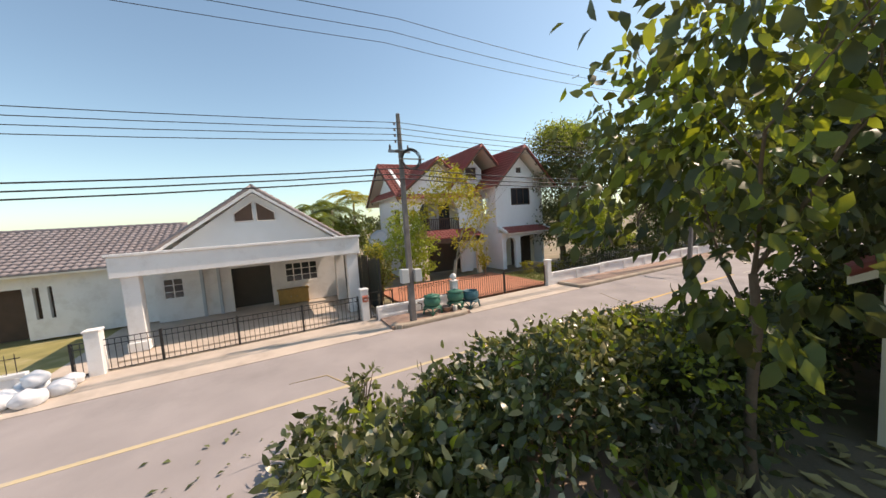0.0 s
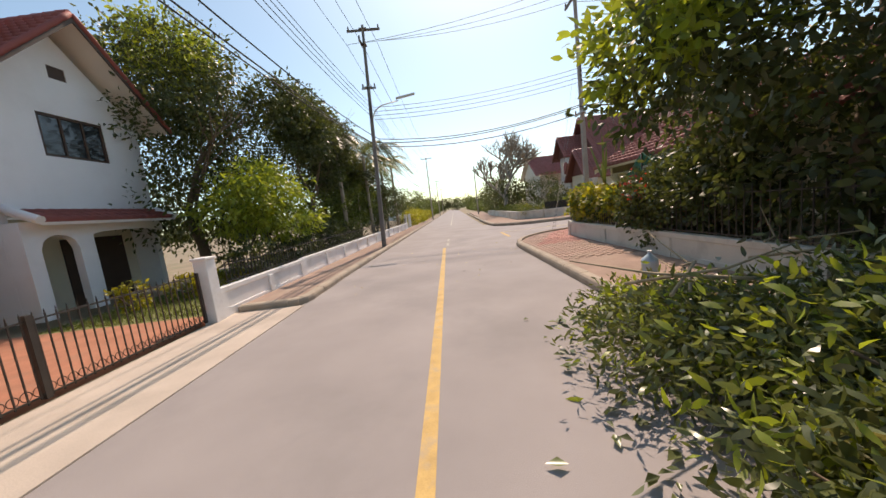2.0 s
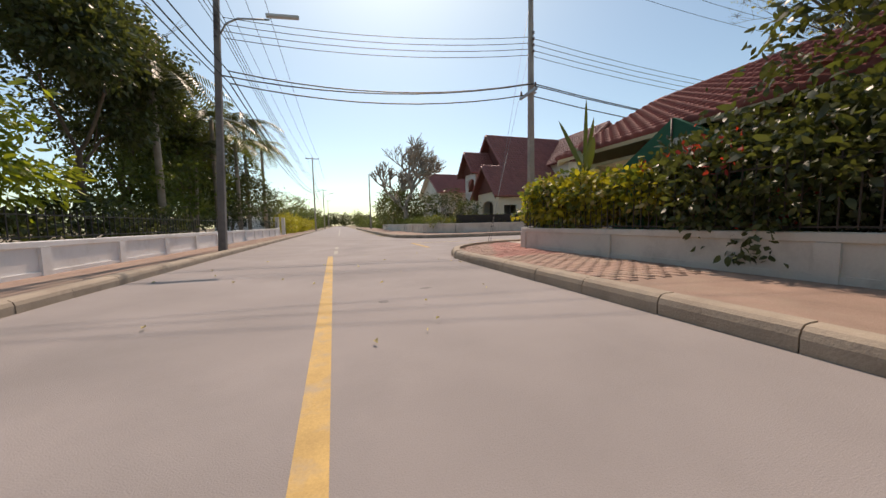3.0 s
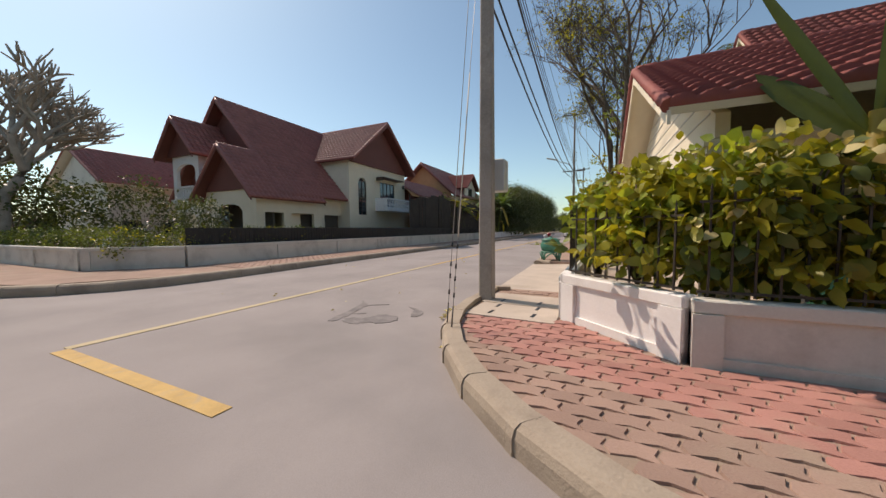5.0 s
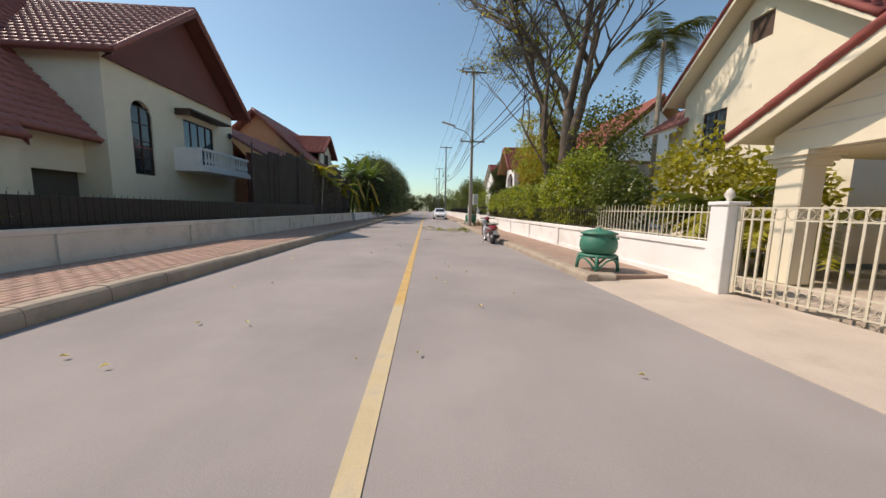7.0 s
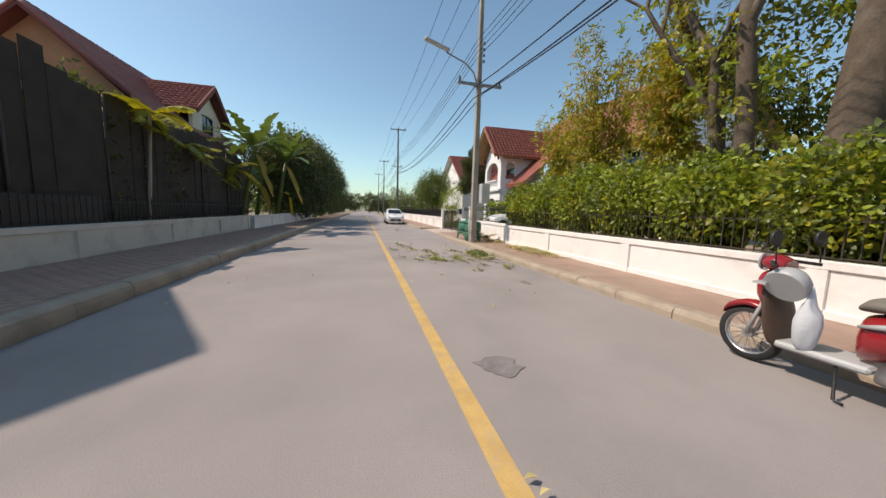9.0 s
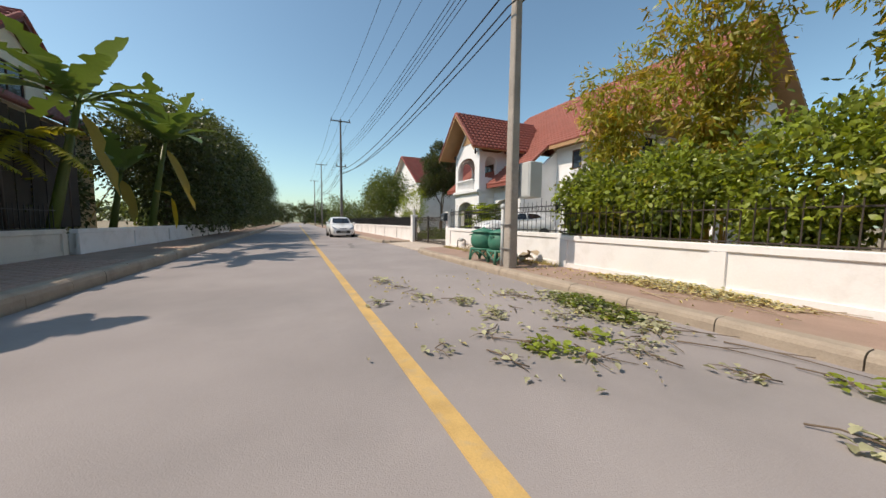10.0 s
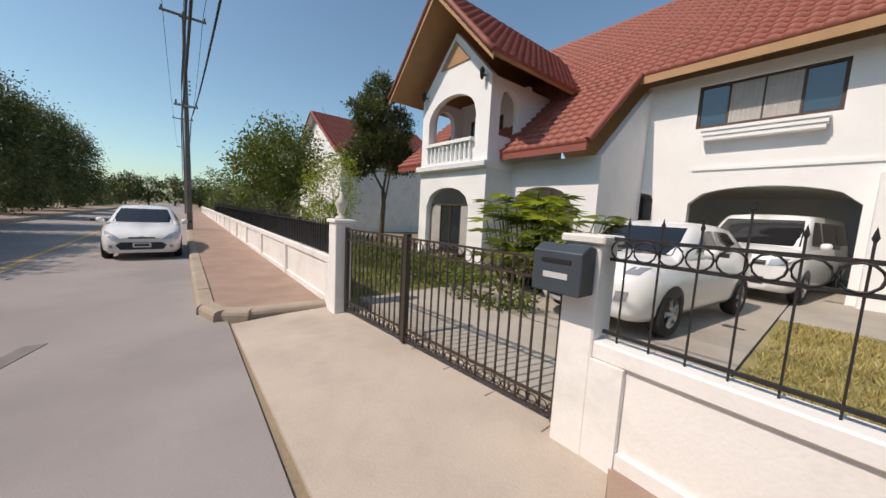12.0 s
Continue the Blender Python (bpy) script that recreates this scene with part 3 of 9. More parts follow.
P_LABEL = "worn red concrete paver pavement"
pavement("pavement", [(6.2, -45), (8.7, -45), (8.7, -5.2), (9.8, -4.1), (11.6, -4.1), (11.6, -2.7), (10.1, -2.66)] + [(p[0] + (10.1 - p[0]) * 0.05, p[1] + (-6.55 - p[1]) * 0.05) for p in CORNER[1:]] + [(6.2, -7)], 0.125, M_PAVBED, P_LABEL)
pavement("pavement", [(17.6, -4.3), (36, -4.4), (42.85, -4.62), (42.2, -3.0), (41.6, -2.8), (41, -2.7), (35, -2.6), (17.6, -2.62)], 0.12, M_PAVBED, P_LABEL)
pavement("pavement", [(47.4, -4.4), (110, -5.3), (110, -3.2), (64, -2.9), (48.1, -2.76), (47.75, -2.88), (47.55, -3.1)], 0.12, M_PAVBED, P_LABEL)
apron([(11.62, -4.3, 0.07), (17.58, -4.3, 0.07), (17.58, -2.4, 0.006), (11.62, -2.45, 0.006)], "pale concrete driveway apron beside the gate")
apron([(42.92, -4.82, 0.09), (47.38, -4.7, 0.09), (47.3, -2.92, 0.006), (42.22, -2.95, 0.006)], "pale concrete driveway apron beside the iron gate")
pavement("driveway", [(-2.6, -34), (-0.4, -34), (-0.4, -22.5), (-2.6, -22.5)], 0.02, M_APRON, "bleached concrete apron before the sliding gate")
pavement("driveway", [(-2.2, -18.9), (-0.4, -18.9), (-0.4, -12.0), (-2.2, -12.0)], 0.02, M_APRON, "bleached concrete apron before the house gate")
pavement("pavement", [(-2.2, -22.5), (-0.6, -22.5), (-0.6, -18.9), (-2.2, -18.9)], 0.1, M_PAVBED, P_LABEL)
pavement("pavement", [(-2.2, -11.9), (-0.62, -11.6), (-0.62, -8), (skew(-0.62, 60), 60), (skew(-2.2, 60), 60), (skew(-2.2, -8), -8)], 0.12, M_PAVBED, P_LABEL)
pavement("pavement", [(8.5, 60), (7.0, 12), (7.05, 9), (7.8, 6.7), (10.3, 5.2), (24, 5.1), (62, 4.9), (110, 4.3), (110, 6.8), (62, 6.7), (24, 7.5), (11.2, 7.65), (9.4, 9.3), (9.4, 12), (10.6, 60)], 0.19, M_PAVBED, P_LABEL)


# ---- boundary walls ----
def low_wall(p0, p1, z0, h, material, label, every=3.0, t=0.12, post=0.22, cap=True):
    """A rendered boundary wall with a cap, posts and recessed panels."""
    p0, p1 = Vector((*p0, 0)), Vector((*p1, 0))
    d = p1 - p0
    L = d.length
    w = thing("boundary_wall", p0.x, p0.y, z0, label, "wall", math.degrees(math.atan2(d.y, d.x)), kind="structure")
    part("panel", box(B(), 0, L, -t / 2, t / 2, -0.3, h - 0.12), material, w)
    if cap:
        part("cap", box(B(), 0, L, -t / 2 - 0.035, t / 2 + 0.035, h - 0.12, h), material, w, bevel=0.012)
    part("plinth", box(B(), 0, L, -t / 2 - 0.03, t / 2 + 0.03, -0.3, 0.1), material, w)
    n = max(1, round(L / every))
    for i in range(n + 1):
        c = min(max(post / 2, i * L / n), L - post / 2)
        part("post", box(B(), c - post / 2, c + post / 2, -post / 2, post / 2, -0.3, h - 0.122), material, w)
    return w


W_C = "low weathered cream boundary wall with square posts"
low_wall((9.7, -4.1), (12.1, -4.2), 0.12, 0.62, M_WHITE, "low white painted boundary wall with peeling base")
low_wall((8.6, -5.2), (9.7, -4.1), 0.12, 0.62, M_WHITE, W_C)
low_wall((8.6, -21.5), (8.6, -5.2), 0.12, 0.6, M_WALLC, W_C)
low_wall((16.6, -4.2), (36.0, -4.26), 0.12, 0.75, M_WHITE, "low white painted wall topped by a fence", 3.2)
low_wall((36.0, -4.36), (43.0, -4.62), 0.12, 0.79, M_WHITE, "low white painted wall with recessed panels", 3.2)
low_wall((47.15, -4.36), (100, -5.2), 0.12, 0.8, M_WHITE, "low white painted wall under a dark fence", 3.2)
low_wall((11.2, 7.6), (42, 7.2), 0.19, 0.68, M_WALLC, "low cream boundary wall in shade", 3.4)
low_wall((42.05, 7.0), (62, 6.5), 0.19, 0.68, M_WHITE, "low white boundary wall in shade", 3.4)
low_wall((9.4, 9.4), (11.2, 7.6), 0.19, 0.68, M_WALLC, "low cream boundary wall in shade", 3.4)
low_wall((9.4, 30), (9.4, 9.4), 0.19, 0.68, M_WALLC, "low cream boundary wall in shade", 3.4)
low_wall((-2.2, -8), (-2.2, -12.4), 0.1, 0.62, M_WHITE, "low white boundary wall with square posts", 2.2)
low_wall((-1.65, 19), (-2.2, -8), 0.1, 0.66, M_WHITE, "low white boundary wall with square posts", 2.2)
low_wall((-2.2, -18.9), (-2.2, -22.6), 0.1, 0.5, M_WHITE, "low white boundary wall with square posts", 1.8)
low_wall((-2.6, -33), (-2.6, -60), 0.02, 0.5, M_WHITE, "low white boundary wall with square posts", 2.5)


def pillar(x, y, z0, h, w, material, label, cap=True):
    p = thing("gate_pillar", x, y, z0, label, "gate pillar", kind="structure")
    part("shaft", box(B(), -w / 2, w / 2, -w / 2, w / 2, -0.2, h), material, p, bevel=0.012)
    if cap:
        part("cap", box(B(), -w / 2 - 0.03, w / 2 + 0.03, -w / 2 - 0.03, w / 2 + 0.03, h, h + 0.06), material, p, bevel=0.012)
    return p


WP = "square white painted gate pillar"
pillar(-2.2, -12.55, 0.05, 1.38, 0.3, M_WHITE, WP)
pillar(-2.2, -18.75, 0.05, 1.1, 0.3, M_WHITE, "square white gate pillar with a globe lamp on top")
pillar(-2.6, -23.0, 0.05, 1.3, 0.3, M_WHITE, "white gate pillar with a red letter box")
pillar(-2.6, -31.5, 0.05, 1.35, 0.36, M_WHITE, WP)
pillar(16.55, -4.17, 0.06, 1.42, 0.32, M_WHITE, "square cream-white gate pillar")
pillar(12.12, -4.22, 0.06, 1.42, 0.32, M_WHITE, "white gate pillar with a green plaque")
pillar(47.0, -4.36, 0.06, 1.42, 0.28, M_WHITE, "white gate pillar with a lamp finial")
pillar(43.12, -4.63, 0.06, 1.5, 0.25, M_WHITE, "white gate pillar with a grey letter box")


# ---- utility poles and lines ----
M_POLED = mat("dark_weathered_pole", (0.2, 0.18, 0.165), 0.9, 0.25, 1.5, 40, 0.4, dirt=(0.1, 0.09, 0.085), dirt_amt=0.7, dirt_scale=2)
def pole(x, y, h, label, arms, lamp=None, boxes=(), rz=0.0, w=0.24, shaft=None):
    """A tapering concrete pole. arms: (z, reach, way in degrees); lamp: (z, reach, way)."""
    p = thing("utility_pole", x, y, 0, label, "utility pole", group="street utility poles")
    bm = B()
    a, b = w / 2, w * 0.27
    v = [bm.verts.new(q) for q in ((-a, -a, -0.2), (a, -a, -0.2), (a, a, -0.2), (-a, a, -0.2), (-b, -b, h), (b, -b, h), (b, b, h), (-b, b, h))]
    for f in ((3, 2, 1, 0), (4, 5, 6, 7), (0, 1, 5, 4), (1, 2, 6, 5), (2, 3, 7, 6), (3, 0, 4, 7)):
        bm.faces.new([v[i] for i in f])
    part("shaft", bm, shaft or M_POLE, p, m=pose(0, 0, 0, 0, 0, rz), bevel=0.02)
    for z, reach, way in arms:
        arm = part("crossarm", box(box(B(), -reach, reach, 0.08, 0.16, -0.05, 0.05), -0.2, 0.2, -0.12, 0.09, -0.02, 0.02), M_POLED if z > 9 else M_STEEL, p, m=pose(0, 0, z, 0, 0, way))
        k = 3 if reach > 0.7 else 2
        for i in range(k):
            s = -reach + 0.08 + (2 * reach - 0.16) * i / (k - 1)
            part("insulator", lathe(B(), [(0.02, 0.0), (0.02, 0.06), (0.055, 0.08), (0.03, 0.12), (0.055, 0.15), (0.03, 0.19), (0.04, 0.22), (0.015, 0.25)], 8, s, 0.12), M_CERAM, arm)
    if lamp:
        z, reach, way = lamp
        l = part("lamp_arm", tube(B(), [(0.1, 0, 0), (0.25, 0, 0.35), (0.6, 0, 0.62), (reach * 0.6, 0, 0.85)], 0.03, 6), M_STEEL, p, m=pose(0, 0, z, 0, 0, way))
        part("lamp_head", box(B(), reach * 0.58, reach, -0.09, 0.09, -0.05, 0.05), M_BOX, l, m=pose(0, 0, 0.42 + 0.02 * reach, 0, -12, 0) @ pose(0, 0, 0.18), bevel=0.02)
    # rack of low-voltage insulators
    for i in range(4):
        part("spool", lathe(B(), [(0.05, 0), (0.03, 0.03), (0.05, 0.07)], 8, 0.0, -0.17), M_CERAM, p, m=pose(0, 0, 7.2 + i * 0.22))
    for (bx, by, z, w_, d_, h_) in boxes:
        bb = part("meter_box", box(B(), bx - w_ / 2, bx + w_ / 2, by - d_ / 2, by + d_ / 2, z, z + h_), M_BOX, p, bevel=0.015)
        part("box_door", box(B(), bx - w_ / 2 + 0.04, bx + w_ / 2 - 0.04, by + d_ / 2, by + d_ / 2 + 0.012, z + 0.04, z + h_ - 0.04), M_BOX, bb)
    return p


PL = "tall weathered concrete utility pole carrying wires"
pole(-0.7, -21.55, 8.3, "concrete utility pole with meter boxes and coiled cable", [(6.9, 0.45, 90)], boxes=[(0.08, -0.27, 1.75, 0.3, 0.3, 0.55), (0.12, 0.27, 1.75, 0.28, 0.28, 0.5)], shaft=M_POLED)
lean = pole(-0.6, -0.75, 12.2, "tall leaning concrete utility pole carrying wires and a street lamp", [(12.0, 0.9, 0), (11.2, 0.6, 90), (9.0, 0.4, 0)], (7.4, 2.6, 8), shaft=M_POLED)
lean.matrix_basis = lean.matrix_basis @ pose(0, 0, 0, 0, 2.4, 0)
pole(10.46, -2.75, 11.2, "concrete corner utility pole with stay wires", [(11.0, 0.9, 90), (5.75, 0.55, 90)], boxes=[(0.32, -0.05, 2.0, 0.3, 0.4, 0.55)])
metered = pole(36.2, -2.85, 11.3, "concrete utility pole with a large grey meter box", [(11.1, 0.9, 90), (6.3, 0.9, 90)], (6.4, 2.4, 100), boxes=[(-0.18, -0.33, 1.72, 0.48, 0.34, 0.78)])
part("conduit", tube(B(), [(0.17, 0.11, 0.0), (0.17, 0.11, 1.5)], 0.04, 10), M_BOX, metered, "pale plastic cable conduit")
part("conduit_cap", lathe(B(), [(0.045, 1.48), (0.06, 1.5), (0.06, 1.55), (0.03, 1.59)], 12, 0.17, 0.11), M_BOX, metered)
for z in (0.55, 1.1):
    part("conduit_strap", box(B(), -0.125, 0.215, 0.06, 0.155, z, z + 0.025), M_STEEL, metered)
pole(64.6, -2.9, 11.2, PL, [(11.0, 0.95, 90), (6.6, 0.5, 90)], shaft=M_POLED, w=0.27)
pole(92, -3.2, 11.2, PL, [(11.0, 0.95, 90)], shaft=M_POLED)
pole(118, -3.6, 11.2, PL, [(11.0, 0.95, 90)], shaft=M_POLED)
pole(skew(-0.5, 42), 40, 11.2, PL, [(11.0, 0.95, 0)])
pole(skew(-0.5, 72), 70, 9.5, PL, [(9.3, 0.8, 0)], (7.5, 2.4, 0))
pole(skew(-0.5, 100), 100, 9.0, PL, [(8.8, 0.8, 0)])
pole(8.6, 38, 8.5, "bare concrete utility pole behind trees", [])


def wire(pts_a, pts_b, sag, r=0.012, n=10):
    bm = B()
    for a, b in zip(pts_a, pts_b):
        a, b = Vector(a), Vector(b)
        pts = [a.lerp(b, i / n) - Vector((0, 0, sag * 4 * (i / n) * (1 - i / n))) for i in range(n + 1)]
        tube(bm, pts, r, 4, False)
    return tagged(part("overhead_wires", bm, M_CABLE), "black overhead power and telephone wires between poles", "wires", kind="structure")


def bundle(x, y, along):
    """Where the wires hang on a pole: three on the top arm, four on the rack, two telephone cables."""
    o = (lambda s: (x + s, y)) if along == "y" else (lambda s: (x, y + s))
    top = [(*o(s), 11.3) for s in (-0.82, 0, 0.82)]
    mid = [(*o(0.17), 7.25 + 0.22 * i) for i in range(4)]
    low = [(*o(0.2), 6.2), (*o(-0.2), 6.05), (*o(0.22), 5.8)]
    return top + mid, low


def span(a, b, along, sag=0.5, low_only=False):
    (ta, la), (tb, lb) = bundle(*a, along), bundle(*b, along)
    if not low_only:
        wire(ta, tb, sag)
    wire(la, lb, sag * 1.3, 0.022)


span((-0.7, -21.55), (-0.25, -0.75), "y", 0.35)
span((-0.7, -60), (-0.7, -21.55), "y", 0.5)
span((-0.25, -0.75), (0.5, 40), "y", 0.8)
span((0.5, 40), (1.1, 70), "y", 0.7)
span((10.46, -2.75), (36.2, -2.85), "x", 0.6)
span((36.2, -2.85), (64.6, -2.9), "x", 0.6)
span((64.6, -2.9), (92, -3.2), "x", 0.6)
span((92, -3.2), (118, -3.6), "x", 0.6)
(ta, la), (tb, lb) = bundle(-0.25, -0.75, "y"), bundle(10.46, -2.75, "x")
wire(ta, tb, 0.3)
wire(la, lb, 0.5, 0.022)


# ---- house with orange-red roof, balcony wing and carport ----
def house_balcony():
    h = thing("house", 47, -14, 0, "two-storey white house with orange-red tiled roof, balcony wing and carport", "house")
    o = Vector((-47, 14, 0))   # world to local
    def P(x, y, z=0.0):
        return Vector((x, y, z)) + o
    X = lambda x: x - 47
    Y = lambda y: y + 14
    fl = 0.12
    # main facade, upper right part with carport arch; wall runs along -x so that its face looks to +y
    fac = P(49.0, -13.7)
    wall(h, M_HWHITE, fac, (-1, 0, 0), 0.25, 0, 7.9, fl, [(0, 3.4), (2.4, 3.4), (2.9, 5.7), (7.9, 5.7)],
         [(4.25, 7.35, fl, 2.75, 0.45), (2.6, 3.35, 1.75, 2.6, 0.2), (4.2, 6.85, 4.3, 5.4, 0)])
    window(h, fac, (-1, 0, 0), 4.2, 6.85, 4.3, 5.4, 4, 1, M_DARKWOOD, M_GLASSB, 0.06, curtain=(1, 2), bars=0.07)
    window(h, fac, (-1, 0, 0), 2.6, 3.35, 1.75, 2.5, 2, 1, M_DARKWOOD, M_GLASSD, 0.12)
    # moulded shelf under the big window and string course
    bm = B()
    for i, (d, z, t_) in enumerate(((0.32, 4.22, 0.07), (0.29, 4.15, 0.11), (0.26, 4.04, 0.11))):
        box(bm, X(49 - 4.4) - 2.3 + 0.03 * i, X(49 - 4.4) - 0.03 * i, Y(-13.7), Y(-13.7) + d, z - t_, z)
    part("window_ledge", bm, M_HWHITE, h)
    part("string_course", box(B(), X(41.1), X(44.75), Y(-13.7), Y(-13.66), 3.18, 3.26), M_HWHITE, h)
    # right return wall and back volumes
    wall(h, M_HWHITE, P(41.1, -13.7), (0, -1, 0), 0.25, 0, 9, 2.9, 5.7, [(1.0, 2.2, 4.3, 5.5, 0)], side=True)
    window(h, P(41.1, -13.7), (0, -1, 0), 1.0, 2.2, 4.3, 5.5, 2, 1, M_DARKWOOD, M_GLASSD, 0.08)
    part("balcony_shelf", box(box(B(), X(40.75), X(41.1), Y(-16.2), Y(-14.5), 3.9, 4.15), X(40.85), X(41.1), Y(-16.1), Y(-14.6), 3.75, 3.9), M_HWHITE, h)
    part("column", box(B(), X(40.95), X(41.5), Y(-13.95), Y(-13.42), fl, 2.95), M_HWHITE, h, bevel=0.02)
    part("column", box(B(), X(40.95), X(41.45), Y(-19.0), Y(-18.5), fl, 2.95), M_HWHITE, h, bevel=0.02)
    part("back_wall", box(B(), X(38.5), X(49), Y(-20.0), Y(-19.8), fl, 5.6), M_HWHITE, h)
    part("carport_ceiling", box(B(), X(41.2), X(48.9), Y(-19.8), Y(-13.95), 2.82, 2.95), M_WHSOFF, h)
    # upright dark sheet: the upper room's shade painted behind its windows
    part("upper_floor", box(B(), X(41.3), X(48.9), Y(-19.8), Y(-19.6), 2.95, 5.6), M_INSHADE, h)
    # side porch to the right with its own roof slab
    part("porch_slab", box(B(), X(37.6), X(41.0), Y(-18.8), Y(-14.6), 2.75, 2.98), M_HWHITE, h)
    part("porch_wall", box(B(), X(37.6), X(41.0), Y(-18.9), Y(-18.7), fl, 2.75), M_HWHITE, h)
    part("porch_column", box(B(), X(37.7), X(38.1), Y(-15.1), Y(-14.7), fl, 2.75), M_HWHITE, h)
    # ground floor under the long roof slope: porch arch wall
    pa = P(49.2, -10.9)
    wall(h, M_HWHITE, pa, (-1, 0, 0), 0.22, 0, 3.2, fl, [(0, 3.35), (3.2, 3.35)], [(0.3, 2.6, fl, 2.6, 0.7)])
    wall(h, M_HWHITE, P(46.0, -10.9), (0, -1, 0), 0.2, 0, 2.8, fl, [(0, 3.3), (2.8, 5.6)], side=True)
    part("porch_back_wall", box(B(), X(46.2), X(49.0), Y(-13.4), Y(-13.2), fl, 3.3), M_HWHITE, h)
    # balcony wing
    wf = P(52.35, -9.7)
    wall(h, M_HWHITE, wf, (-1, 0, 0), 0.22, 0, 3.45, fl, [(0, 5.75), (1.25, 7.0), (1.72, 7.45), (2.2, 7.0), (3.45, 5.75)],
         [(0.45, 2.75, fl + 0.0, 2.55, 0.65), (0.4, 2.85, 4.02, 5.55, 0.75)])
    ws = P(48.9, -9.7)
    wall(h, M_HWHITE, ws, (0, -1, 0), 0.22, 0.0, 4.0, fl, [(0, 5.75), (4, 5.75)], [(0.45, 1.35, 4.1, 5.5, 0.45)], side=True)
    wall(h, M_HWHITE, P(52.35, -13.7), (0, 1, 0), 0.22, 0, 4.0, fl, [(0, 5.75), (4, 5.75)], [(2.6, 3.5, 4.1, 5.5, 0.45)], side=True)
    part("balcony_floor", box(B(), X(48.85), X(52.4), Y(-11.6), Y(-9.6), 3.1, 3.32), M_HWHITE, h)
    part("balcony_back_wall", box(B(), X(49), X(52.3), Y(-11.75), Y(-11.55), 3.3, 5.9), M_HWHITE, h)
    window(h, P(52.2, -11.5), (-1, 0, 0), 0.6, 2.2, 3.4, 5.2, 2, 1, M_DARKWOOD, M_GLASSD, 0.02)
    part("balcony_band", box(B(), X(48.82), X(52.43), Y(-9.72), Y(-9.5), 3.12, 3.3), M_HWHITE, h, bevel=0.02)
    balusters(h, P(51.95, -9.62), P(49.5, -9.62), 3.3, 4.05, M_HWHITE)
    window(h, wf, (-1, 0, 0), 0.5, 2.7, 0.3, 2.0, 4, 1, M_DARKWOOD, M_GLASSD, 0.25, curtain=(0, 3))
    for x_ in (52.1, 49.15):
        lamp = part("wall_lantern", lathe(B(), [(0.02, -0.16), (0.06, -0.1), (0.075, 0.08), (0.09, 0.1), (0.02, 0.2)], 6), M_BLACK, h, m=Matrix.Translation(P(x_, -9.52, 5.75)))
        part("bracket", box(B(), -0.015, 0.015, -0.18, 0.0, -0.02, 0.02), M_BLACK, lamp)
    # gable board with vent
    part("gable_vent", prism(B(), [(X(51.35), 6.45), (X(49.9), 6.45), (X(50.63), 7.2)], "y", Y(-9.7), Y(-9.66)), M_SOFFIT, h)
    # roofs
    near = lambda u, v: v < 1.2
    s = Vector((0, -5.6, 4.7))
    roof_plane(h, P(55.0, -13.0, 5.82), (-1, 0, 0), s, 17.2, 7.31, M_ROOFO, M_SOFFIT, trim=None, loose=lambda u, v: v < 0.9 and u > 8.6)
    roof_plane(h, P(55.0, -10.3, 3.554), (-1, 0, 0), s, 8.9, 3.525, M_ROOFO, M_SOFFIT, loose=lambda u, v: v < 1.0 and u > 5.0)
    roof_plane(h, P(37.8, -24.2, 5.82), (1, 0, 0), (0, 5.6, 4.7), 17.2, 7.31, M_ROOFO, M_SOFFIT)
    ridge_caps(h, P(37.8, -18.6, 10.56), P(55.0, -18.6, 10.56), M_ROOFO)
    ridge_caps(h, P(46.1, -10.3, 3.6), P(46.1, -13.0, 5.88), M_ROOFO, 0.09)
    ridge_caps(h, P(37.8, -13.0, 5.87), P(37.8, -18.6, 10.56), M_ROOFO, 0.09)
    part("eave_board", box(B(), X(37.8), X(46.1), Y(-13.02), Y(-12.98), 5.6, 5.8), M_SOFFIT, h)
    part("eave_board", box(B(), X(46.1), X(55), Y(-10.32), Y(-10.28), 3.38, 3.55), M_ROOFO, h)
    part("gable_wall", prism(B(), [(Y(-13.7), 5.6), (Y(-23.5), 5.6), (Y(-18.6), 9.9)], "x", X(38.6), X(38.8)), M_HWHITE, h)
    gable(h, "y", None, Y(-15.5), Y(-8.75), X(50.63), 2.65, 8.4, 5.75, M_ROOFO, M_SOFFIT, loose0=None, loose1=lambda u, v: v > 0 and u < 1.2, fascia=M_SOFFIT)
    h.matrix_basis = Matrix.Translation((0.2, 0, 0)) @ h.matrix_basis @ Matrix.Diagonal((1, 1, 1.025, 1))
    return h


house_balcony()


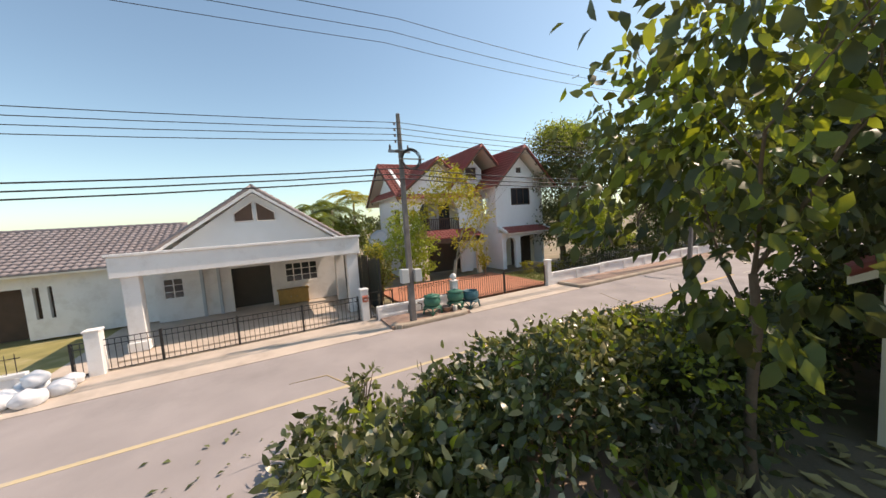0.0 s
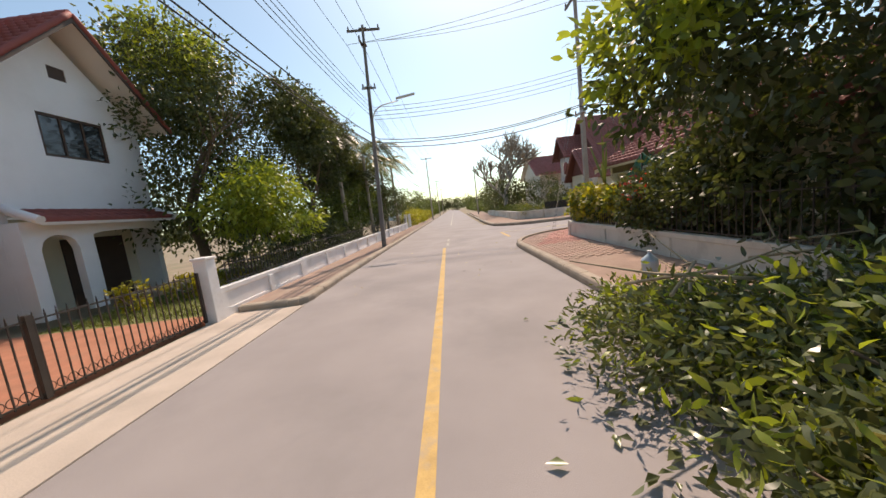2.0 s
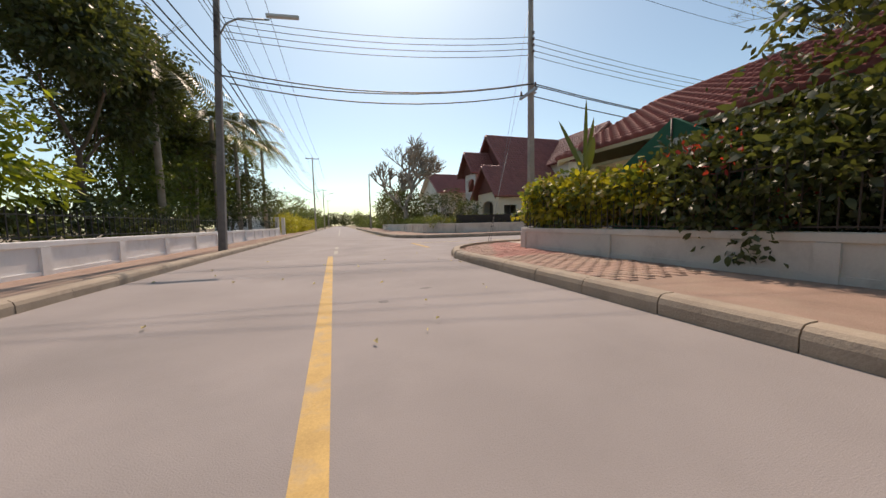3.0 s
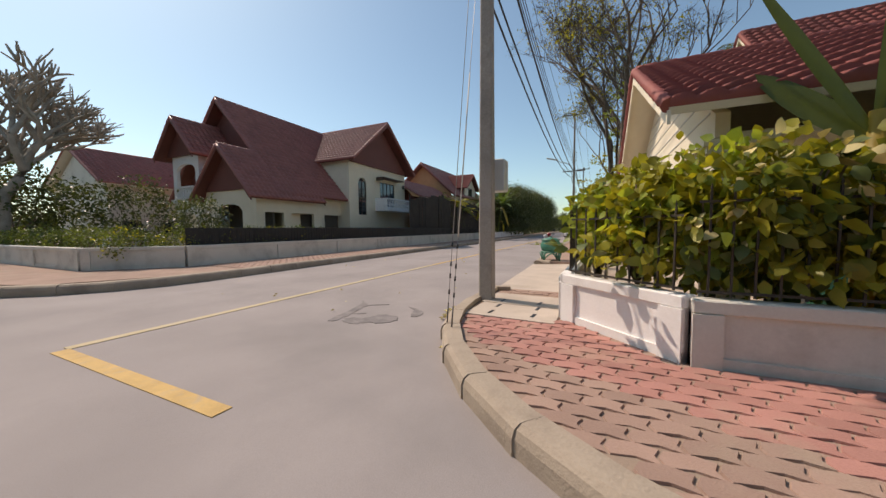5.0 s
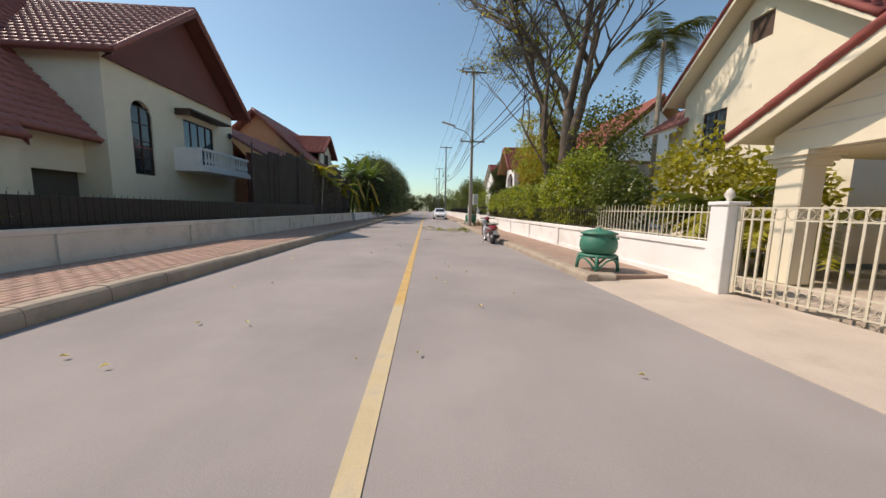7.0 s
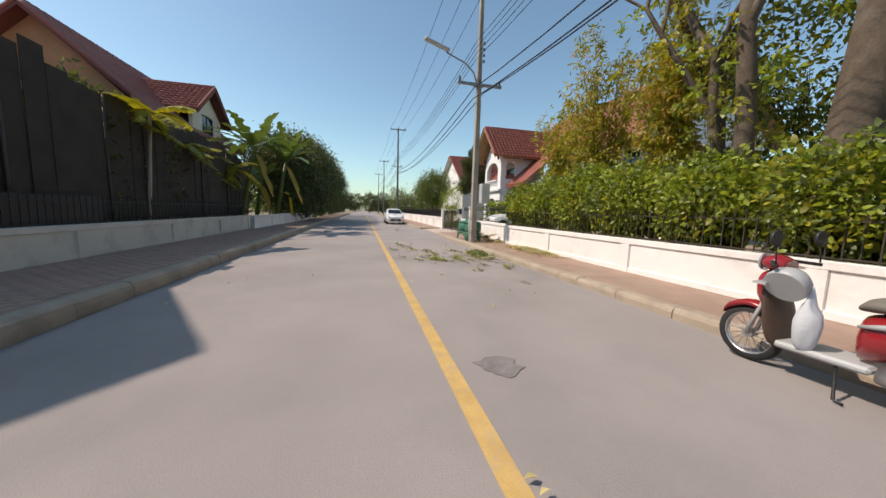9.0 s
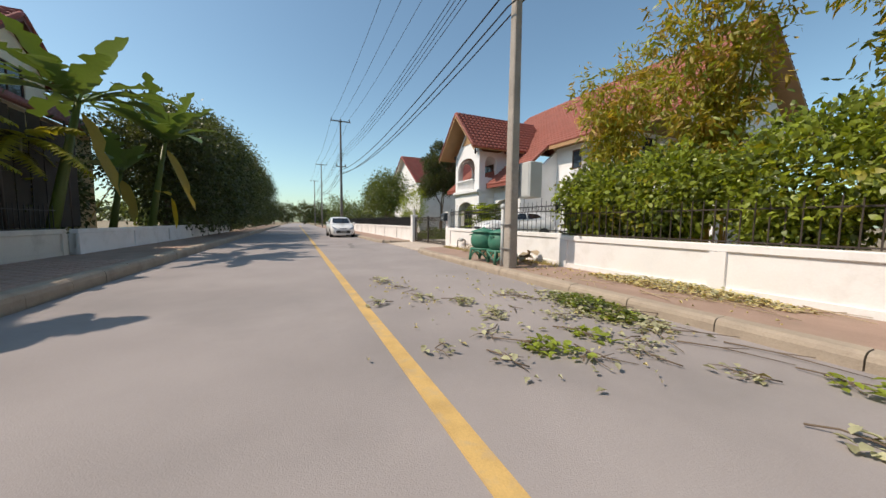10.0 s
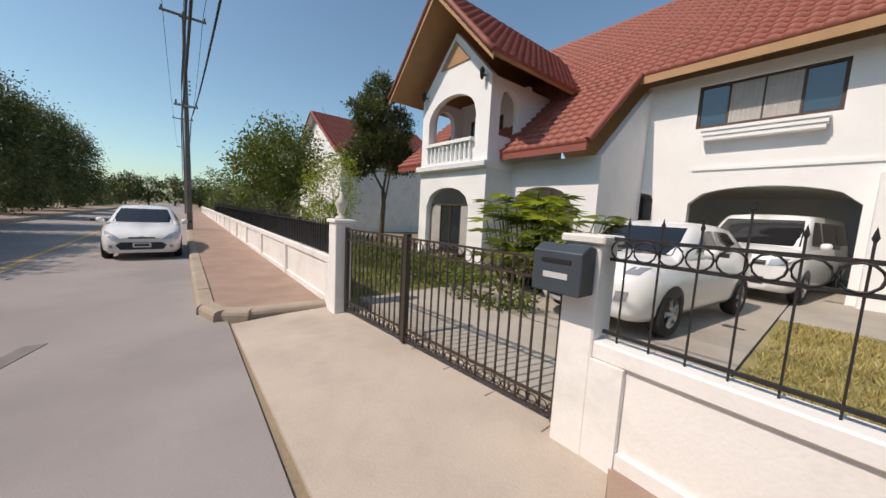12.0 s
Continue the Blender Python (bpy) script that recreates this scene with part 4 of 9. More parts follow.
# ---- white house with three gables ----
def house_gables():
    h = thing("house", -10, -11, 0, "two-storey white house with three steep red tiled gables", "house")
    X, Y = (lambda x: x + 10), (lambda y: y + 11)
    P = lambda x, y, z=0.0: Vector((x + 10, y + 11, z))
    fl = 0.15
    # right wing, front wall looks to +x: runs along +y
    wall(h, M_HWHITE, P(-8.5, -11.2), (0, 1, 0), 0.22, 0, 4.7, 3.1, [(0, 6.45), (2.35, 8.75), (4.7, 6.45)], [(1.5, 3.4, 4.93, 6.25, 0), (2.1, 2.6, 7.4, 7.8, 0)])
    window(h, P(-8.5, -11.2), (0, 1, 0), 1.5, 3.4, 4.93, 6.25, 3, 1, M_DARKWOOD, M_GLASSD, 0.06, bars=0.08)
    part("gable_vent", box(B(), X(-8.6), X(-8.53), Y(-9.1), Y(-8.6), 7.4, 7.8), M_DARKWOOD, h)
    wall(h, M_HWHITE, P(-16, -11.2), (1, 0, 0), 0.22, 0, 7.5, fl, 6.6, [(5.2, 6.6, 4.4, 5.6, 0)], side=True)
    wall(h, M_HWHITE, P(-8.5, -6.5), (-1, 0, 0), 0.22, 0, 7.5, fl, 6.6, side=True)
    part("back_wall", box(B(), X(-9.6), X(-9.4), Y(-11), Y(-6.6), fl, 3.1), M_CREAM, h)
    # porch with arches and skirt roof
    wall(h, M_HWHITE, P(-7.95, -11.2), (0, 1, 0), 0.25, 0, 4.3, fl, 2.9, [(0.35, 1.3, fl, 2.5, 0.4), (1.75, 4.3, fl, 2.55, 0.1)])
    wall(h, M_HWHITE, P(-8.5, -11.2), (1, 0, 0), 0.25, 0, 0.55, fl, 2.9, side=True)
    part("porch_door", box(B(), X(-9.4), X(-9.33), Y(-9.2), Y(-7.2), fl, 2.4), M_DARKWOOD, h)
    roof_plane(h, P(-7.55, -11.0, 2.85), (0, 1, 0), (-1.0, 0, 0.42), 4.3, 1.05, M_ROOFR, M_HWHITE, tw=0.3)
    part("skirt_end", tube(B(), [P(-7.5, -11.05, 2.9), P(-8.5, -11.05, 3.35)], 0.12, 8), M_HWHITE, h)
    part("skirt_end", tube(B(), [P(-7.5, -6.7, 2.9), P(-8.5, -6.7, 3.35)], 0.12, 8), M_HWHITE, h)
    # left wing with arched balcony
    wall(h, M_HWHITE, P(-9.6, -18.0), (0, 1, 0), 0.22, 0, 5.2, fl, [(0, 6.15), (2.6, 8.2), (5.2, 6.15)], [(1.0, 4.2, 3.35, 5.75, 0.9), (1.0, 4.2, fl, 2.6, 0.3)])
    part("balcony_back", box(B(), X(-10.9), X(-10.7), Y(-17.9), Y(-12.9), 3.2, 6.1), M_CREAM, h)
    window(h, P(-10.68, -17.0), (0, 1, 0), 0.3, 3.0, 3.3, 5.4, 3, 1, M_DARKWOOD, M_GLASSD, 0.0, curtain=(1,))
    rail = part("balcony_rail", box(B(), X(-9.62), X(-9.56), Y(-17.0), Y(-13.8), 4.2, 4.27), M_DARKWOOD, h)
    for i in range(22):
        part("baluster", box(B(), X(-9.61), X(-9.58), Y(-17.0) + i * 0.148, Y(-17.0) + i * 0.148 + 0.05, 3.35, 4.2), M_DARKWOOD, rail)
    roof_plane(h, P(-8.3, -17.6, 2.85), (0, 1, 0), (-1.4, 0, 0.55), 5.0, 1.5, M_ROOFR, M_DARKWOOD, tw=0.3)
    for y_ in (-17.3, -13.0):
        part("carport_post", box(B(), X(-8.6), X(-8.3), Y(y_) - 0.15, Y(y_) + 0.15, fl, 2.85), M_CREAM, h)
    part("carport_beam", box(B(), X(-8.6), X(-8.3), Y(-17.6), Y(-12.6), 2.55, 2.85), M_DARKWOOD, h)
    # back of the carport, its shade put into the wall colour
    part("inner_wall", box(B(), X(-11.4), X(-11.2), Y(-18), Y(-12.8), fl, 3.2), M_INSHADE, h)
    # south side wall with window under the big roof
    wall(h, M_HWHITE, P(-15.5, -18.0), (1, 0, 0), 0.22, 0, 5.9, fl, [(0, 6.3), (2.9, 8.3), (5.9, 6.2)], [(3.6, 4.7, 3.9, 5.1, 0)], side=True)
    window(h, P(-15.5, -18.0), (1, 0, 0), 3.6, 4.7, 3.9, 5.1, 2, 2, M_DARKWOOD, M_GLASSD, 0.06)
    # middle recess
    wall(h, M_HWHITE, P(-10.4, -13.0), (0, 1, 0), 0.22, 0, 2.0, fl, [(0, 7.9), (1.0, 8.9), (2.0, 7.9)], [(0.5, 1.5, 7.3, 8.1, 0)])
    part("gable_vent", box(B(), X(-10.55), X(-10.5), Y(-12.5), Y(-11.5), 7.3, 8.1), M_DARKWOOD, h)
    # roofs; ridges run along x
    gable(h, "x", None, X(-16), X(-7.6), Y(-8.85), 2.95, 9.25, 6.3, M_ROOFR, M_WHSOFF, loose0=lambda u, v: u > 5.5, fascia=M_DARKWOOD)
    gable(h, "x", None, X(-16), X(-9.2), Y(-15.4), 3.1, 8.5, 6.0, M_ROOFR, M_WHSOFF, loose0=lambda u, v: u > 4.6, fascia=M_DARKWOOD)
    gable(h, "x", None, X(-16.5), X(-9.4), Y(-11.5), 3.2, 9.6, 6.3, M_ROOFR, M_WHSOFF, fascia=M_DARKWOOD)
    gable(h, "y", None, Y(-18.6), Y(-12), X(-13.2), 4.0, 8.6, 5.7, M_ROOFR, M_WHSOFF, fascia=M_DARKWOOD)
    return h


house_gables()


# ---- single-storey house with pale grey gable and carport ----
def house_carport():
    h = thing("house", -8, -27, 0, "single-storey white house with pale grey gable and flat-beamed carport", "house")
    X, Y = (lambda x: x + 8), (lambda y: y + 27)
    P = lambda x, y, z=0.0: Vector((x + 8, y + 27, z))
    fl = 0.12
    part("carport_beam", box(B(), X(-4.15), X(-3.9), Y(-31.4), Y(-22.7), 2.85, 3.62), M_WHITE, h, bevel=0.02)
    part("beam_cap", box(B(), X(-4.2), X(-3.82), Y(-31.45), Y(-22.65), 3.62, 3.7), M_WHITE, h)
    part("carport_beam", box(B(), X(-8), X(-4.15), Y(-22.95), Y(-22.7), 2.85, 3.62), M_WHITE, h)
    part("carport_beam", box(B(), X(-8), X(-4.15), Y(-31.4), Y(-31.15), 2.85, 3.62), M_WHITE, h)
    part("carport_roof", box(B(), X(-8), X(-4.16), Y(-31.14), Y(-22.96), 2.95, 3.1), M_WHSOFF, h)
    for y_ in (-23.05, -30.9):
        c = part("column", box(B(), X(-4.5), X(-4.05), Y(y_) - 0.25, Y(y_) + 0.25, fl, 2.85), M_WHITE, h, bevel=0.02)
        part("column_base", box(B(), X(-4.56), X(-3.99), Y(y_) - 0.31, Y(y_) + 0.31, fl, fl + 0.35), M_WHITE, c, bevel=0.02)
    part("column", box(B(), X(-7.6), X(-7.2), Y(-23.3), Y(-22.85), fl, 2.85), M_WHITE, h)
    f = P(-8.6, -31.4)
    wall(h, M_WHITE, f, (0, 1, 0), 0.2, 0, 8.7, fl, 3.3, [(5.6, 7.3, 1.25, 2.35, 0), (3.1, 4.9, fl, 2.35, 0), (0.3, 1.1, 1.2, 2.2, 0)])
    window(h, f, (0, 1, 0), 5.6, 7.3, 1.25, 2.35, 4, 3, M_WHITE, M_GLASSD, 0.05, bars=0.06)
    window(h, f, (0, 1, 0), 0.3, 1.1, 1.2, 2.2, 2, 3, M_WHITE, M_GLASSD, 0.05)
    # dark sheet behind the door opening, coloured as the room's shade
    part("doorway", box(B(), X(-9.6), X(-9.5), Y(-28.4), Y(-26.4), fl, 2.4), M_INSHADE, h)
    for y_ in (-29.6, -28.9):
        part("pilaster", box(B(), X(-8.6), X(-8.45), Y(y_), Y(y_) + 0.12, fl, 2.9), M_LGREY, h)
    part("floor", box(B(), X(-9), X(-3.3), Y(-31.3), Y(-22.8), 0.0, 0.1), M_APRON, h)
    wall(h, M_WHITE, P(-16, -31.4), (1, 0, 0), 0.2, 0, 7.4, fl, 3.3, side=True)
    wall(h, M_WHITE, P(-8.6, -22.7), (-1, 0, 0), 0.2, 0, 8, fl, 3.3, side=True)
    # pale gable with two slanted vents
    wall(h, M_LGREY, P(-7.4, -30.4), (0, 1, 0), 0.12, 0, 7.1, 3.3, [(0, 3.6), (3.5, 6.1), (7.1, 3.6)], [], label="pale grey boarded gable")
    for sg in (-1, 1):
        c_ = -26.9
        part("gable_vent", prism(B(), [(Y(c_ + sg * 0.1), 4.75), (Y(c_ + sg * 0.85), 4.75), (Y(c_ + sg * 0.85), 5.1), (Y(c_ + sg * 0.1), 5.62)], "x", X(-7.4), X(-7.385)), M_DARKWOOD, h, "dark slanted louvred vent")
        part("vent_frame", tube(B(), [(X(-7.38), Y(c_ + sg * 0.08), 4.73), (X(-7.38), Y(c_ + sg * 0.88), 4.73), (X(-7.38), Y(c_ + sg * 0.88), 5.12), (X(-7.38), Y(c_ + sg * 0.08), 5.66), (X(-7.38), Y(c_ + sg * 0.08), 4.73)], 0.025, 4), M_WHITE, h)
    gable(h, "x", None, X(-17), X(-6.9), Y(-26.9), 4.1, 6.35, 3.55, M_ROOFG, M_WHITE, fascia=M_WHITE)
    # lower wing to the south
    f2 = P(-9.2, -38.5)
    wall(h, M_WHITE, f2, (0, 1, 0), 0.2, 0, 7.0, fl, 3.0, [(0.5, 2.6, fl, 2.4, 0), (2.9, 3.1, 1.0, 2.4, 0), (3.35, 3.5, 1.0, 2.4, 0)])
    # dark timber-coloured sheet that stands for the shade inside the openings
    part("dark_opening", box(B(), X(-9.9), X(-9.8), Y(-38.2), Y(-34), fl, 2.5), M_DARKWOOD, h)
    roof_plane(h, P(-8.6, -39.2, 3.0), (0, 1, 0), (-4.5, 0, 1.9), 8.6, 4.9, M_ROOFG, M_WHITE)
    roof_plane(h, P(-17.6, -30.6, 3.0), (0, -1, 0), (4.5, 0, 1.9), 8.6, 4.9, M_ROOFG, M_WHITE)
    ridge_caps(h, P(-13.1, -39.2, 4.95), P(-13.1, -30.6, 4.95), M_ROOFG)
    return h


house_carport()


# ---- dark maroon-roofed house across the side street ----
def house_maroon():
    h = thing("house", 24, 16, 0, "large cream house with steep dark maroon tiled roofs and gables", "house")
    X, Y = (lambda x: x - 24), (lambda y: y - 16)
    P = lambda x, y, z=0.0: Vector((x - 24, y - 16, z))
    fl = 0.2
    k = 6.05 / 5.5
    # main roof, ridge along x
    gable(h, "x", None, X(18.0), X(34.5), Y(16.4), 5.55, 9.45, 3.35, M_ROOFD, M_MAROON, loose0=lambda u, v: v < 0.8 and u < 6, fascia=M_MAROON)
    part("gable_board", prism(B(), [(Y(11.6), 4.0), (Y(21.2), 4.0), (Y(16.4), 9.2)], "x", X(18.7), X(18.8)), M_MAROON, h)
    wall(h, M_CREAM, P(18.9, 21.0), (0, -1, 0), 0.2, 0, 9.3, fl, 4.2, [(5.2, 6.2, 3.0, 3.9, 0)])
    wall(h, M_CREAM, P(18.9, 11.5), (1, 0, 0), 0.2, 0, 15.0, fl, 3.6, [(0.9, 2.2, fl, 2.3, 0), (2.9, 5.2, fl + 0.1, 2.3, 0)], side=True)
    # dark sheet close behind the openings, painted as shade indoors
    part("dark_opening", box(B(), X(19.5), X(24.5), Y(11.8), Y(11.9), fl, 2.5), M_INSHADE, h)
    # porch gable to the west
    gable(h, "x", None, X(16.0), X(21.0), Y(13.2), 2.6, 5.85, 3.0, M_ROOFD, M_MAROON, loose0=lambda u, v: v < 1.2 and u < 2.5, fascia=M_MAROON)
    part("gable_board", prism(B(), [(Y(11.2), 3.5), (Y(15.2), 3.5), (Y(13.2), 5.6)], "x", X(16.5), X(16.6)), M_MAROON, h)
    wall(h, M_CREAM, P(16.6, 15.3), (0, -1, 0), 0.2, 0, 4.2, fl, 3.5, [(0.9, 3.1, fl, 2.75, 0.4)])
    wall(h, M_CREAM, P(16.6, 11.1), (1, 0, 0), 0.2, 0, 4.6, fl, 3.1, [(0.5, 1.7, fl, 2.3, 0), (2.2, 3.9, fl, 2.3, 0)], side=True)
    # dark sheet across the porch arch in place of its inner shade
    part("dark_opening", box(B(), X(17.8), X(17.9), Y(11.4), Y(15.2), fl, 2.8), M_INSHADE, h)
    # balcony wing
    gable(h, "x", None, X(16.0), X(20.5), Y(17.3), 1.95, 7.85, 5.6, M_ROOFD, M_MAROON, fascia=M_MAROON)
    part("gable_board", prism(B(), [(Y(15.6), 5.75), (Y(19.0), 5.75), (Y(17.3), 7.6)], "x", X(16.5), X(16.6)), M_MAROON, h)
    wall(h, M_WHITE, P(16.65, 18.6), (0, -1, 0), 0.2, 0, 2.6, fl, 5.9, [(0.4, 2.2, fl, 2.4, 0.5), (0.35, 2.25, 3.95, 5.3, 0.4)])
    wall(h, M_WHITE, P(16.65, 16.0), (1, 0, 0), 0.2, 0, 2.6, fl, 5.9, [(0.4, 1.9, 3.95, 5.3, 0.4)], side=True)
    part("balcony_floor", box(B(), X(16.5), X(19), Y(15.9), Y(18.7), 3.0, 3.2), M_WHITE, h)
    part("balcony_back", box(B(), X(18.4), X(18.5), Y(16.1), Y(18.5), 3.2, 5.8), M_CREAM, h)
    balusters(h, P(16.55, 18.2), P(16.55, 16.35), 3.2, 3.95, M_WHITE)
    # south gable wing
    gable(h, "y", None, Y(9.9), Y(17.2), X(27.15), 4.2, 9.6, 6.15, M_ROOFD, M_MAROON, loose1=lambda u, v: v < 1.6 and u > 4, fascia=M_MAROON)
    part("gable_board", prism(B(), [(X(23.4), 6.1), (X(30.9), 6.1), (X(27.15), 9.3)], "y", Y(10.55), Y(10.65)), M_MAROON, h)
    wf = P(23.4, 10.7)
    wall(h, M_CREAM, wf, (1, 0, 0), 0.2, 0, 7.5, fl, 6.3, [(1.0, 1.95, 2.4, 5.15, 0.45), (3.7, 5.8, 3.2, 5.1, 0)])
    window(h, wf, (1, 0, 0), 1.0, 1.95, 2.4, 4.95, 2, 4, M_DARKWOOD, M_GLASSD, 0.08)
    window(h, wf, (1, 0, 0), 3.7, 5.8, 3.2, 5.1, 4, 1, M_DARKWOOD, M_GLASSB, 0.08)
    wall(h, M_CREAM, P(23.4, 16), (0, -1, 0), 0.2, 0, 5.3, fl, 6.3, side=True)
    wall(h, M_CREAM, P(30.9, 10.7), (0, 1, 0), 0.2, 0, 6, fl, 6.3, side=True)
    part("window_hood", box(box(B(), X(26.6), X(29.6), Y(10.0), Y(10.7), 5.35, 5.42), X(26.6), X(26.7), Y(10.1), Y(10.7), 5.15, 5.35), M_DARKWOOD, h)
    part("balcony_floor", box(B(), X(26.4), X(30.3), Y(9.5), Y(10.7), 2.75, 2.95), M_WHITE, h)
    part("balcony_parapet", box(B(), X(26.4), X(26.5), Y(9.6), Y(10.7), 2.95, 3.75), M_WHITE, h)
    balusters(h, P(26.6, 9.6), P(30.2, 9.6), 2.95, 3.75, M_WHITE)
    part("wall_lantern", lathe(B(), [(0.03, -0.12), (0.09, -0.05), (0.1, 0.12), (0.02, 0.2)], 8), M_BLACK, h, "black iron wall lantern", m=pose(X(30.4), Y(10.55), 5.0))
    # lower roof to the east over a garage
    gable(h, "x", None, X(30.9), X(40.5), Y(12.4), 3.4, 6.1, 4.2, M_ROOFD, M_WHSOFF)
    part("dark_wall", box(B(), X(30.9), X(40), Y(9.9), Y(10.0), fl, 4.3), M_MAROON, h)
    h.matrix_basis = Matrix.Translation((7.65, -0.5, 1.38)) @ Matrix.Diagonal((1.045, 1.045, 1.045, 1)) @ Matrix.Translation((-7.5, 1.2, -1.33)) @ h.matrix_basis
    return h


house_maroon()


def house_behind():
    h = thing("house", 48, 15, 0, "cream neighbour house with dark red roofs behind the hedge", "house")
    X, Y = (lambda x: x - 48), (lambda y: y - 15)
    P = lambda x, y, z=0.0: Vector((x - 48, y - 15, z))
    gable(h, "x", None, X(42.2), X(54.5), Y(15.6), 4.8, 9.7, 5.4, M_ROOFD, M_MAROON, fascia=M_MAROON)
    part("gable_board", prism(B(), [(Y(11.4), 5.4), (Y(19.8), 5.4), (Y(15.6), 9.4)], "x", X(42.8), X(42.9)), M_SOFFIT, h)
    wall(h, M_CREAM, P(43.0, 19.9), (0, -1, 0), 0.2, 0, 8.6, 0, 5.5, [(3.5, 5.0, 3.2, 4.6, 0)])
    wall(h, M_CREAM, P(43.0, 11.3), (1, 0, 0), 0.2, 0, 11, 0, 5.5, [(1.0, 2.4, 3.2, 4.6, 0)], side=True)
    gable(h, "y", None, Y(10.6), Y(15.5), X(48.2), 2.6, 8.7, 6.7, M_ROOFR, M_MAROON, fascia=M_MAROON)
    wall(h, M_CREAM, P(46.2, 11.1), (1, 0, 0), 0.2, 0, 4.0, 5.5, [(0, 6.9), (2.0, 8.4), (4.0, 6.9)], [(1.2, 2.8, 5.8, 6.9, 0)])
    window(h, P(46.2, 11.1), (1, 0, 0), 1.2, 2.8, 5.8, 6.9, 2, 1, M_DARKWOOD, M_GLASSD, 0.06)
    return h


house_behind()


# ---- corner house with cream carport gable ----
def house_cream():
    h = thing("house", 14, -9, 0, "single-storey cream house with red tiled roof and carport gable", "house")
    X, Y = (lambda x: x - 14), (lambda y: y + 9)
    P = lambda x, y, z=0.0: Vector((x - 14, y + 9, z))
    gable(h, "y", None, Y(-18.0), Y(-5.2), X(13.8), 4.0, 4.85, 2.78, M_ROOFR, M_CREAM, loose1=lambda u, v: u < 4.2 and v < 99, fascia=M_CREAM)
    # boarded gable over the carport
    wall(h, M_CREAM, P(17.4, -5.75), (-1, 0, 0), 0.15, 0, 7.2, 2.45, [(0, 2.75), (3.6, 4.6), (7.2, 2.75)], label="cream boarded gable")
    for i in range(7):
        z = 2.8 + i * 0.26
        half = 3.5 - (z - 2.75) * 1.93
        if half > 0.2:
            part("board_joint", box(B(), X(13.8 - half), X(13.8 + half), Y(-5.75), Y(-5.738), z, z + 0.02), M_WALLC, h)
    part("carport_ceiling", box(B(), X(10.2), X(17.4), Y(-11.0), Y(-5.92), 2.42, 2.5), M_CREAM, h)
    for x_, y_ in ((10.55, -6.0), (17.1, -6.0), (10.55, -11)):
        c = part("column", box(B(), X(x_) - 0.22, X(x_) + 0.22, Y(y_) - 0.22, Y(y_) + 0.22, 0.1, 2.45), M_CREAM, h, bevel=0.02)
        for j in range(3):
            part("capital", box(B(), X(x_) - 0.26 - 0.05 * j, X(x_) + 0.26 + 0.05 * j, Y(y_) - 0.26 - 0.05 * j, Y(y_) + 0.26 + 0.05 * j, 2.2 + 0.08 * j, 2.28 + 0.08 * j), M_CREAM, c)
    wall(h, M_CREAM, P(17.6, -11.2), (-1, 0, 0), 0.2, 0, 7.4, 0.1, 2.8, [(1.2, 3.0, 0.1, 2.2, 0), (4.2, 6.0, 0.9, 2.1, 0)])
    window(h, P(17.6, -11.2), (-1, 0, 0), 4.2, 6.0, 0.9, 2.1, 3, 1, M_DARKWOOD, M_GLASSD, 0.05)
    part("door", box(B(), X(14.6), X(16.4), Y(-11.38), Y(-11.3), 0.1, 2.2), M_DARKWOOD, h)
    wall(h, M_CREAM, P(10.2, -11.2), (0, -1, 0), 0.2, 0, 7, 0.1, 2.8, [(2, 4, 0.9, 2.1, 0)], side=True)
    wall(h, M_CREAM, P(17.5, -18), (0, 1, 0), 0.2, 0, 7, 0.1, 2.8, side=True)
    part("porch_floor", box(B(), X(10.2), X(17.6), Y(-18), Y(-4.6), -0.02, 0.07), M_APRON, h)
    return h


house_cream()


# ---- tall cream house behind ----
def house_tall():
    h = thing("house", 23.5, -12, 0, "two-storey cream house with brown-tiled gable behind trees", "house")
    X, Y = (lambda x: x - 23.5), (lambda y: y + 12)
    P = lambda x, y, z=0.0: Vector((x - 23.5, y + 12, z))
    gable(h, "y", None, Y(-19), Y(-9.6), X(22.3), 3.4, 9.0, 5.9, M_ROOFR, M_CREAM, fascia=M_CREAM)
    wall(h, M_CREAM, P(25.2, -10.2), (-1, 0, 0), 0.2, 0, 5.8, 0.1, [(0, 6.1), (2.9, 8.7), (5.8, 6.1)], [(1.0, 2.0, 3.6, 5.2, 0), (3.4, 4.6, 0.6, 2.4, 0.3), (2.5, 3.3, 7.0, 7.8, 0)])
    window(h, P(25.2, -10.2), (-1, 0, 0), 1.0, 2.0, 3.6, 5.2, 2, 1, M_DARKWOOD, M_GLASSD, 0.06)
    window(h, P(25.2, -10.2), (-1, 0, 0), 3.4, 4.6, 0.6, 2.3, 2, 1, M_DARKWOOD, M_GLASSD, 0.1)
    part("gable_vent", box(B(), X(21.9), X(22.7), Y(-10.36), Y(-10.3), 7.0, 7.8), M_DARKWOOD, h)
    wall(h, M_CREAM, P(19.4, -10.2), (0, -1, 0), 0.2, 0, 8, 0.1, 6.1, [(1, 2.2, 3.6, 5, 0)], side=True)
    wall(h, M_CREAM, P(25.2, -18), (0, 1, 0), 0.2, 0, 7.8, 0.1, 6.1, side=True)
    gable(h, "x", None, X(25), X(27), Y(-14), 4.2, 7.65, 4.95, M_ROOFD, M_CREAM)
    part("rear_wall", box(B(), X(25.2), X(26.5), Y(-16), Y(-10.6), 0.1, 5.0), M_CREAM, h)
    return h


house_tall()


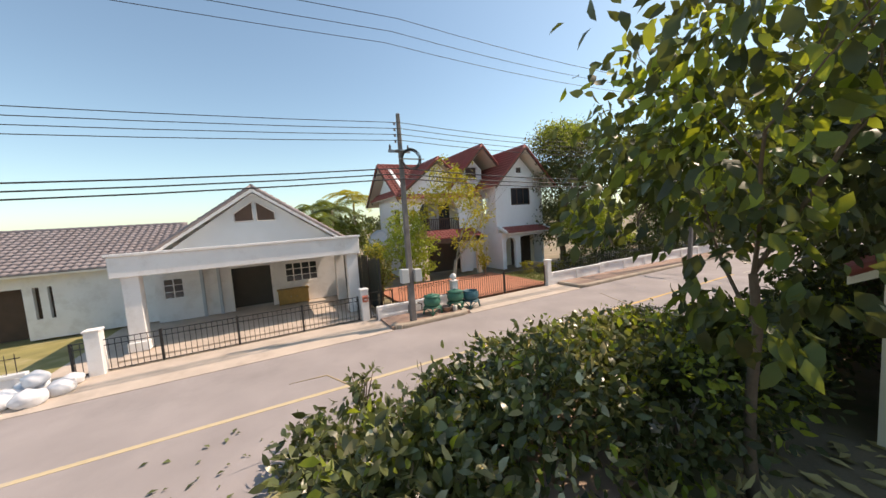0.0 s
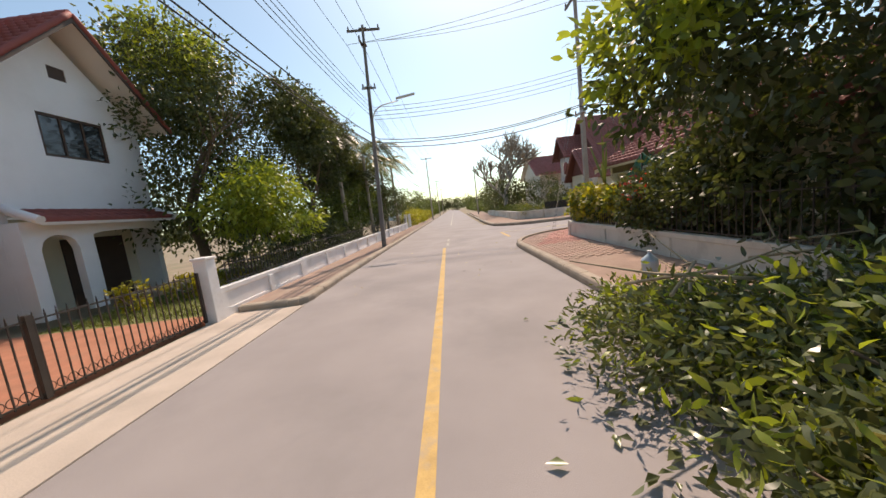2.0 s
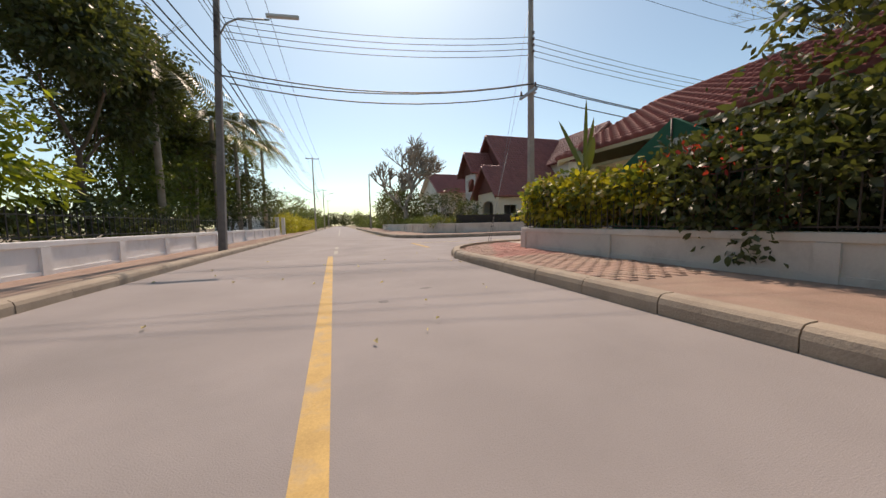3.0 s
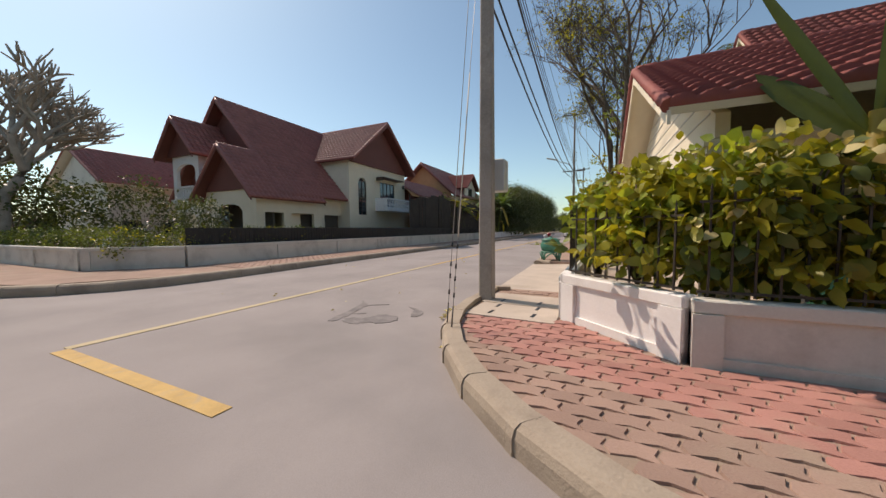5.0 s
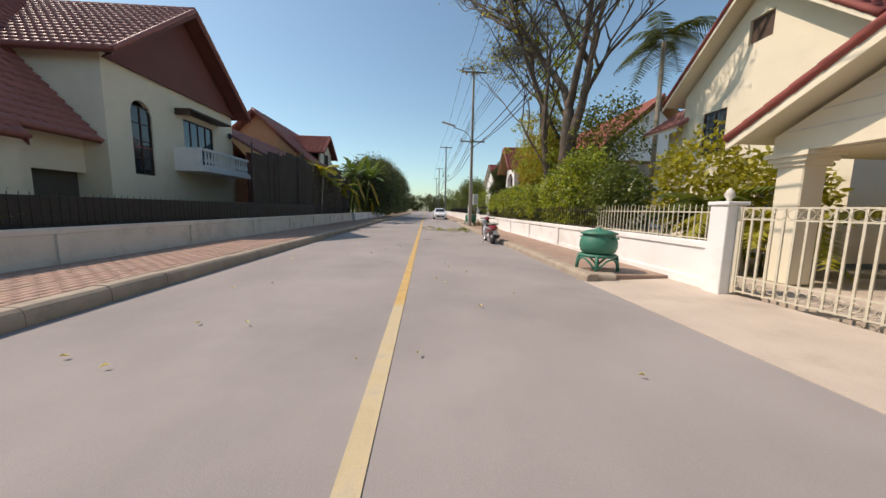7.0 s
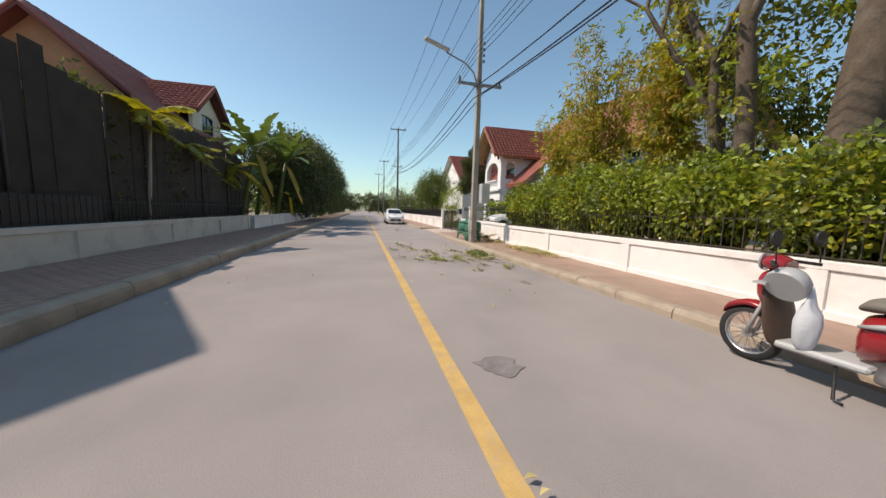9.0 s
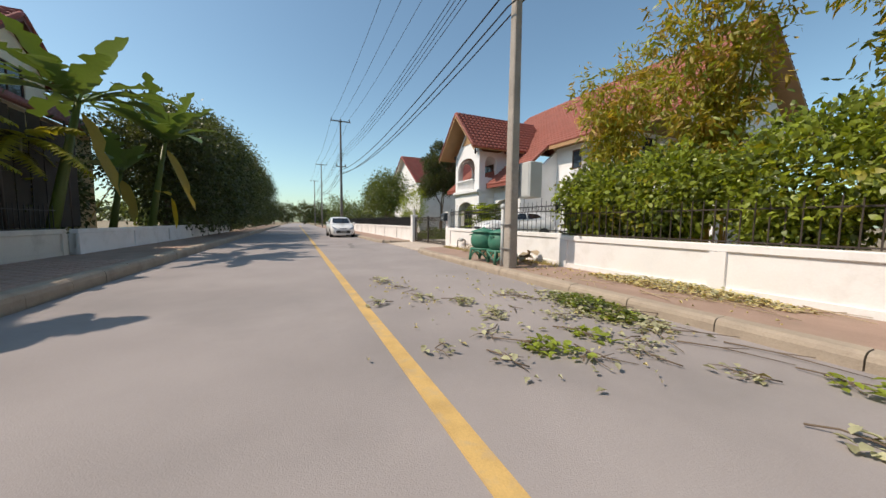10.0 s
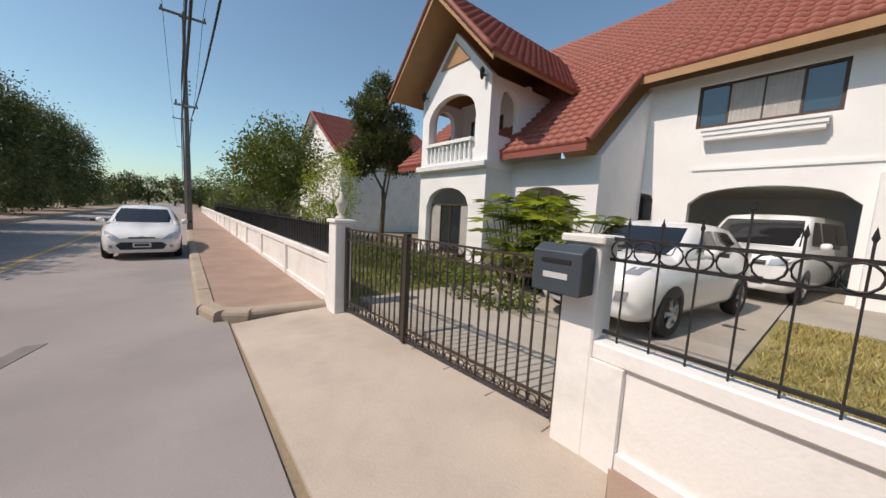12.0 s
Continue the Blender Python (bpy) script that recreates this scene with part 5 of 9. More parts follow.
def plain_house(x, y, w, d, ze, zr, axis, roof, walls, label):
    h = thing("house", x, y, 0, label, "house")
    part("wall", box(B(), -w / 2, w / 2, -d / 2, d / 2, 0, ze + 0.1), walls, h)
    if axis == "x":
        gable(h, "x", None, -w / 2 - 0.6, w / 2 + 0.6, 0, d / 2 + 0.6, zr, ze - 0.1, roof, M_WHSOFF)
        for s in (-1, 1):
            part("gable_wall", prism(B(), [(-d / 2, ze), (d / 2, ze), (0, zr - 0.35)], "x", s * w / 2 - 0.1, s * w / 2 + 0.1), walls, h)
    else:
        gable(h, "y", None, -d / 2 - 0.6, d / 2 + 0.6, 0, w / 2 + 0.6, zr, ze - 0.1, roof, M_WHSOFF)
        for s in (-1, 1):
            part("gable_wall", prism(B(), [(-w / 2, ze), (w / 2, ze), (0, zr - 0.35)], "y", s * d / 2 - 0.1, s * d / 2 + 0.1), walls, h)
    for i in range(3):
        for z in ((1.0, 2.2), (4.0, 5.2)):
            if z[1] < ze:
                xx = -w / 2 + w * (i + 0.5) / 3
                wnd = part("window", box(B(), xx - 0.6, xx + 0.6, -d / 2 - 0.02, -d / 2 + 0.02, *z), M_DARKWOOD, h)
                part("pane", box(B(), xx - 0.52, xx + 0.52, -d / 2 - 0.03, -d / 2 - 0.021, z[0] + 0.08, z[1] - 0.08), M_GLASSD, wnd)
    return h


plain_house(70, -16, 10, 9, 5.6, 9.2, "y", M_ROOFR, M_WHITE, "white house with red roof behind trees")
plain_house(21, 33, 8, 9, 5.0, 8.0, "x", M_ROOFD, M_WALLC, "house with dark roof behind a bare tree")
plain_house(-20, -38, 9, 10, 3.0, 5.0, "y", M_ROOFG, M_WHITE, "single-storey house with grey tiled roof")
plain_house(-20, 95, 14, 14, 4.0, 6.5, "x", M_ROOFG, M_WHITE, "distant white building at the street's end")


# ---- vegetation ----
def tree(x, y, label, height, r0, blobs, n, size, leaf, bark=None, seed=1, droop=0.35, wide=0.42, clump=25, depth=3, spread=0.5, first=0.4, lean=(0, 0), extra=None, up=0.25, inner=0.5, kids=3, shrink=0.62, reach=1.0):
    t = thing("tree", x, y, 0, label, "tree")
    rng = np.random.default_rng(seed)
    tr, ends = limbs("trunk", rng, (0, 0, -0.1), height, r0, bark or M_BARK, t, spread, depth, kids, lean, first, shrink, up=up, reach=reach)
    if blobs:
        foliage("crown", blobs, n, size, leaf, t, seed + 100, droop, wide, clump, inner)
    if extra:
        for b2, n2, s2, m2 in extra:
            foliage("crown", b2, n2, s2, m2, t, seed + 200 + n2, droop, wide, clump, inner)
    return t, ends


def bush(x, y, label, blobs, n, size, leaf, seed=1, droop=0.2, wide=0.5, clump=20, inner=0.6, name="bush", z=0.0, extra=None, category="shrub"):
    t = thing(name, x, y, z, label, category)
    rng = np.random.default_rng(seed)
    for b in blobs[:6]:
        bm = B()
        a = rng.uniform(0, 6.28)
        p = Vector((b[0] + 0.15 * math.cos(a), b[1] + 0.15 * math.sin(a), -z * 0))
        q = Vector((b[0], b[1], b[2]))
        tube(bm, [p, p.lerp(q, 0.5) + Vector((0.06, -0.05, 0)), q], [0.045, 0.035, 0.012], 6)
        for i in range(5):
            a = rng.uniform(0, 6.28)
            tube(bm, [p.lerp(q, 0.4), q + Vector((b[3] * 0.7 * math.cos(a), b[4] * 0.7 * math.sin(a), b[5] * rng.uniform(-0.3, 0.6)))], [0.025, 0.008], 5)
        part("stem", bm, M_BARK, t)
    foliage("leaves", blobs, n, size, leaf, t, seed, droop, wide, clump, inner, floor=0.02 if z == 0 else None)
    if extra:
        for n2, s2, m2 in extra:
            foliage("leaves", blobs, n2, s2, m2, t, seed + 7, droop, wide, clump, inner * 1.2, floor=0.02 if z == 0 else None)
    return t


def frond_arrays(rng, base, heading, length, rise, sag, leaflets=26, leaf_len=0.45, fan=0.9, width=0.075):
    """A feather palm leaf: a curved midrib with two rows of narrow leaflets."""
    V, F = [], []
    h = np.array([math.cos(heading), math.sin(heading), 0.0])
    side = np.array([-h[1], h[0], 0.0])
    def at(s):
        return base + h * (length * s) + np.array([0, 0, rise * s - sag * s * s])
    for i in range(leaflets):
        s = 0.15 + 0.85 * i / leaflets
        p = at(s)
        d = at(min(1, s + 0.02)) - at(s - 0.02)
        d /= np.linalg.norm(d)
        ll = leaf_len * math.sin(math.pi * (0.15 + 0.8 * s)) ** 0.6 * rng.uniform(0.85, 1.1)
        for q in (1, -1):
            e = d * (1 - fan) + side * q * fan + np.array([0, 0, -0.25 - 0.3 * s]) * rng.uniform(0.6, 1.2)
            e /= np.linalg.norm(e)
            k = len(V)
            V += [p - d * width * 0.5, p + d * width * 0.5, p + e * ll * 0.6 + d * width * 0.5 + np.array([0, 0, 0.02]), p + e * ll]
            F += [(k, k + 1, k + 2), (k, k + 2, k + 3)]
    for i in range(8):
        a, b = at(i / 8), at((i + 1) / 8)
        k = len(V)
        w = 0.022 * (1 - i / 9)
        V += [a - side * w, a + side * w, b + side * w * 0.85, b - side * w * 0.85]
        F += [(k, k + 1, k + 2), (k, k + 2, k + 3)]
    return V, F


def palm(x, y, label, h, n=14, length=2.2, leaf=None, seed=1, trunk=0.11, leaf_len=0.5, stems=1, droop=1.0):
    t = thing("palm", x, y, 0, label, "palm")
    rng = np.random.default_rng(seed)
    for s in range(stems):
        ox, oy = (0, 0) if stems == 1 else (rng.uniform(-0.6, 0.6), rng.uniform(-0.6, 0.6))
        hh = h * rng.uniform(0.8, 1.1) if stems > 1 else h
        part("trunk", tube(B(), [(ox * 0.3, oy * 0.3, -0.1), (ox * 0.7, oy * 0.7, hh * 0.5), (ox, oy, hh)], [trunk * 1.2, trunk, trunk * 0.8], 9), M_BARKP, t)
        for i in range(n):
            a = 2 * math.pi * (i / n) + rng.uniform(-0.2, 0.2)
            steep = rng.uniform(0.1, 1.3)
            V, F = frond_arrays(rng, np.array([ox, oy, hh]), a, length * rng.uniform(0.75, 1.1), length * steep * 0.6, length * (0.45 + 0.3 * rng.uniform()) * droop, 24, leaf_len)
            mesh_np("frond", np.array(V), np.array(F), leaf or M_LEAF, t)
    return t


def big_leaf(bm, p0, d, up, length, width, sag=0.25, n=8, tear=0.0, rng=None):
    """A broad banana-type blade with a folded midrib; torn edges where asked."""
    p0, d, up = Vector(p0), Vector(d).normalized(), Vector(up).normalized()
    s = d.cross(up).normalized()
    rows = []
    for i in range(n + 1):
        t = i / n
        w = width * (math.sin(math.pi * min(1, 0.12 + 0.88 * t)) ** 0.55) * (0.25 if t in (0, 1) else 1)
        c = p0 + d * (length * t) - Vector((0, 0, sag * length * t * t))
        rows.append([bm.verts.new(c - s * w + up * w * 0.25), bm.verts.new(c), bm.verts.new(c + s * w + up * w * 0.25)])
    for i in range(n):
        for k in range(2):
            f = bm.faces.new((rows[i][k], rows[i][k + 1], rows[i + 1][k + 1], rows[i + 1][k]))
            f.smooth = True
    if tear and rng is not None:
        for i in range(1, n):
            for k in (0, 2):
                if rng.uniform() < tear:
                    rows[i][k].co = rows[i][k].co.lerp(rows[i][1].co, rng.uniform(0.3, 0.85))


def banana(x, y, label, h, n=8, length=2.0, seed=1, dead=2, lean=(0, 0)):
    t = thing("banana_plant", x, y, 0, label, "banana plant")
    rng = np.random.default_rng(seed)
    top = Vector((lean[0], lean[1], h))
    part("trunk", tube(B(), [(0, 0, -0.05), top * 0.5, top], [0.15, 0.12, 0.07], 10), M_LEAF, t)
    for i in range(n):
        a = 2 * math.pi * i / n + rng.uniform(-0.3, 0.3)
        el = rng.uniform(0.2, 1.15)
        d = Vector((math.cos(a) * math.cos(el), math.sin(a) * math.cos(el), math.sin(el)))
        bm = B()
        big_leaf(bm, top + d * 0.25, d, Vector((-d.x * d.z, -d.y * d.z, 1 - d.z * d.z + 0.01)), length * rng.uniform(0.75, 1.1), 0.33, 0.3 * math.cos(el) + 0.1, 16, 0.4, rng)
        tube(bm, [top, top + d * 0.3], [0.03, 0.02], 5)
        part("leaf", bm, M_BANANA, t)
    for i in range(dead):
        a = rng.uniform(0, 6.28) if dead > 1 else -2.2
        bm = B()
        big_leaf(bm, top + Vector((0.1 * math.cos(a), 0.1 * math.sin(a), -0.3)), (0.5 * math.cos(a), 0.5 * math.sin(a), -0.8), (math.cos(a), math.sin(a), 0.4), length * 0.8, 0.2, 0.2, 8, 0.3, rng)
        part("dead_leaf", bm, M_LEAFO, t, "withered yellow hanging leaf")
    return t


# street 1, left: garden behind the white wall
tree(-8.2, -4.6, "tall dense dark green tree in a walled garden", 9, 0.28, [(0, 0, 8.8, 2.9, 2.7, 2.5), (-1, 1.8, 9.4, 2.4, 2.4, 2.2), (0.5, -1.0, 6.2, 2.4, 2.2, 2.2), (0.8, 2.2, 6.2, 2.4, 2.4, 2.4), (0, 0.4, 3.4, 3, 3.4, 2.0)], 26000, 0.2, M_LEAFD, seed=3, extra=[([(0, 0, 10.2, 2.4, 2.3, 1.2), (-1, 1.8, 10.8, 2.0, 2.0, 1.1)], 4500, 0.2, M_LEAFL)])
bush(-5.0, -5.0, "rounded light green mango shrub behind the wall", [(0, 0, 3.7, 1.9, 2.1, 1.25), (0.3, 0.8, 2.4, 1.8, 2.2, 1.1), (-0.2, -0.9, 2.9, 1.6, 1.7, 1.1)], 6500, 0.26, M_LEAFL, 4, wide=0.3, droop=0.5)
bush(-4.2, -3.0, "low mixed shrubs behind the white wall", [(0, -4.5, 0.9, 1.0, 1.4, 0.7), (0.2, -1.5, 0.8, 1.0, 1.8, 0.7), (0, 2, 1.1, 1.2, 2.0, 0.9), (0.4, 5, 1.0, 1.2, 2.0, 0.8)], 7000, 0.16, M_LEAFD, 14)
tree(-4.7, 0.6, "slender garden tree with clustered dark leaves", 9, 0.14, [(0, 0, 7.8, 2.0, 2.0, 1.5), (0.8, -1.4, 6.6, 1.6, 1.6, 1.2), (-0.8, 1.2, 9.2, 1.7, 1.7, 1.2), (0.2, 1.0, 5.0, 1.5, 1.5, 0.9), (-0.3, -2.4, 8.4, 1.6, 1.6, 1.3)], 13000, 0.22, M_LEAFD, seed=5, spread=0.6)
tree(-5.0, 4.2, "slender garden tree with clustered dark leaves", 9, 0.14, [(0, 0, 8.2, 2.0, 2.0, 1.4), (0.8, -1.4, 6.8, 1.7, 1.7, 1.2), (-0.8, 1.2, 9.4, 1.6, 1.6, 1.1), (0.2, 1.5, 6.2, 1.6, 1.6, 1.0)], 12000, 0.22, M_LEAFD, seed=15, spread=0.6)
tree(-4.8, 6.0, "bushy green garden tree behind the white wall", 6.5, 0.15, [(-0.2, -0.5, 6.4, 1.7, 2.2, 1.5), (-0.3, 2.6, 5.6, 1.6, 2.0, 1.4), (0, 0, 4.2, 1.8, 2.4, 1.5), (0.4, 2.8, 3.4, 1.8, 2.2, 1.4), (-0.4, -2.4, 3.0, 1.8, 2.0, 1.3), (0.2, 1, 2.0, 1.5, 4.5, 1.0)], 18000, 0.2, M_LEAF, seed=16)
tree(-4.2, 14.0, "dark green garden tree behind the white wall", 6, 0.18, [(0, 0, 4.6, 2.2, 2.6, 2.0), (0.5, 4, 3.4, 2.0, 2.6, 1.8), (0, -2, 2.2, 1.8, 3.0, 1.4)], 10000, 0.2, M_LEAFD, seed=6)
palm(-3.0, 12.0, "drooping feather palm above the street wall", 6.6, 16, 2.6, M_LEAF, 217, 0.13, 0.7, droop=1.4)
palm(-3.8, 3.2, "tall feather palm behind the white wall", 7.6, 18, 2.8, M_LEAFD, 218, 0.13, 0.7, droop=1.3)
palm(-3.2, 8.2, "drooping feather palm above the street wall", 7.0, 18, 2.7, M_LEAFD, 17, 0.13, 0.7, droop=1.4)
palm(-3.6, 17.5, "tall feather palm overhanging the street wall", 9.6, 20, 3.0, M_LEAFD, 219, 0.14, 0.75, droop=1.4)
palm(-2.9, 20.5, "tall feather palm overhanging the street wall", 8.4, 20, 2.9, M_LEAF, 220, 0.14, 0.75, droop=1.5)
tree(-7.2, 6.2, "tall dense dark tree behind the palms", 10, 0.2, [(0, 0, 10.0, 2.4, 2.6, 2.2), (0.6, -2.2, 8.4, 2.2, 2.2, 2.0), (0.4, 2.2, 8.2, 2.2, 2.2, 2.0), (0.3, 0, 6.0, 2.4, 3.4, 1.8)], 16000, 0.2, M_LEAFD, seed=227)
tree(-6.6, 11.5, "tall dense dark tree behind the palms", 9, 0.2, [(0, 0, 8.6, 2.4, 2.6, 2.0), (0.6, -2.0, 6.6, 2.2, 2.2, 2.0), (0.8, 2.4, 6.8, 2.2, 2.4, 2.2), (0.4, 0, 4.4, 2.4, 3.6, 1.8), (0.3, 5.0, 6.0, 2.0, 2.4, 2.4), (0.6, 5, 3.0, 2.0, 3.0, 1.8)], 20000, 0.2, M_LEAFD, seed=217)
palm(-4.2, 7.5, "clump of feather palms behind the wall", 5.4, 9, 2.2, M_LEAFD, 18, 0.08, 0.6, stems=3, droop=1.2)
bush(-2.0, 27, "tropical yellow-green shrubs along the street", [(0, 0, 1.2, 1.4, 2.5, 1.2), (0.3, 6, 1.0, 1.4, 3, 1.0), (0, 14, 1.2, 1.5, 4, 1.2), (0.5, 24, 1.0, 1.5, 4, 1.0)], 7000, 0.22, M_LEAFY, 19)
# house with gables: yellow-leaved tree at the fence
tree(-2.85, -18.6, "slender tree with sparse yellow-green leaves at the fence", 6.6, 0.13, [(0.2, 0.6, 5.6, 1.5, 1.3, 0.9), (-0.3, -1.0, 4.9, 1.2, 1.2, 0.8), (0.3, 1.6, 4.2, 1.1, 0.9, 0.8), (0, 1.2, 3.0, 0.9, 0.8, 0.6), (0.2, -0.2, 6.6, 0.9, 0.8, 0.6)], 2300, 0.2, M_LEAFY, M_BARKP, 21, wide=0.34, clump=9, depth=4, spread=0.45, first=0.34, up=0.35, kids=2)
tree(-3.5, -20.4, "leafy garden tree with olive foliage behind the pole", 5.0, 0.11, [(0, 0, 3.9, 1.2, 1.0, 0.9), (-0.4, 0.6, 2.9, 1.2, 1.0, 0.9), (0.2, -0.5, 3.1, 1.0, 0.9, 0.8), (0, 0.3, 2.0, 1.0, 1.0, 0.7)], 3600, 0.17, M_LEAFL, M_BARKP, 22, clump=12, depth=3)
bush(-6.0, -21.2, "clipped hedge with bright yellow-green top", [(-1.6, 0, 1.9, 0.8, 0.5, 1.2), (-0.6, 0, 1.95, 0.8, 0.5, 1.2), (0.5, 0, 1.9, 0.8, 0.5, 1.2)], 4200, 0.12, M_LEAF, 23, extra=[(900, 0.14, M_LEAFY)])
bush(-2.9, -16.8, "hanging golden creeper beside the porch column", [(-4.6, 3.6, 1.5, 0.35, 0.35, 0.9)], 500, 0.14, M_LEAFY, 24)
bush(-5.2, -9.6, "small garden shrubs before the porch", [(0, 0, 0.45, 0.5, 0.6, 0.4), (0.2, 1.6, 0.35, 0.7, 0.5, 0.3), (-0.6, -1.2, 0.5, 0.4, 0.4, 0.45)], 1600, 0.12, M_LEAFY, 25)
for i, (x, y, h) in enumerate(((-19.5, -19.2, 7.0), (-17.0, -21.6, 5.6), (-14.5, -23.4, 4.6), (-21.0, -22.6, 6.0))):
    palm(x, y, "garden palm behind the houses", h, 18, 2.6, M_LEAF if i else M_LEAFY, 26 + i, 0.1, 0.75)
bush(-18.5, -20.8, "dense garden greenery between the houses", [(0, 0, 3.0, 2.4, 2.0, 2.4), (2.2, -1.6, 2.4, 1.8, 1.6, 1.8), (-2, 1.5, 3.4, 2.2, 2.0, 2.2)], 6000, 0.24, M_LEAF, 150)
# right of the first street: dense garden trees over the wall
tree(9.9, -14.2, "dense dark green tree overhanging the pavement", 7, 0.22, [(-0.8, 0, 4.6, 2.2, 2.6, 2.3), (-2.6, 0.1, 3.7, 1.3, 1.6, 1.2), (0.4, -2.4, 4.6, 2.0, 1.8, 2.1), (0.4, 2.6, 3.1, 1.6, 1.8, 1.5), (-0.6, 0.2, 2.0, 1.1, 4.2, 1.1), (0.6, -0.6, 6.8, 2.2, 2.6, 1.4), (0.6, -3.0, 6.3, 1.5, 1.5, 1.3)], 22500, 0.19, M_LEAFD, seed=8, extra=[([(-2.9, 0.2, 4.2, 1.2, 1.6, 0.8), (-1.5, 0.8, 6.0, 1.6, 2.0, 0.8)], 2600, 0.22, M_LEAFL)])
bush(9.2, -10.6, "dark glossy creeper mass over the garden wall", [(-0.2, 0, 1.5, 0.75, 1.3, 0.95), (0.2, 1.2, 1.7, 0.7, 0.9, 0.7), (0, -1.6, 1.6, 0.8, 1.2, 1.1), (-0.3, -0.3, 0.75, 0.55, 0.8, 0.55)], 7000, 0.13, M_LEAFD, 28, extra=[(300, 0.12, M_RED)])
tree(9.6, -20.8, "broad-leaved tree with large drooping leaves", 8, 0.085, [(-1.6, 0.5, 5.6, 1.8, 1.6, 1.2), (0.2, -0.3, 6.4, 2.2, 2.0, 1.5), (-0.8, -0.3, 4.4, 1.8, 1.4, 1.2), (0.3, -1.0, 3.3, 1.1, 0.7, 0.9)], 1000, 0.28, M_LEAFD, seed=9, droop=0.9, wide=0.5, clump=9, spread=0.6, inner=0.4, extra=[([(-1.4, 0.4, 5.4, 1.8, 1.6, 1.2), (0.2, 0.2, 5.0, 2.0, 1.8, 1.8), (0.3, -0.9, 3.3, 0.9, 0.6, 0.8), (0.2, -0.8, 2.6, 0.5, 0.4, 0.5)], 1000, 0.26, M_LEAF), ([(0.3, 0, 5.6, 2.0, 1.8, 1.6)], 350, 0.26, M_LEAFL), ([(0.6, 2.2, 4.4, 1.2, 1.2, 1.2)], 900, 0.22, M_LEAFD)])
# pile of cut branches along the kerb
bush(5.9, -15.6, "pile of fine-leaved cut branches at the roadside", [(0.4, 0.4, 0.22, 1.2, 1.2, 0.3), (0.2, -1.0, 0.4, 1.6, 1.3, 0.5), (0.5, -2.2, 0.6, 1.8, 1.3, 0.75), (-0.5, -3.1, 0.4, 1.15, 0.95, 0.55)], 19500, 0.11, M_LEAFG, 9, name="branch_pile", wide=0.3, clump=10, inner=0.35, extra=[(3500, 0.13, M_LEAFL)], category="branch pile")
bush(6.6, -20.2, "pile of cut broad-leaved branches at the roadside", [(-0.4, 1.0, 0.7, 1.5, 1.3, 0.75), (0.4, -0.4, 0.9, 1.9, 1.6, 0.95), (-1.1, 1.0, 0.45, 0.9, 1.5, 0.55), (-0.6, -1.8, 0.7, 1.3, 1.2, 0.7), (0.8, -2.4, 1.0, 1.6, 1.6, 1.0)], 5200, 0.20, M_LEAFG, 10, name="branch_pile", wide=0.45, clump=7, inner=0.45, extra=[(500, 0.2, M_LEAFL), (700, 0.2, M_WILT), (200, 0.2, M_DRYLEAF)], category="branch pile")
bush(7.4, -24.3, "pile of cut broad-leaved branches at the roadside", [(-0.6, 0.3, 0.6, 1.4, 1.4, 0.7), (0.4, -0.7, 0.8, 1.2, 1.3, 0.7), (-1.3, -1.4, 0.4, 1.3, 1.1, 0.5)], 3000, 0.22, M_LEAFG, 11, name="branch_pile", wide=0.5, clump=7, inner=0.45, extra=[(300, 0.24, M_LEAFL), (500, 0.22, M_WILT), (100, 0.22, M_DRYLEAF)], category="branch pile")
rng = np.random.default_rng(76)
for k in range(12):
    x_, y_ = rng.uniform(5.2, 7.6), rng.uniform(-25.2, -18.4)
    z_ = rng.uniform(0.9, 1.7)
    bush(x_, y_, "leafy cut branch sticking out of the pile", [(0, 0, z_, 0.34, 0.34, 0.3), (0.15, -0.1, z_ - 0.45, 0.25, 0.25, 0.3)], 130, 0.17, M_LEAFG if k % 3 else M_LEAFL, 500 + k, wide=0.42, clump=5, inner=0.2, name="cut_branch", category="branch")
rng = np.random.default_rng(77)
t = thing("cut_branches", 6.5, -19.0, 0.05, "bare cut sticks lying in the leaf pile", "branch pile")
for i in range(46):
    x0, y0 = rng.uniform(-1.6, 2.0), rng.uniform(-6.5, 4.2)
    a, L = rng.uniform(0, 6.28), rng.uniform(0.6, 2.0)
    z0 = rng.uniform(0.1, 1.0)
    part("stick", tube(B(), [(x0, y0, z0), (x0 + L * 0.5 * math.cos(a), y0 + L * 0.5 * math.sin(a), z0 + rng.uniform(0, 0.35)), (x0 + L * math.cos(a + 0.3), y0 + L * math.sin(a + 0.3), z0 + rng.uniform(0, 0.5))], [0.018, 0.014, 0.005], 5), M_TWIG, t)
bush(9.5, -22.2, "dry fallen leaves and cut palm blades on the ground", [(0, 0, 0.08, 1.1, 0.9, 0.12), (0.6, 0.8, 0.1, 0.9, 0.8, 0.14), (-0.5, -0.4, 0.1, 0.8, 0.7, 0.14)], 520, 0.3, M_DRYLEAF, 142, wide=0.26, droop=0.0, clump=6, name="leaf_litter", extra=[(160, 0.32, M_LEAFL)], category="leaf litter")
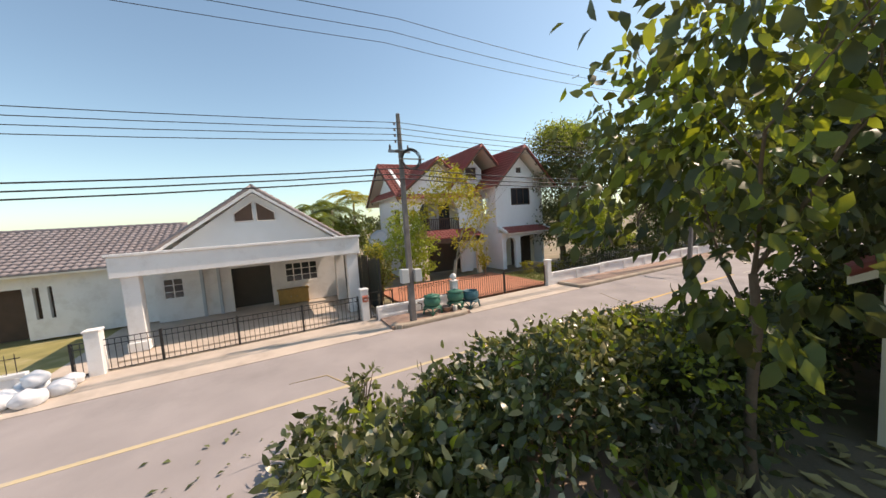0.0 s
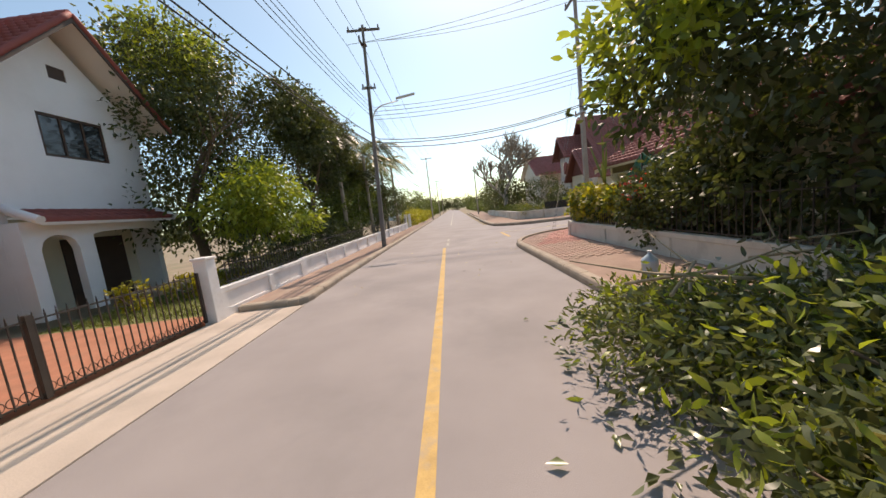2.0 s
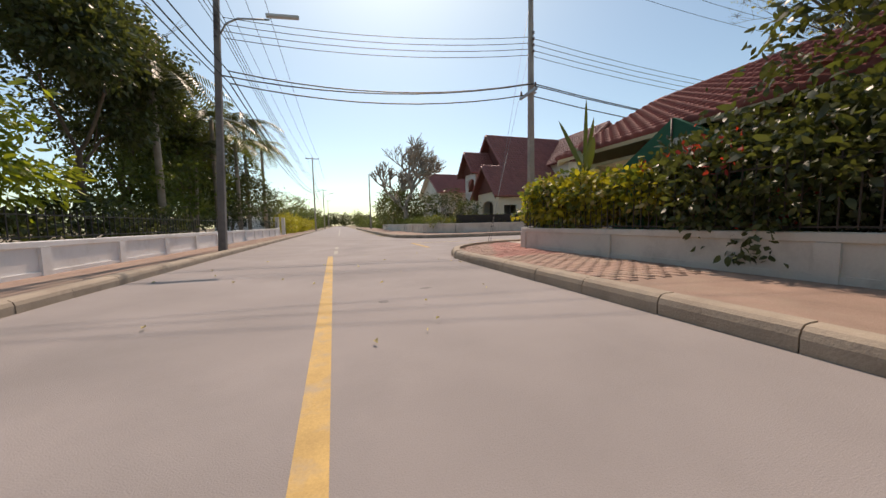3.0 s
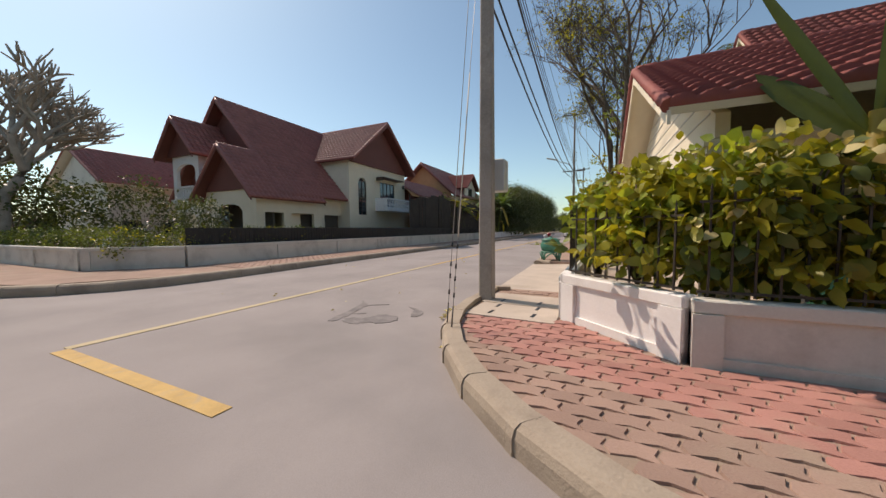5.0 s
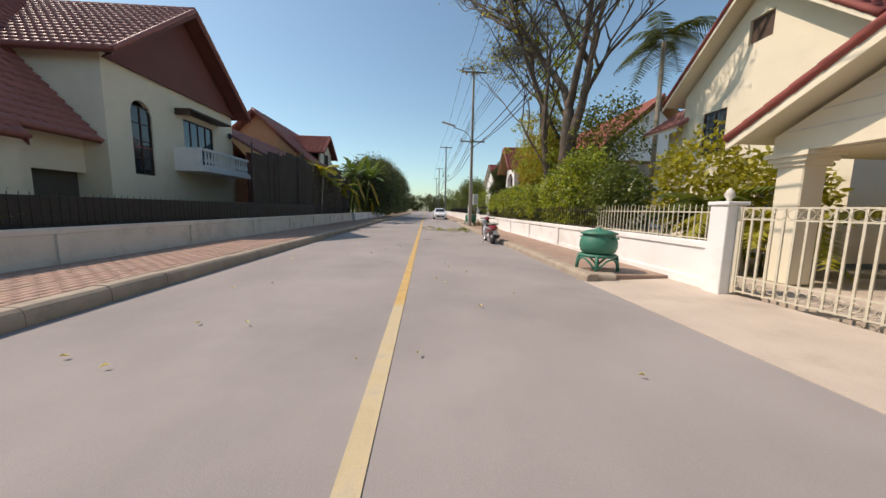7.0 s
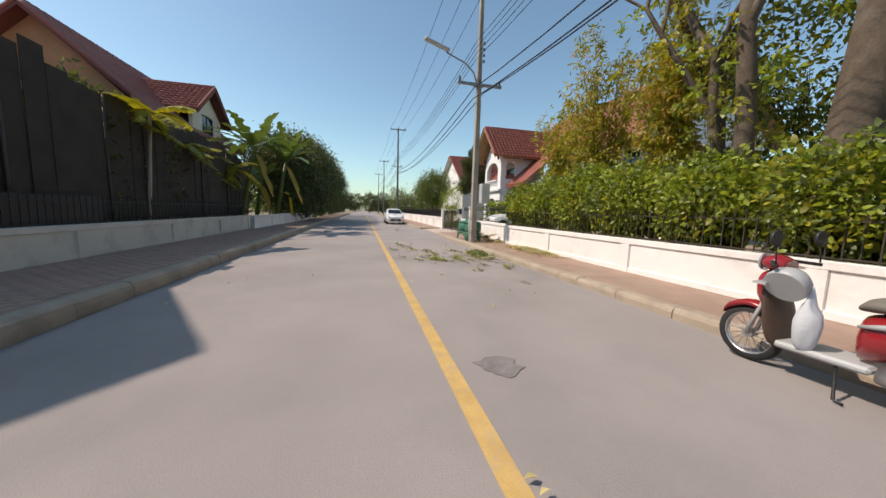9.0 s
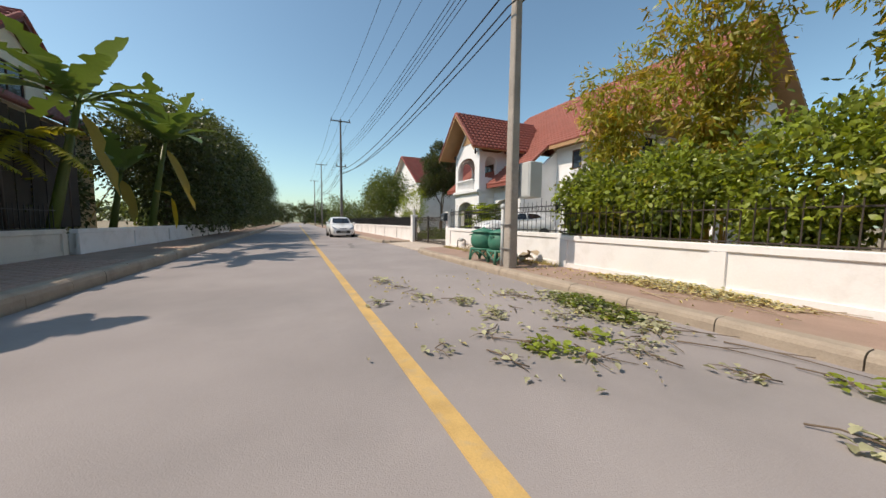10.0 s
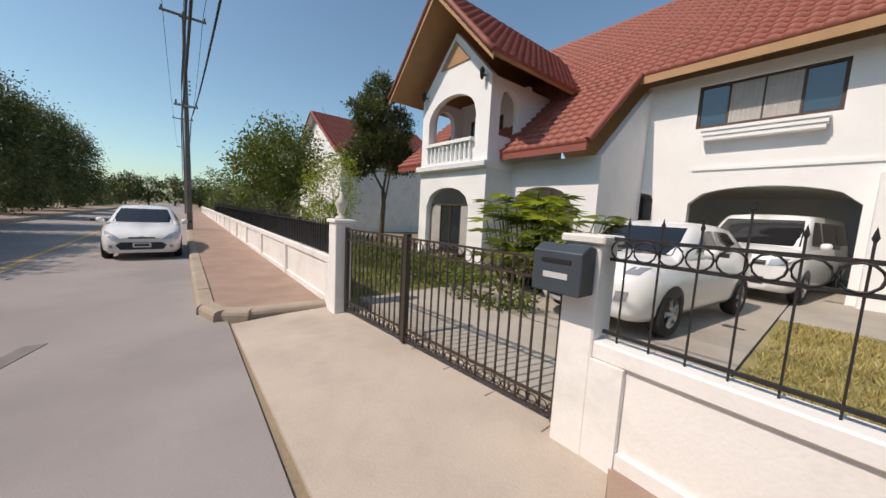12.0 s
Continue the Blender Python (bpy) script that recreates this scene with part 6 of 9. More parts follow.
# shrubs along the garden wall behind the branch piles
bush(8.6, -19.6, "dense dark shrubs growing over the garden wall", [(0, 1.6, 1.1, 1.0, 1.5, 1.0), (0.2, 0, 1.2, 1.1, 1.4, 1.1), (0.1, -1.5, 1.0, 0.9, 1.2, 0.9), (-0.5, 0.5, 0.7, 0.8, 2.0, 0.7), (0.4, 3.4, 1.3, 0.9, 1.4, 1.2)], 6500, 0.17, M_LEAFD, 141, wide=0.5, clump=9, extra=[(900, 0.18, M_LEAFL)])
# corner creeper
bush(10.6, -4.55, "yellow-green large-leaved creeper spilling over the corner fence", [(0.2, 0, 1.45, 1.3, 0.45, 0.5), (-0.9, -0.35, 1.55, 0.75, 0.6, 0.5), (1.1, 0.1, 1.2, 0.5, 0.4, 0.45), (-1.5, -1.0, 1.6, 0.5, 0.7, 0.55)], 2400, 0.15, M_LEAFY, 12, wide=0.6, droop=0.7, clump=12, extra=[(2400, 0.15, M_LEAFL), (400, 0.14, M_LEAF), (100, 0.13, M_DRYLEAF)])
bush(8.9, -7.3, "yellow-green creeper covering the corner railing", [(0, -1.6, 1.5, 0.45, 0.9, 0.5), (0, 0, 1.55, 0.45, 1.0, 0.55), (0.1, 1.4, 1.6, 0.5, 0.8, 0.55), (0.0, 0.4, 1.1, 0.35, 2.4, 0.35)], 3000, 0.16, M_LEAFY, 13, wide=0.6, droop=0.6, clump=9, extra=[(1500, 0.16, M_LEAF), (300, 0.14, M_DRYLEAF)])
t = thing("banana_plant", 9.45, -6.74, 0.0, "young banana plant with upright furled leaves", "banana plant")
part("trunk", tube(B(), [(0, 0, 0), (0.02, 0, 1.4), (0, 0, 2.4)], [0.12, 0.1, 0.06], 9), M_LEAFO, t)
for d, L, w in (((-0.1, 1.35, 2.3), 1.9, 0.07), ((-0.05, -0.12, 2.6), 1.9, 0.06), ((0.0, -0.45, 1.9), 1.4, 0.065), ((0.4, 0.9, 1.0), 1.2, 0.14), ((-0.5, -0.9, 0.8), 1.2, 0.14)):
    bm = B()
    big_leaf(bm, (0, 0, 2.15), d, (0.9, 0.2, 0.1), L, w, 0.0, 8)
    part("leaf", bm, M_LEAF, t)
# side street, right
bush(20.6, -4.75, "round clipped dark green shrub on a short trunk", [(0, 0, 1.85, 0.75, 0.7, 0.85)], 4500, 0.11, M_LEAF, 20, clump=12)
for i, (x, zc, rz_) in enumerate(((22.8, 2.2, 1.2), (24.3, 2.1, 1.1), (26.4, 1.7, 0.8), (28.3, 1.75, 0.78), (30.2, 1.8, 0.85), (32.0, 1.85, 0.9), (34.0, 1.75, 0.8), (35.5, 1.7, 0.75))):
    bush(x, -4.88, "rounded bright green hedge shrub behind the white wall", [(0, 0, zc, 1.05, 0.8, rz_), (0.2, 0.0, 1.15, 0.7, 0.45, 0.4)], 5800, 0.115, M_LEAFL, 30 + i, clump=11, wide=0.5, extra=[(2200, 0.115, M_LEAF), (600, 0.12, M_LEAFY)])
bush(24.8, -4.9, "low broad-leaved plants on the wall top", [(0, 0.1, 1.0, 2.2, 0.4, 0.25)], 700, 0.2, M_LEAFL, 44, wide=0.7)
for i, (x, y, h, r, fi, lx, ly) in enumerate(((28.35, -5.7, 17, 0.21, 0.40, 0.05, -0.03), (28.7, -5.75, 15, 0.14, 0.34, 0.16, -0.02), (27.25, -5.85, 17, 0.40, 0.36, 0.0, -0.07), (30.6, -7.8, 16, 0.26, 0.36, 0.05, 0.05))):
    tt, ends = tree(x, y, "tall old tree with bare grey limbs and sparse leaves", h, r, None, 0, 0, M_LEAFY, M_BARKDK, 50 + i, depth=5, spread=0.62, first=fi, up=0.3, kids=3, shrink=0.84, reach=1.05, lean=(lx, ly))
    rg = np.random.default_rng(60 + i)
    pts = np.array([e[0] for e in ends])
    pick = pts[rg.uniform(size=len(pts)) < 0.55]
    c = np.repeat(pick, 9, 0) + rg.normal(size=(len(pick) * 9, 3)) * 0.3
    v, f = leaf_mesh(rg, c, 0.16, 0.5, 0.42)
    mesh_np("leaves", v, f, M_LEAFY, tt)
    foliage("leaves", [(lx * q + rg.normal() * 0.7, ly * q + rg.normal() * 0.6, q, 0.5, 0.5, 0.4) for q in np.linspace(2.6, 10.5, 18)], 1000, 0.15, M_LEAFY if i % 2 else M_LEAFL, tt, 640 + i, 0.5, 0.4, 10)
    c = np.repeat(pts, 9, 0)
    d = unit(rg, len(c)) * 0.7
    d[:, 2] = np.abs(d[:, 2]) * 0.3
    tv = np.stack([c, c + [0.022, 0, 0], c + d, c + [0, 0.022, 0.0]], 1).reshape(-1, 3)
    k4 = np.arange(len(c))[:, None] * 4
    mesh_np("twig", tv, np.concatenate([k4 + [0, 1, 2], k4 + [1, 3, 2], k4 + [3, 0, 2]]), M_BARKDK, tt)["kind"] = "stuff"
for i, (x, y) in enumerate(((31.3, -7.1), (34.5, -7.4), (37.2, -7.5))):
    t = thing("bamboo_clump", x, y, 0, "clump of bamboo with golden yellow foliage", "bamboo")
    rg = np.random.default_rng(70 + i)
    cl = []
    for j in range(14):
        a, s = rg.uniform(0, 6.28), rg.uniform(0.3, 1.5 if i < 2 else 1.0)
        h = rg.uniform(5.0, 8.0) if i < 2 else rg.uniform(4.6, 6.6)
        p = [(0.25 * math.cos(a), 0.25 * math.sin(a), 0), (s * 0.4 * math.cos(a), s * 0.4 * math.sin(a), h * 0.6), (s * math.cos(a), s * math.sin(a), h)]
        part("culm", tube(B(), p, [0.03, 0.022, 0.006], 6), M_LEAFO, t)
        for k in range(5):
            q = 0.3 + 0.7 * k / 4
            cl.append((s * q * math.cos(a), s * q * math.sin(a), h * (0.25 + 0.72 * q), 0.6, 0.6, 0.55))
    foliage("leaves", cl, 2600, 0.2, M_LEAFO, t, 71 + i, 0.6, 0.24, 12)
    foliage("leaves", cl, 1100, 0.2, M_LEAFL, t, 79 + i, 0.6, 0.24, 12)
    foliage("leaves", cl, 3600, 0.2, M_LEAFY, t, 75 + i, 0.6, 0.26, 12)
tree(29.5, -9.6, "dense garden tree with olive leaves behind the bare limbs", 7, 0.16, [(0, 0, 5.6, 2.2, 1.6, 1.8), (1.8, 0.2, 4.4, 1.8, 1.4, 1.6), (-1.4, 0.2, 3.8, 1.6, 1.2, 1.4), (0.4, 0, 2.6, 2.6, 1.2, 1.2)], 3600, 0.19, M_LEAF, M_BARKDK, 66, extra=[([(0, 0.4, 5.6, 2.4, 1.4, 2.0), (0.4, 0.3, 3.2, 2.4, 1.2, 1.4)], 2400, 0.19, M_LEAFY)])
palm(18.3, -6.6, "areca palm clump inside the gate", 1.2, 7, 1.6, M_LEAFY, 80, 0.04, 0.45, stems=3)
palm(20.0, -6.8, "areca palm clump inside the gate", 1.4, 7, 1.8, M_LEAF, 81, 0.04, 0.45, stems=3)
palm(14.2, -9.6, "areca palm beside the carport", 0.9, 6, 1.4, M_LEAF, 82, 0.04, 0.4, stems=2)
bush(19.5, -8.2, "dense garden shrubs beside the house", [(0, 0, 1.6, 1.2, 1.0, 1.4), (1.8, 0.4, 2.2, 1.4, 1.0, 1.6)], 5000, 0.18, M_LEAFY, 83)
palm(21.5, -17, "tall feather palm behind the roofs", 12.0, 16, 3.2, M_LEAFD, 84, 0.16, 0.8)
# side street, left
bush(14, 8.35, "clipped dark hedge with a bright flat top", [(x - 14, 0 if x > 10.6 else 0.6, 0.95, 0.8, 0.45, 0.55) for x in (10.4, 11.6, 12.8, 14.0, 15.2, 16.4, 17.6)], 9000, 0.08, M_LEAF, 90, clump=10, extra=[(1500, 0.08, M_LEAFY)])
bush(10.2, 12, "clipped dark hedge behind the low wall", [(0, i * 1.3, 0.95, 0.5, 0.9, 0.55) for i in range(-1, 10)], 9000, 0.09, M_LEAF, 91, clump=10)
bush(13.6, 11.2, "shrub with pale blossoms before the house", [(0, 0, 1.9, 1.0, 1.0, 0.9), (0.3, 0.6, 1.0, 0.9, 0.9, 0.8)], 2500, 0.13, M_LEAFD, 92, extra=[(350, 0.1, M_WALLC)])
tree(10.2, 20.5, "leafless tree with fine spreading twigs", 13, 0.3, None, 0, 0, M_LEAF, M_BARKP, 93, depth=6, spread=0.62, first=0.25, up=0.16, shrink=1.12, reach=1.12)
bush(11.0, 22, "dense green garden trees behind the hedge", [(0, 0, 2.6, 2.0, 2.2, 2.4), (2.4, 1, 2.2, 1.8, 2, 2.0), (-0.6, 5, 3.0, 2.2, 3, 2.6), (4.5, -1, 2.4, 1.8, 1.8, 2.2), (0, 12, 2.6, 2.2, 3, 2.4)], 15000, 0.2, M_LEAFD, 94, name="garden_trees", category="tree")
t = thing("shade_screen", 26.2, 7.95, 0.2, "tall black shade-net screen above the wall", "screen", -0.7)
for i in range(8):
    part("post", tube(B(), [(i * 2.5, 0, 0), (i * 2.5, 0, 3.8)], 0.03, 6), M_BROWNIRON, t)
bm = B()
for i in range(36):
    z1 = (3.4 + 0.07 * i if i < 12 else 3.85) - 0.08 * math.sin(i * 1.5) - (0.07 * (i - 28) if i > 28 else 0)
    box(bm, i * 0.5, (i + 1) * 0.5, 0.02 + 0.03 * math.sin(i * 0.9), 0.035 + 0.03 * math.sin(i * 0.9), 0.7, z1)
part("net", bm, mat("black_shade_net", (0.04, 0.033, 0.026), 0.9, 0.3, 2, 80, 0.2), t)
bush(39.0, 8.7, "dark hedge of palms and creepers above the wall", [(-4.8, 0, 2.4, 1.6, 0.8, 2.0), (-2.4, 0, 2.4, 1.6, 0.8, 2.0), (0.2, 0, 2.4, 1.7, 0.8, 2.0), (3.0, 0, 2.3, 1.6, 0.8, 1.9), (5.6, 0, 2.0, 1.6, 0.8, 1.6)], 17000, 0.18, M_LEAFD, 95, extra=[(500, 0.2, M_LEAFY)])
for i, (x, h) in enumerate(((35.5, 3.4), (37.5, 3.3), (40.0, 3.0), (42.0, 2.8))):
    palm(x, 8.2, "yellow-green areca palm above the hedge", h + 0.3, 9, 1.4, M_LEAFY, 96 + i, 0.05, 0.4, stems=2)
banana(47.9, 7.3, "banana plant with broad torn leaves over the wall", 4.3, 22, 3.0, 100, 1, (-0.5, -0.9))
banana(42.3, 7.7, "banana plant with broad torn leaves over the wall", 4.3, 16, 2.7, 101, 1, (0.2, -0.8))
banana(47.6, 8.4, "banana plant with broad torn leaves over the wall", 3.0, 9, 2.2, 102, 2, (0.2, -0.4))
t = thing("hanging_leaf", 46.7, 6.15, 0.7, "withered yellow banana leaf drooping over the wall", "banana leaf")
bm = B()
big_leaf(bm, (0.4, 0.5, 1.55), (-0.35, -0.45, 0.1), (0.2, 0.2, 1), 0.7, 0.2, 0.4, 6)
big_leaf(bm, (0.0, -0.05, 1.3), (-0.05, -0.1, -1), (0.6, -0.7, 0.1), 1.25, 0.17, 0.0, 7)
part("leaf", bm, mat("withered_yellow_leaf", (0.5, 0.36, 0.03), 0.6, 0.2, 3, 40, 0.1, translucent=0.3), t)
for i, (x, y, s) in enumerate(((52.0, 7.9, 1.22), (54.8, 7.6, 1.33), (58, 7.3, 1.42), (61.8, 7.2, 1.48), (68, 7.2, 1.52), (77, 7.2, 1.58), (86, 7.0, 1.6), (95, 6.9, 1.6))):
    tree(x, y, "dense dark roadside tree over the low wall", 6, 0.15, [(0, 0, 3.6 * s, 2.7, 2.9, 2.2 * s), (0.3, -0.8, 2.5, 2.6, 2.2, 1.9), (-0.4, -0.4, 4.2 * s, 2.0, 2.2, 1.4 * s)], 19000, 0.2, M_LEAFD, seed=40 + i)
palm(30.5, -12.8, "tall feather palm behind the cream house", 11.0, 20, 2.8, M_LEAFD, 221, 0.14, 0.75, droop=1.3)
# balcony house garden
t = thing("fan_palm_clump", 46.3, -8.6, 0.05, "clump of lady palms with fan leaves on the lawn", "palm")
rg = np.random.default_rng(110)
for i in range(110):
    a, r_, h = rg.uniform(0, 6.28), rg.uniform(0, 1.4), rg.uniform(0.5, 2.2)
    px, py = r_ * math.cos(a) * 1.1, r_ * math.sin(a) * 0.8
    bm = tube(B(), [(px * 0.6, py * 0.6, 0), (px, py, h)], 0.014, 5)
    for s in range(9):
        q = -1.5 + 3.0 * s / 8
        dirn = Vector((math.cos(a) * math.cos(q) - math.sin(a) * math.sin(q), math.sin(a) * math.cos(q) + math.cos(a) * math.sin(q), 0.25 - 0.3 * rg.uniform()))
        e = Vector((px, py, h)) + dirn * 0.52
        w = dirn.cross(Vector((0, 0, 1))).normalized() * 0.05
        m_ = Vector((px, py, h)) + dirn * 0.26
        v = [bm.verts.new(k) for k in (Vector((px, py, h)), m_ + w, e - Vector((0, 0, 0.08)), m_ - w)]
        bm.faces.new(v)
    part("fan_leaf", bm, M_LEAF if i % 3 else M_LEAFL, t)
bush(48.2, -7.2, "low clipped border shrubs along the lawn", [(0, 0, 0.4, 1.6, 0.5, 0.4), (-2, 0.6, 0.35, 1.2, 0.4, 0.35), (2.4, 0.3, 0.4, 1.4, 0.5, 0.4)], 4200, 0.09, M_LEAF, 111)
tree(57.2, -10.6, "irregular dark juniper tree with twisted crown", 7, 0.16, [(0, 0.3, 7.4, 0.7, 0.7, 0.9), (-0.3, 1.0, 6.2, 1.0, 0.9, 0.9), (0.4, -0.8, 6.0, 1.0, 1.0, 1.0), (-0.2, 0.4, 4.9, 1.3, 1.4, 0.9), (0.3, -1.1, 4.4, 1.1, 1.0, 0.8), (0, 1.3, 4.0, 0.9, 0.9, 0.7)], 24000, 0.15, M_LEAFD, seed=112, clump=14, droop=-0.4, wide=0.38)
tree(60.5, -6.6, "round green garden tree behind the dark fence", 5, 0.15, [(0, 0, 4.2, 2.1, 1.9, 1.8), (-1.0, 1.2, 3.2, 1.7, 1.5, 1.5), (1.6, -0.6, 3.8, 2.0, 1.8, 1.8)], 13000, 0.17, M_LEAF, seed=113)
bush(55.6, -7.4, "airy light green bamboo shrub behind the fence", [(0, 0, 2.5, 1.2, 1.1, 1.5), (0.3, 0.2, 1.2, 1.2, 1.0, 0.9)], 5200, 0.14, M_LEAFL, 114, wide=0.25)
bush(39.3, -6.2, "weedy low plants on the lawn behind the railing", [(0, 0, 0.3, 1.6, 1.0, 0.35), (-2, 0.2, 0.35, 1.4, 1.0, 0.4)], 2600, 0.13, M_LEAF, 115)
# behind the start of the flight: trees that close the view
for i, (x, y) in enumerate(((16, -30), (14, -36), (18, -24), (12, -42))):
    tree(x, y, "leafy garden tree on open ground", 6, 0.15, [(0, 0, 4.0, 2.6, 2.6, 2.4)], 3500, 0.24, M_LEAFD, seed=120 + i)
# street ends and distance
rg = random.Random(5)
for i in range(44):
    if i % 2:
        side = rg.choice((-1, 1))
        y = 48 + 4.2 * i
        x = skew(3, y) + side * rg.uniform(7.5, 13)
    else:
        x = 72 + 3.6 * i
        side = rg.choice((-1, 1))
        y = 0.6 + side * rg.uniform(9, 14)
    s = rg.uniform(0.8, 1.3)
    tree(x, y, "distant leafy street tree", 6 * s, 0.15, [(0, 0, 3.8 * s, 2.8 * s, 2.8 * s, 2.4 * s), (1, 1, 2.2, 2.8, 2.8, 1.9)], 2600, 0.34, M_LEAFD if i % 3 else M_LEAF, seed=130 + i, depth=2)
wd = thing("far_woods", 60, 60, 0, "distant belt of trees on the horizon", "woods", kind="stuff")
cl = []
for i in range(420):
    a = rg.uniform(-0.5, 2 * math.pi - 0.5)
    r_ = rg.uniform(190, 240)
    cl.append((r_ * math.cos(a) - 20, r_ * math.sin(a) - 20, rg.uniform(2, 6), rg.uniform(5, 10), rg.uniform(5, 10), rg.uniform(3, 6)))
foliage("woods_leaves", cl, 60000, 1.5, M_LEAFD, wd, 200, 0.2, 0.7, 20)["kind"] = "stuff"
# low hedges and undergrowth along the far stretches
for nm, pts in (("side", [(64 + 4.5 * i, (9.2, -8.4)[i % 2] + rg.uniform(-0.8, 0.8)) for i in range(22)]), ("first", [(skew(3, 46 + 4.5 * i) + (-7.5, 8.2)[i % 2] + rg.uniform(-0.8, 0.8), 46 + 4.5 * i) for i in range(22)])):
    wd = thing("far_undergrowth", pts[0][0], pts[0][1], 0, "low dense undergrowth along the far street", "undergrowth", kind="stuff")
    foliage("undergrowth_leaves", [(p[0] - pts[0][0], p[1] - pts[0][1], 1.1, 3.2 if nm == "side" else 1.2, 1.2 if nm == "side" else 3.2, rg.uniform(1.0, 1.9)) for p in pts], 16000, 0.32, M_LEAFD if nm == "side" else M_LEAF, wd, 230, 0.2, 0.6, 16)["kind"] = "stuff"
# road closed at the far end of the side street by trees across
for i, (x, y) in enumerate(((150, -2), (152, 3), (149, 7), (151, -7), (1.8, 175), (6, 177), (9, 176))):
    tree(x, y, "distant tree closing the street", 6, 0.2, [(0, 0, 4, 3.4, 3.4, 3.4)], 2000, 0.5, M_LEAFD, seed=210 + i, depth=2)


# ---- ironwork ----
def many(name, bm, material, parent, poses):
    """One mesh, many parts."""
    first = None
    for m in poses:
        if first is None:
            first = part(name, bm, material, parent, m=m)
        else:
            ob = new(name, first.data)
            ob.parent = parent
            ob.matrix_basis = m
    return first


def railing(name, p0, p1, z0, h, material, label, category, every=0.14, rails=(0.06, 0.94), rings=None, tall=0, frame=False, group="", bar=0.008, posts=(), kind="", spear=True):
    """Iron bars between rails. rings: (height share, radius); tall: every nth bar rises above the rest."""
    p0, p1 = Vector((*p0, 0)), Vector((*p1, 0))
    d = p1 - p0
    L = d.length
    g = thing(name, p0.x, p0.y, z0, label, category, math.degrees(math.atan2(d.y, d.x)), group, kind)
    for r in rails:
        part("rail", box(B(), 0, L, -0.012, 0.012, r * h - 0.011, r * h + 0.011), material, g)
    if frame:
        for c in (0.025, L - 0.025):
            part("stile", box(B(), c - 0.03, c + 0.03, -0.026, 0.026, 0, h), material, g)
    for c in posts:
        part("post", box(B(), c - 0.035, c + 0.035, -0.035, 0.035, 0, h * 1.02), material, g)
    n = int(L / every)
    xs = [(i + 0.5) * L / n for i in range(n)]
    top = h * (1.0 if spear else rails[-1])
    def one(t):
        bm = box(B(), -bar, bar, -bar, bar, 0.02, t)
        if spear:
            v = [bm.verts.new(q) for q in ((-0.012, 0, t + 0.02), (0.012, 0, t + 0.02), (0, 0, t + 0.07), (0, -0.008, t + 0.02), (0, 0.008, t + 0.02), (0, 0, t - 0.01))]
            for a, b in ((0, 3), (3, 1), (1, 4), (4, 0)):
                bm.faces.new((v[a], v[b], v[2]))
                bm.faces.new((v[b], v[a], v[5]))
        return bm
    low = [Matrix.Translation((x, 0, 0)) for i, x in enumerate(xs) if not tall or i % tall]
    high = [Matrix.Translation((x, 0, 0)) for i, x in enumerate(xs) if tall and i % tall == 0]
    many("bar", one(top if not tall else top * 0.93), material, g, low)
    if high:
        many("bar", one(top * 1.06), material, g, high)
    if rings:
        for share, r in rings:
            k = int(L / (2 * r))
            many("ring", ring(B(), 0, 0, r * 0.94, 0.006, 0, 12), material, g, [Matrix.Translation(((i + 0.5) * L / k, 0.012, share * h)) for i in range(k)])
    return g


# gates and fences of the first street
railing("driveway_gate", (-2.25, -18.55), (-2.25, -12.75), 0.06, 1.12, M_BROWNIRON, "closed brown iron driveway gate with rows of rings", "gate", 0.13, (0.05, 0.95), [(0.12, 0.065)], frame=True, posts=(2.9,))
railing("fence", (-2.2, -21.6), (-2.2, -18.95), 0.55, 0.75, M_BROWNIRON, "brown iron railing with rings on the low wall", "fence", 0.13, (0.08, 0.9), [(0.75, 0.065)])
railing("sliding_gate", (-2.62, -32.1), (-2.62, -23.25), 0.05, 1.05, M_BLACK, "long closed black iron sliding gate with thin bars", "gate", 0.16, (0.03, 0.8, 0.97), None, frame=True, posts=(2.2, 4.4, 6.6), spear=False)
g = railing("pedestrian_gate", (-2.6, -22.8), (-2.45, -21.75), 0.06, 1.15, M_BROWNIRON, "closed brown iron pedestrian gate with cross bars", "gate", 0.26, (0.03, 0.35, 0.66, 0.97), None, frame=True, spear=False)
railing("fence", (-2.6, -45), (-2.6, -33.1), 0.45, 0.6, M_BROWNIRON, "low brown iron railing on the boundary wall", "fence", 0.2, (0.1, 0.85), None)
# corner house fences, gate with arched top rail of rings
railing("fence", (8.62, -20), (8.62, -5.25), 0.72, 0.95, M_BROWNIRON, "dark iron railing overgrown by creeper", "fence", 0.16, (0.06, 0.9), None)
railing("fence", (8.65, -5.15), (9.65, -4.15), 0.74, 0.8, M_BROWNIRON, "dark iron railing overgrown by creeper", "fence", 0.15, (0.06, 0.9), None)
railing("fence", (9.75, -4.12), (12.1, -4.2), 0.74, 0.8, M_BROWNIRON, "dark iron railing overgrown by creeper", "fence", 0.15, (0.06, 0.9), None)
railing("driveway_gate", (13.05, -4.7), (16.38, -4.2), 0.1, 1.36, M_GATEC, "cream-painted iron driveway gate standing slightly ajar", "gate", 0.125, (0.03, 0.2, 0.86, 0.985), [(0.92, 0.075), (0.115, 0.06)], frame=True, bar=0.013, spear=False)
railing("fence", (16.9, -4.22), (20.6, -4.22), 0.86, 0.6, M_GATEC, "cream iron railing on the low white wall", "fence", 0.13, (0.08, 0.85), None)
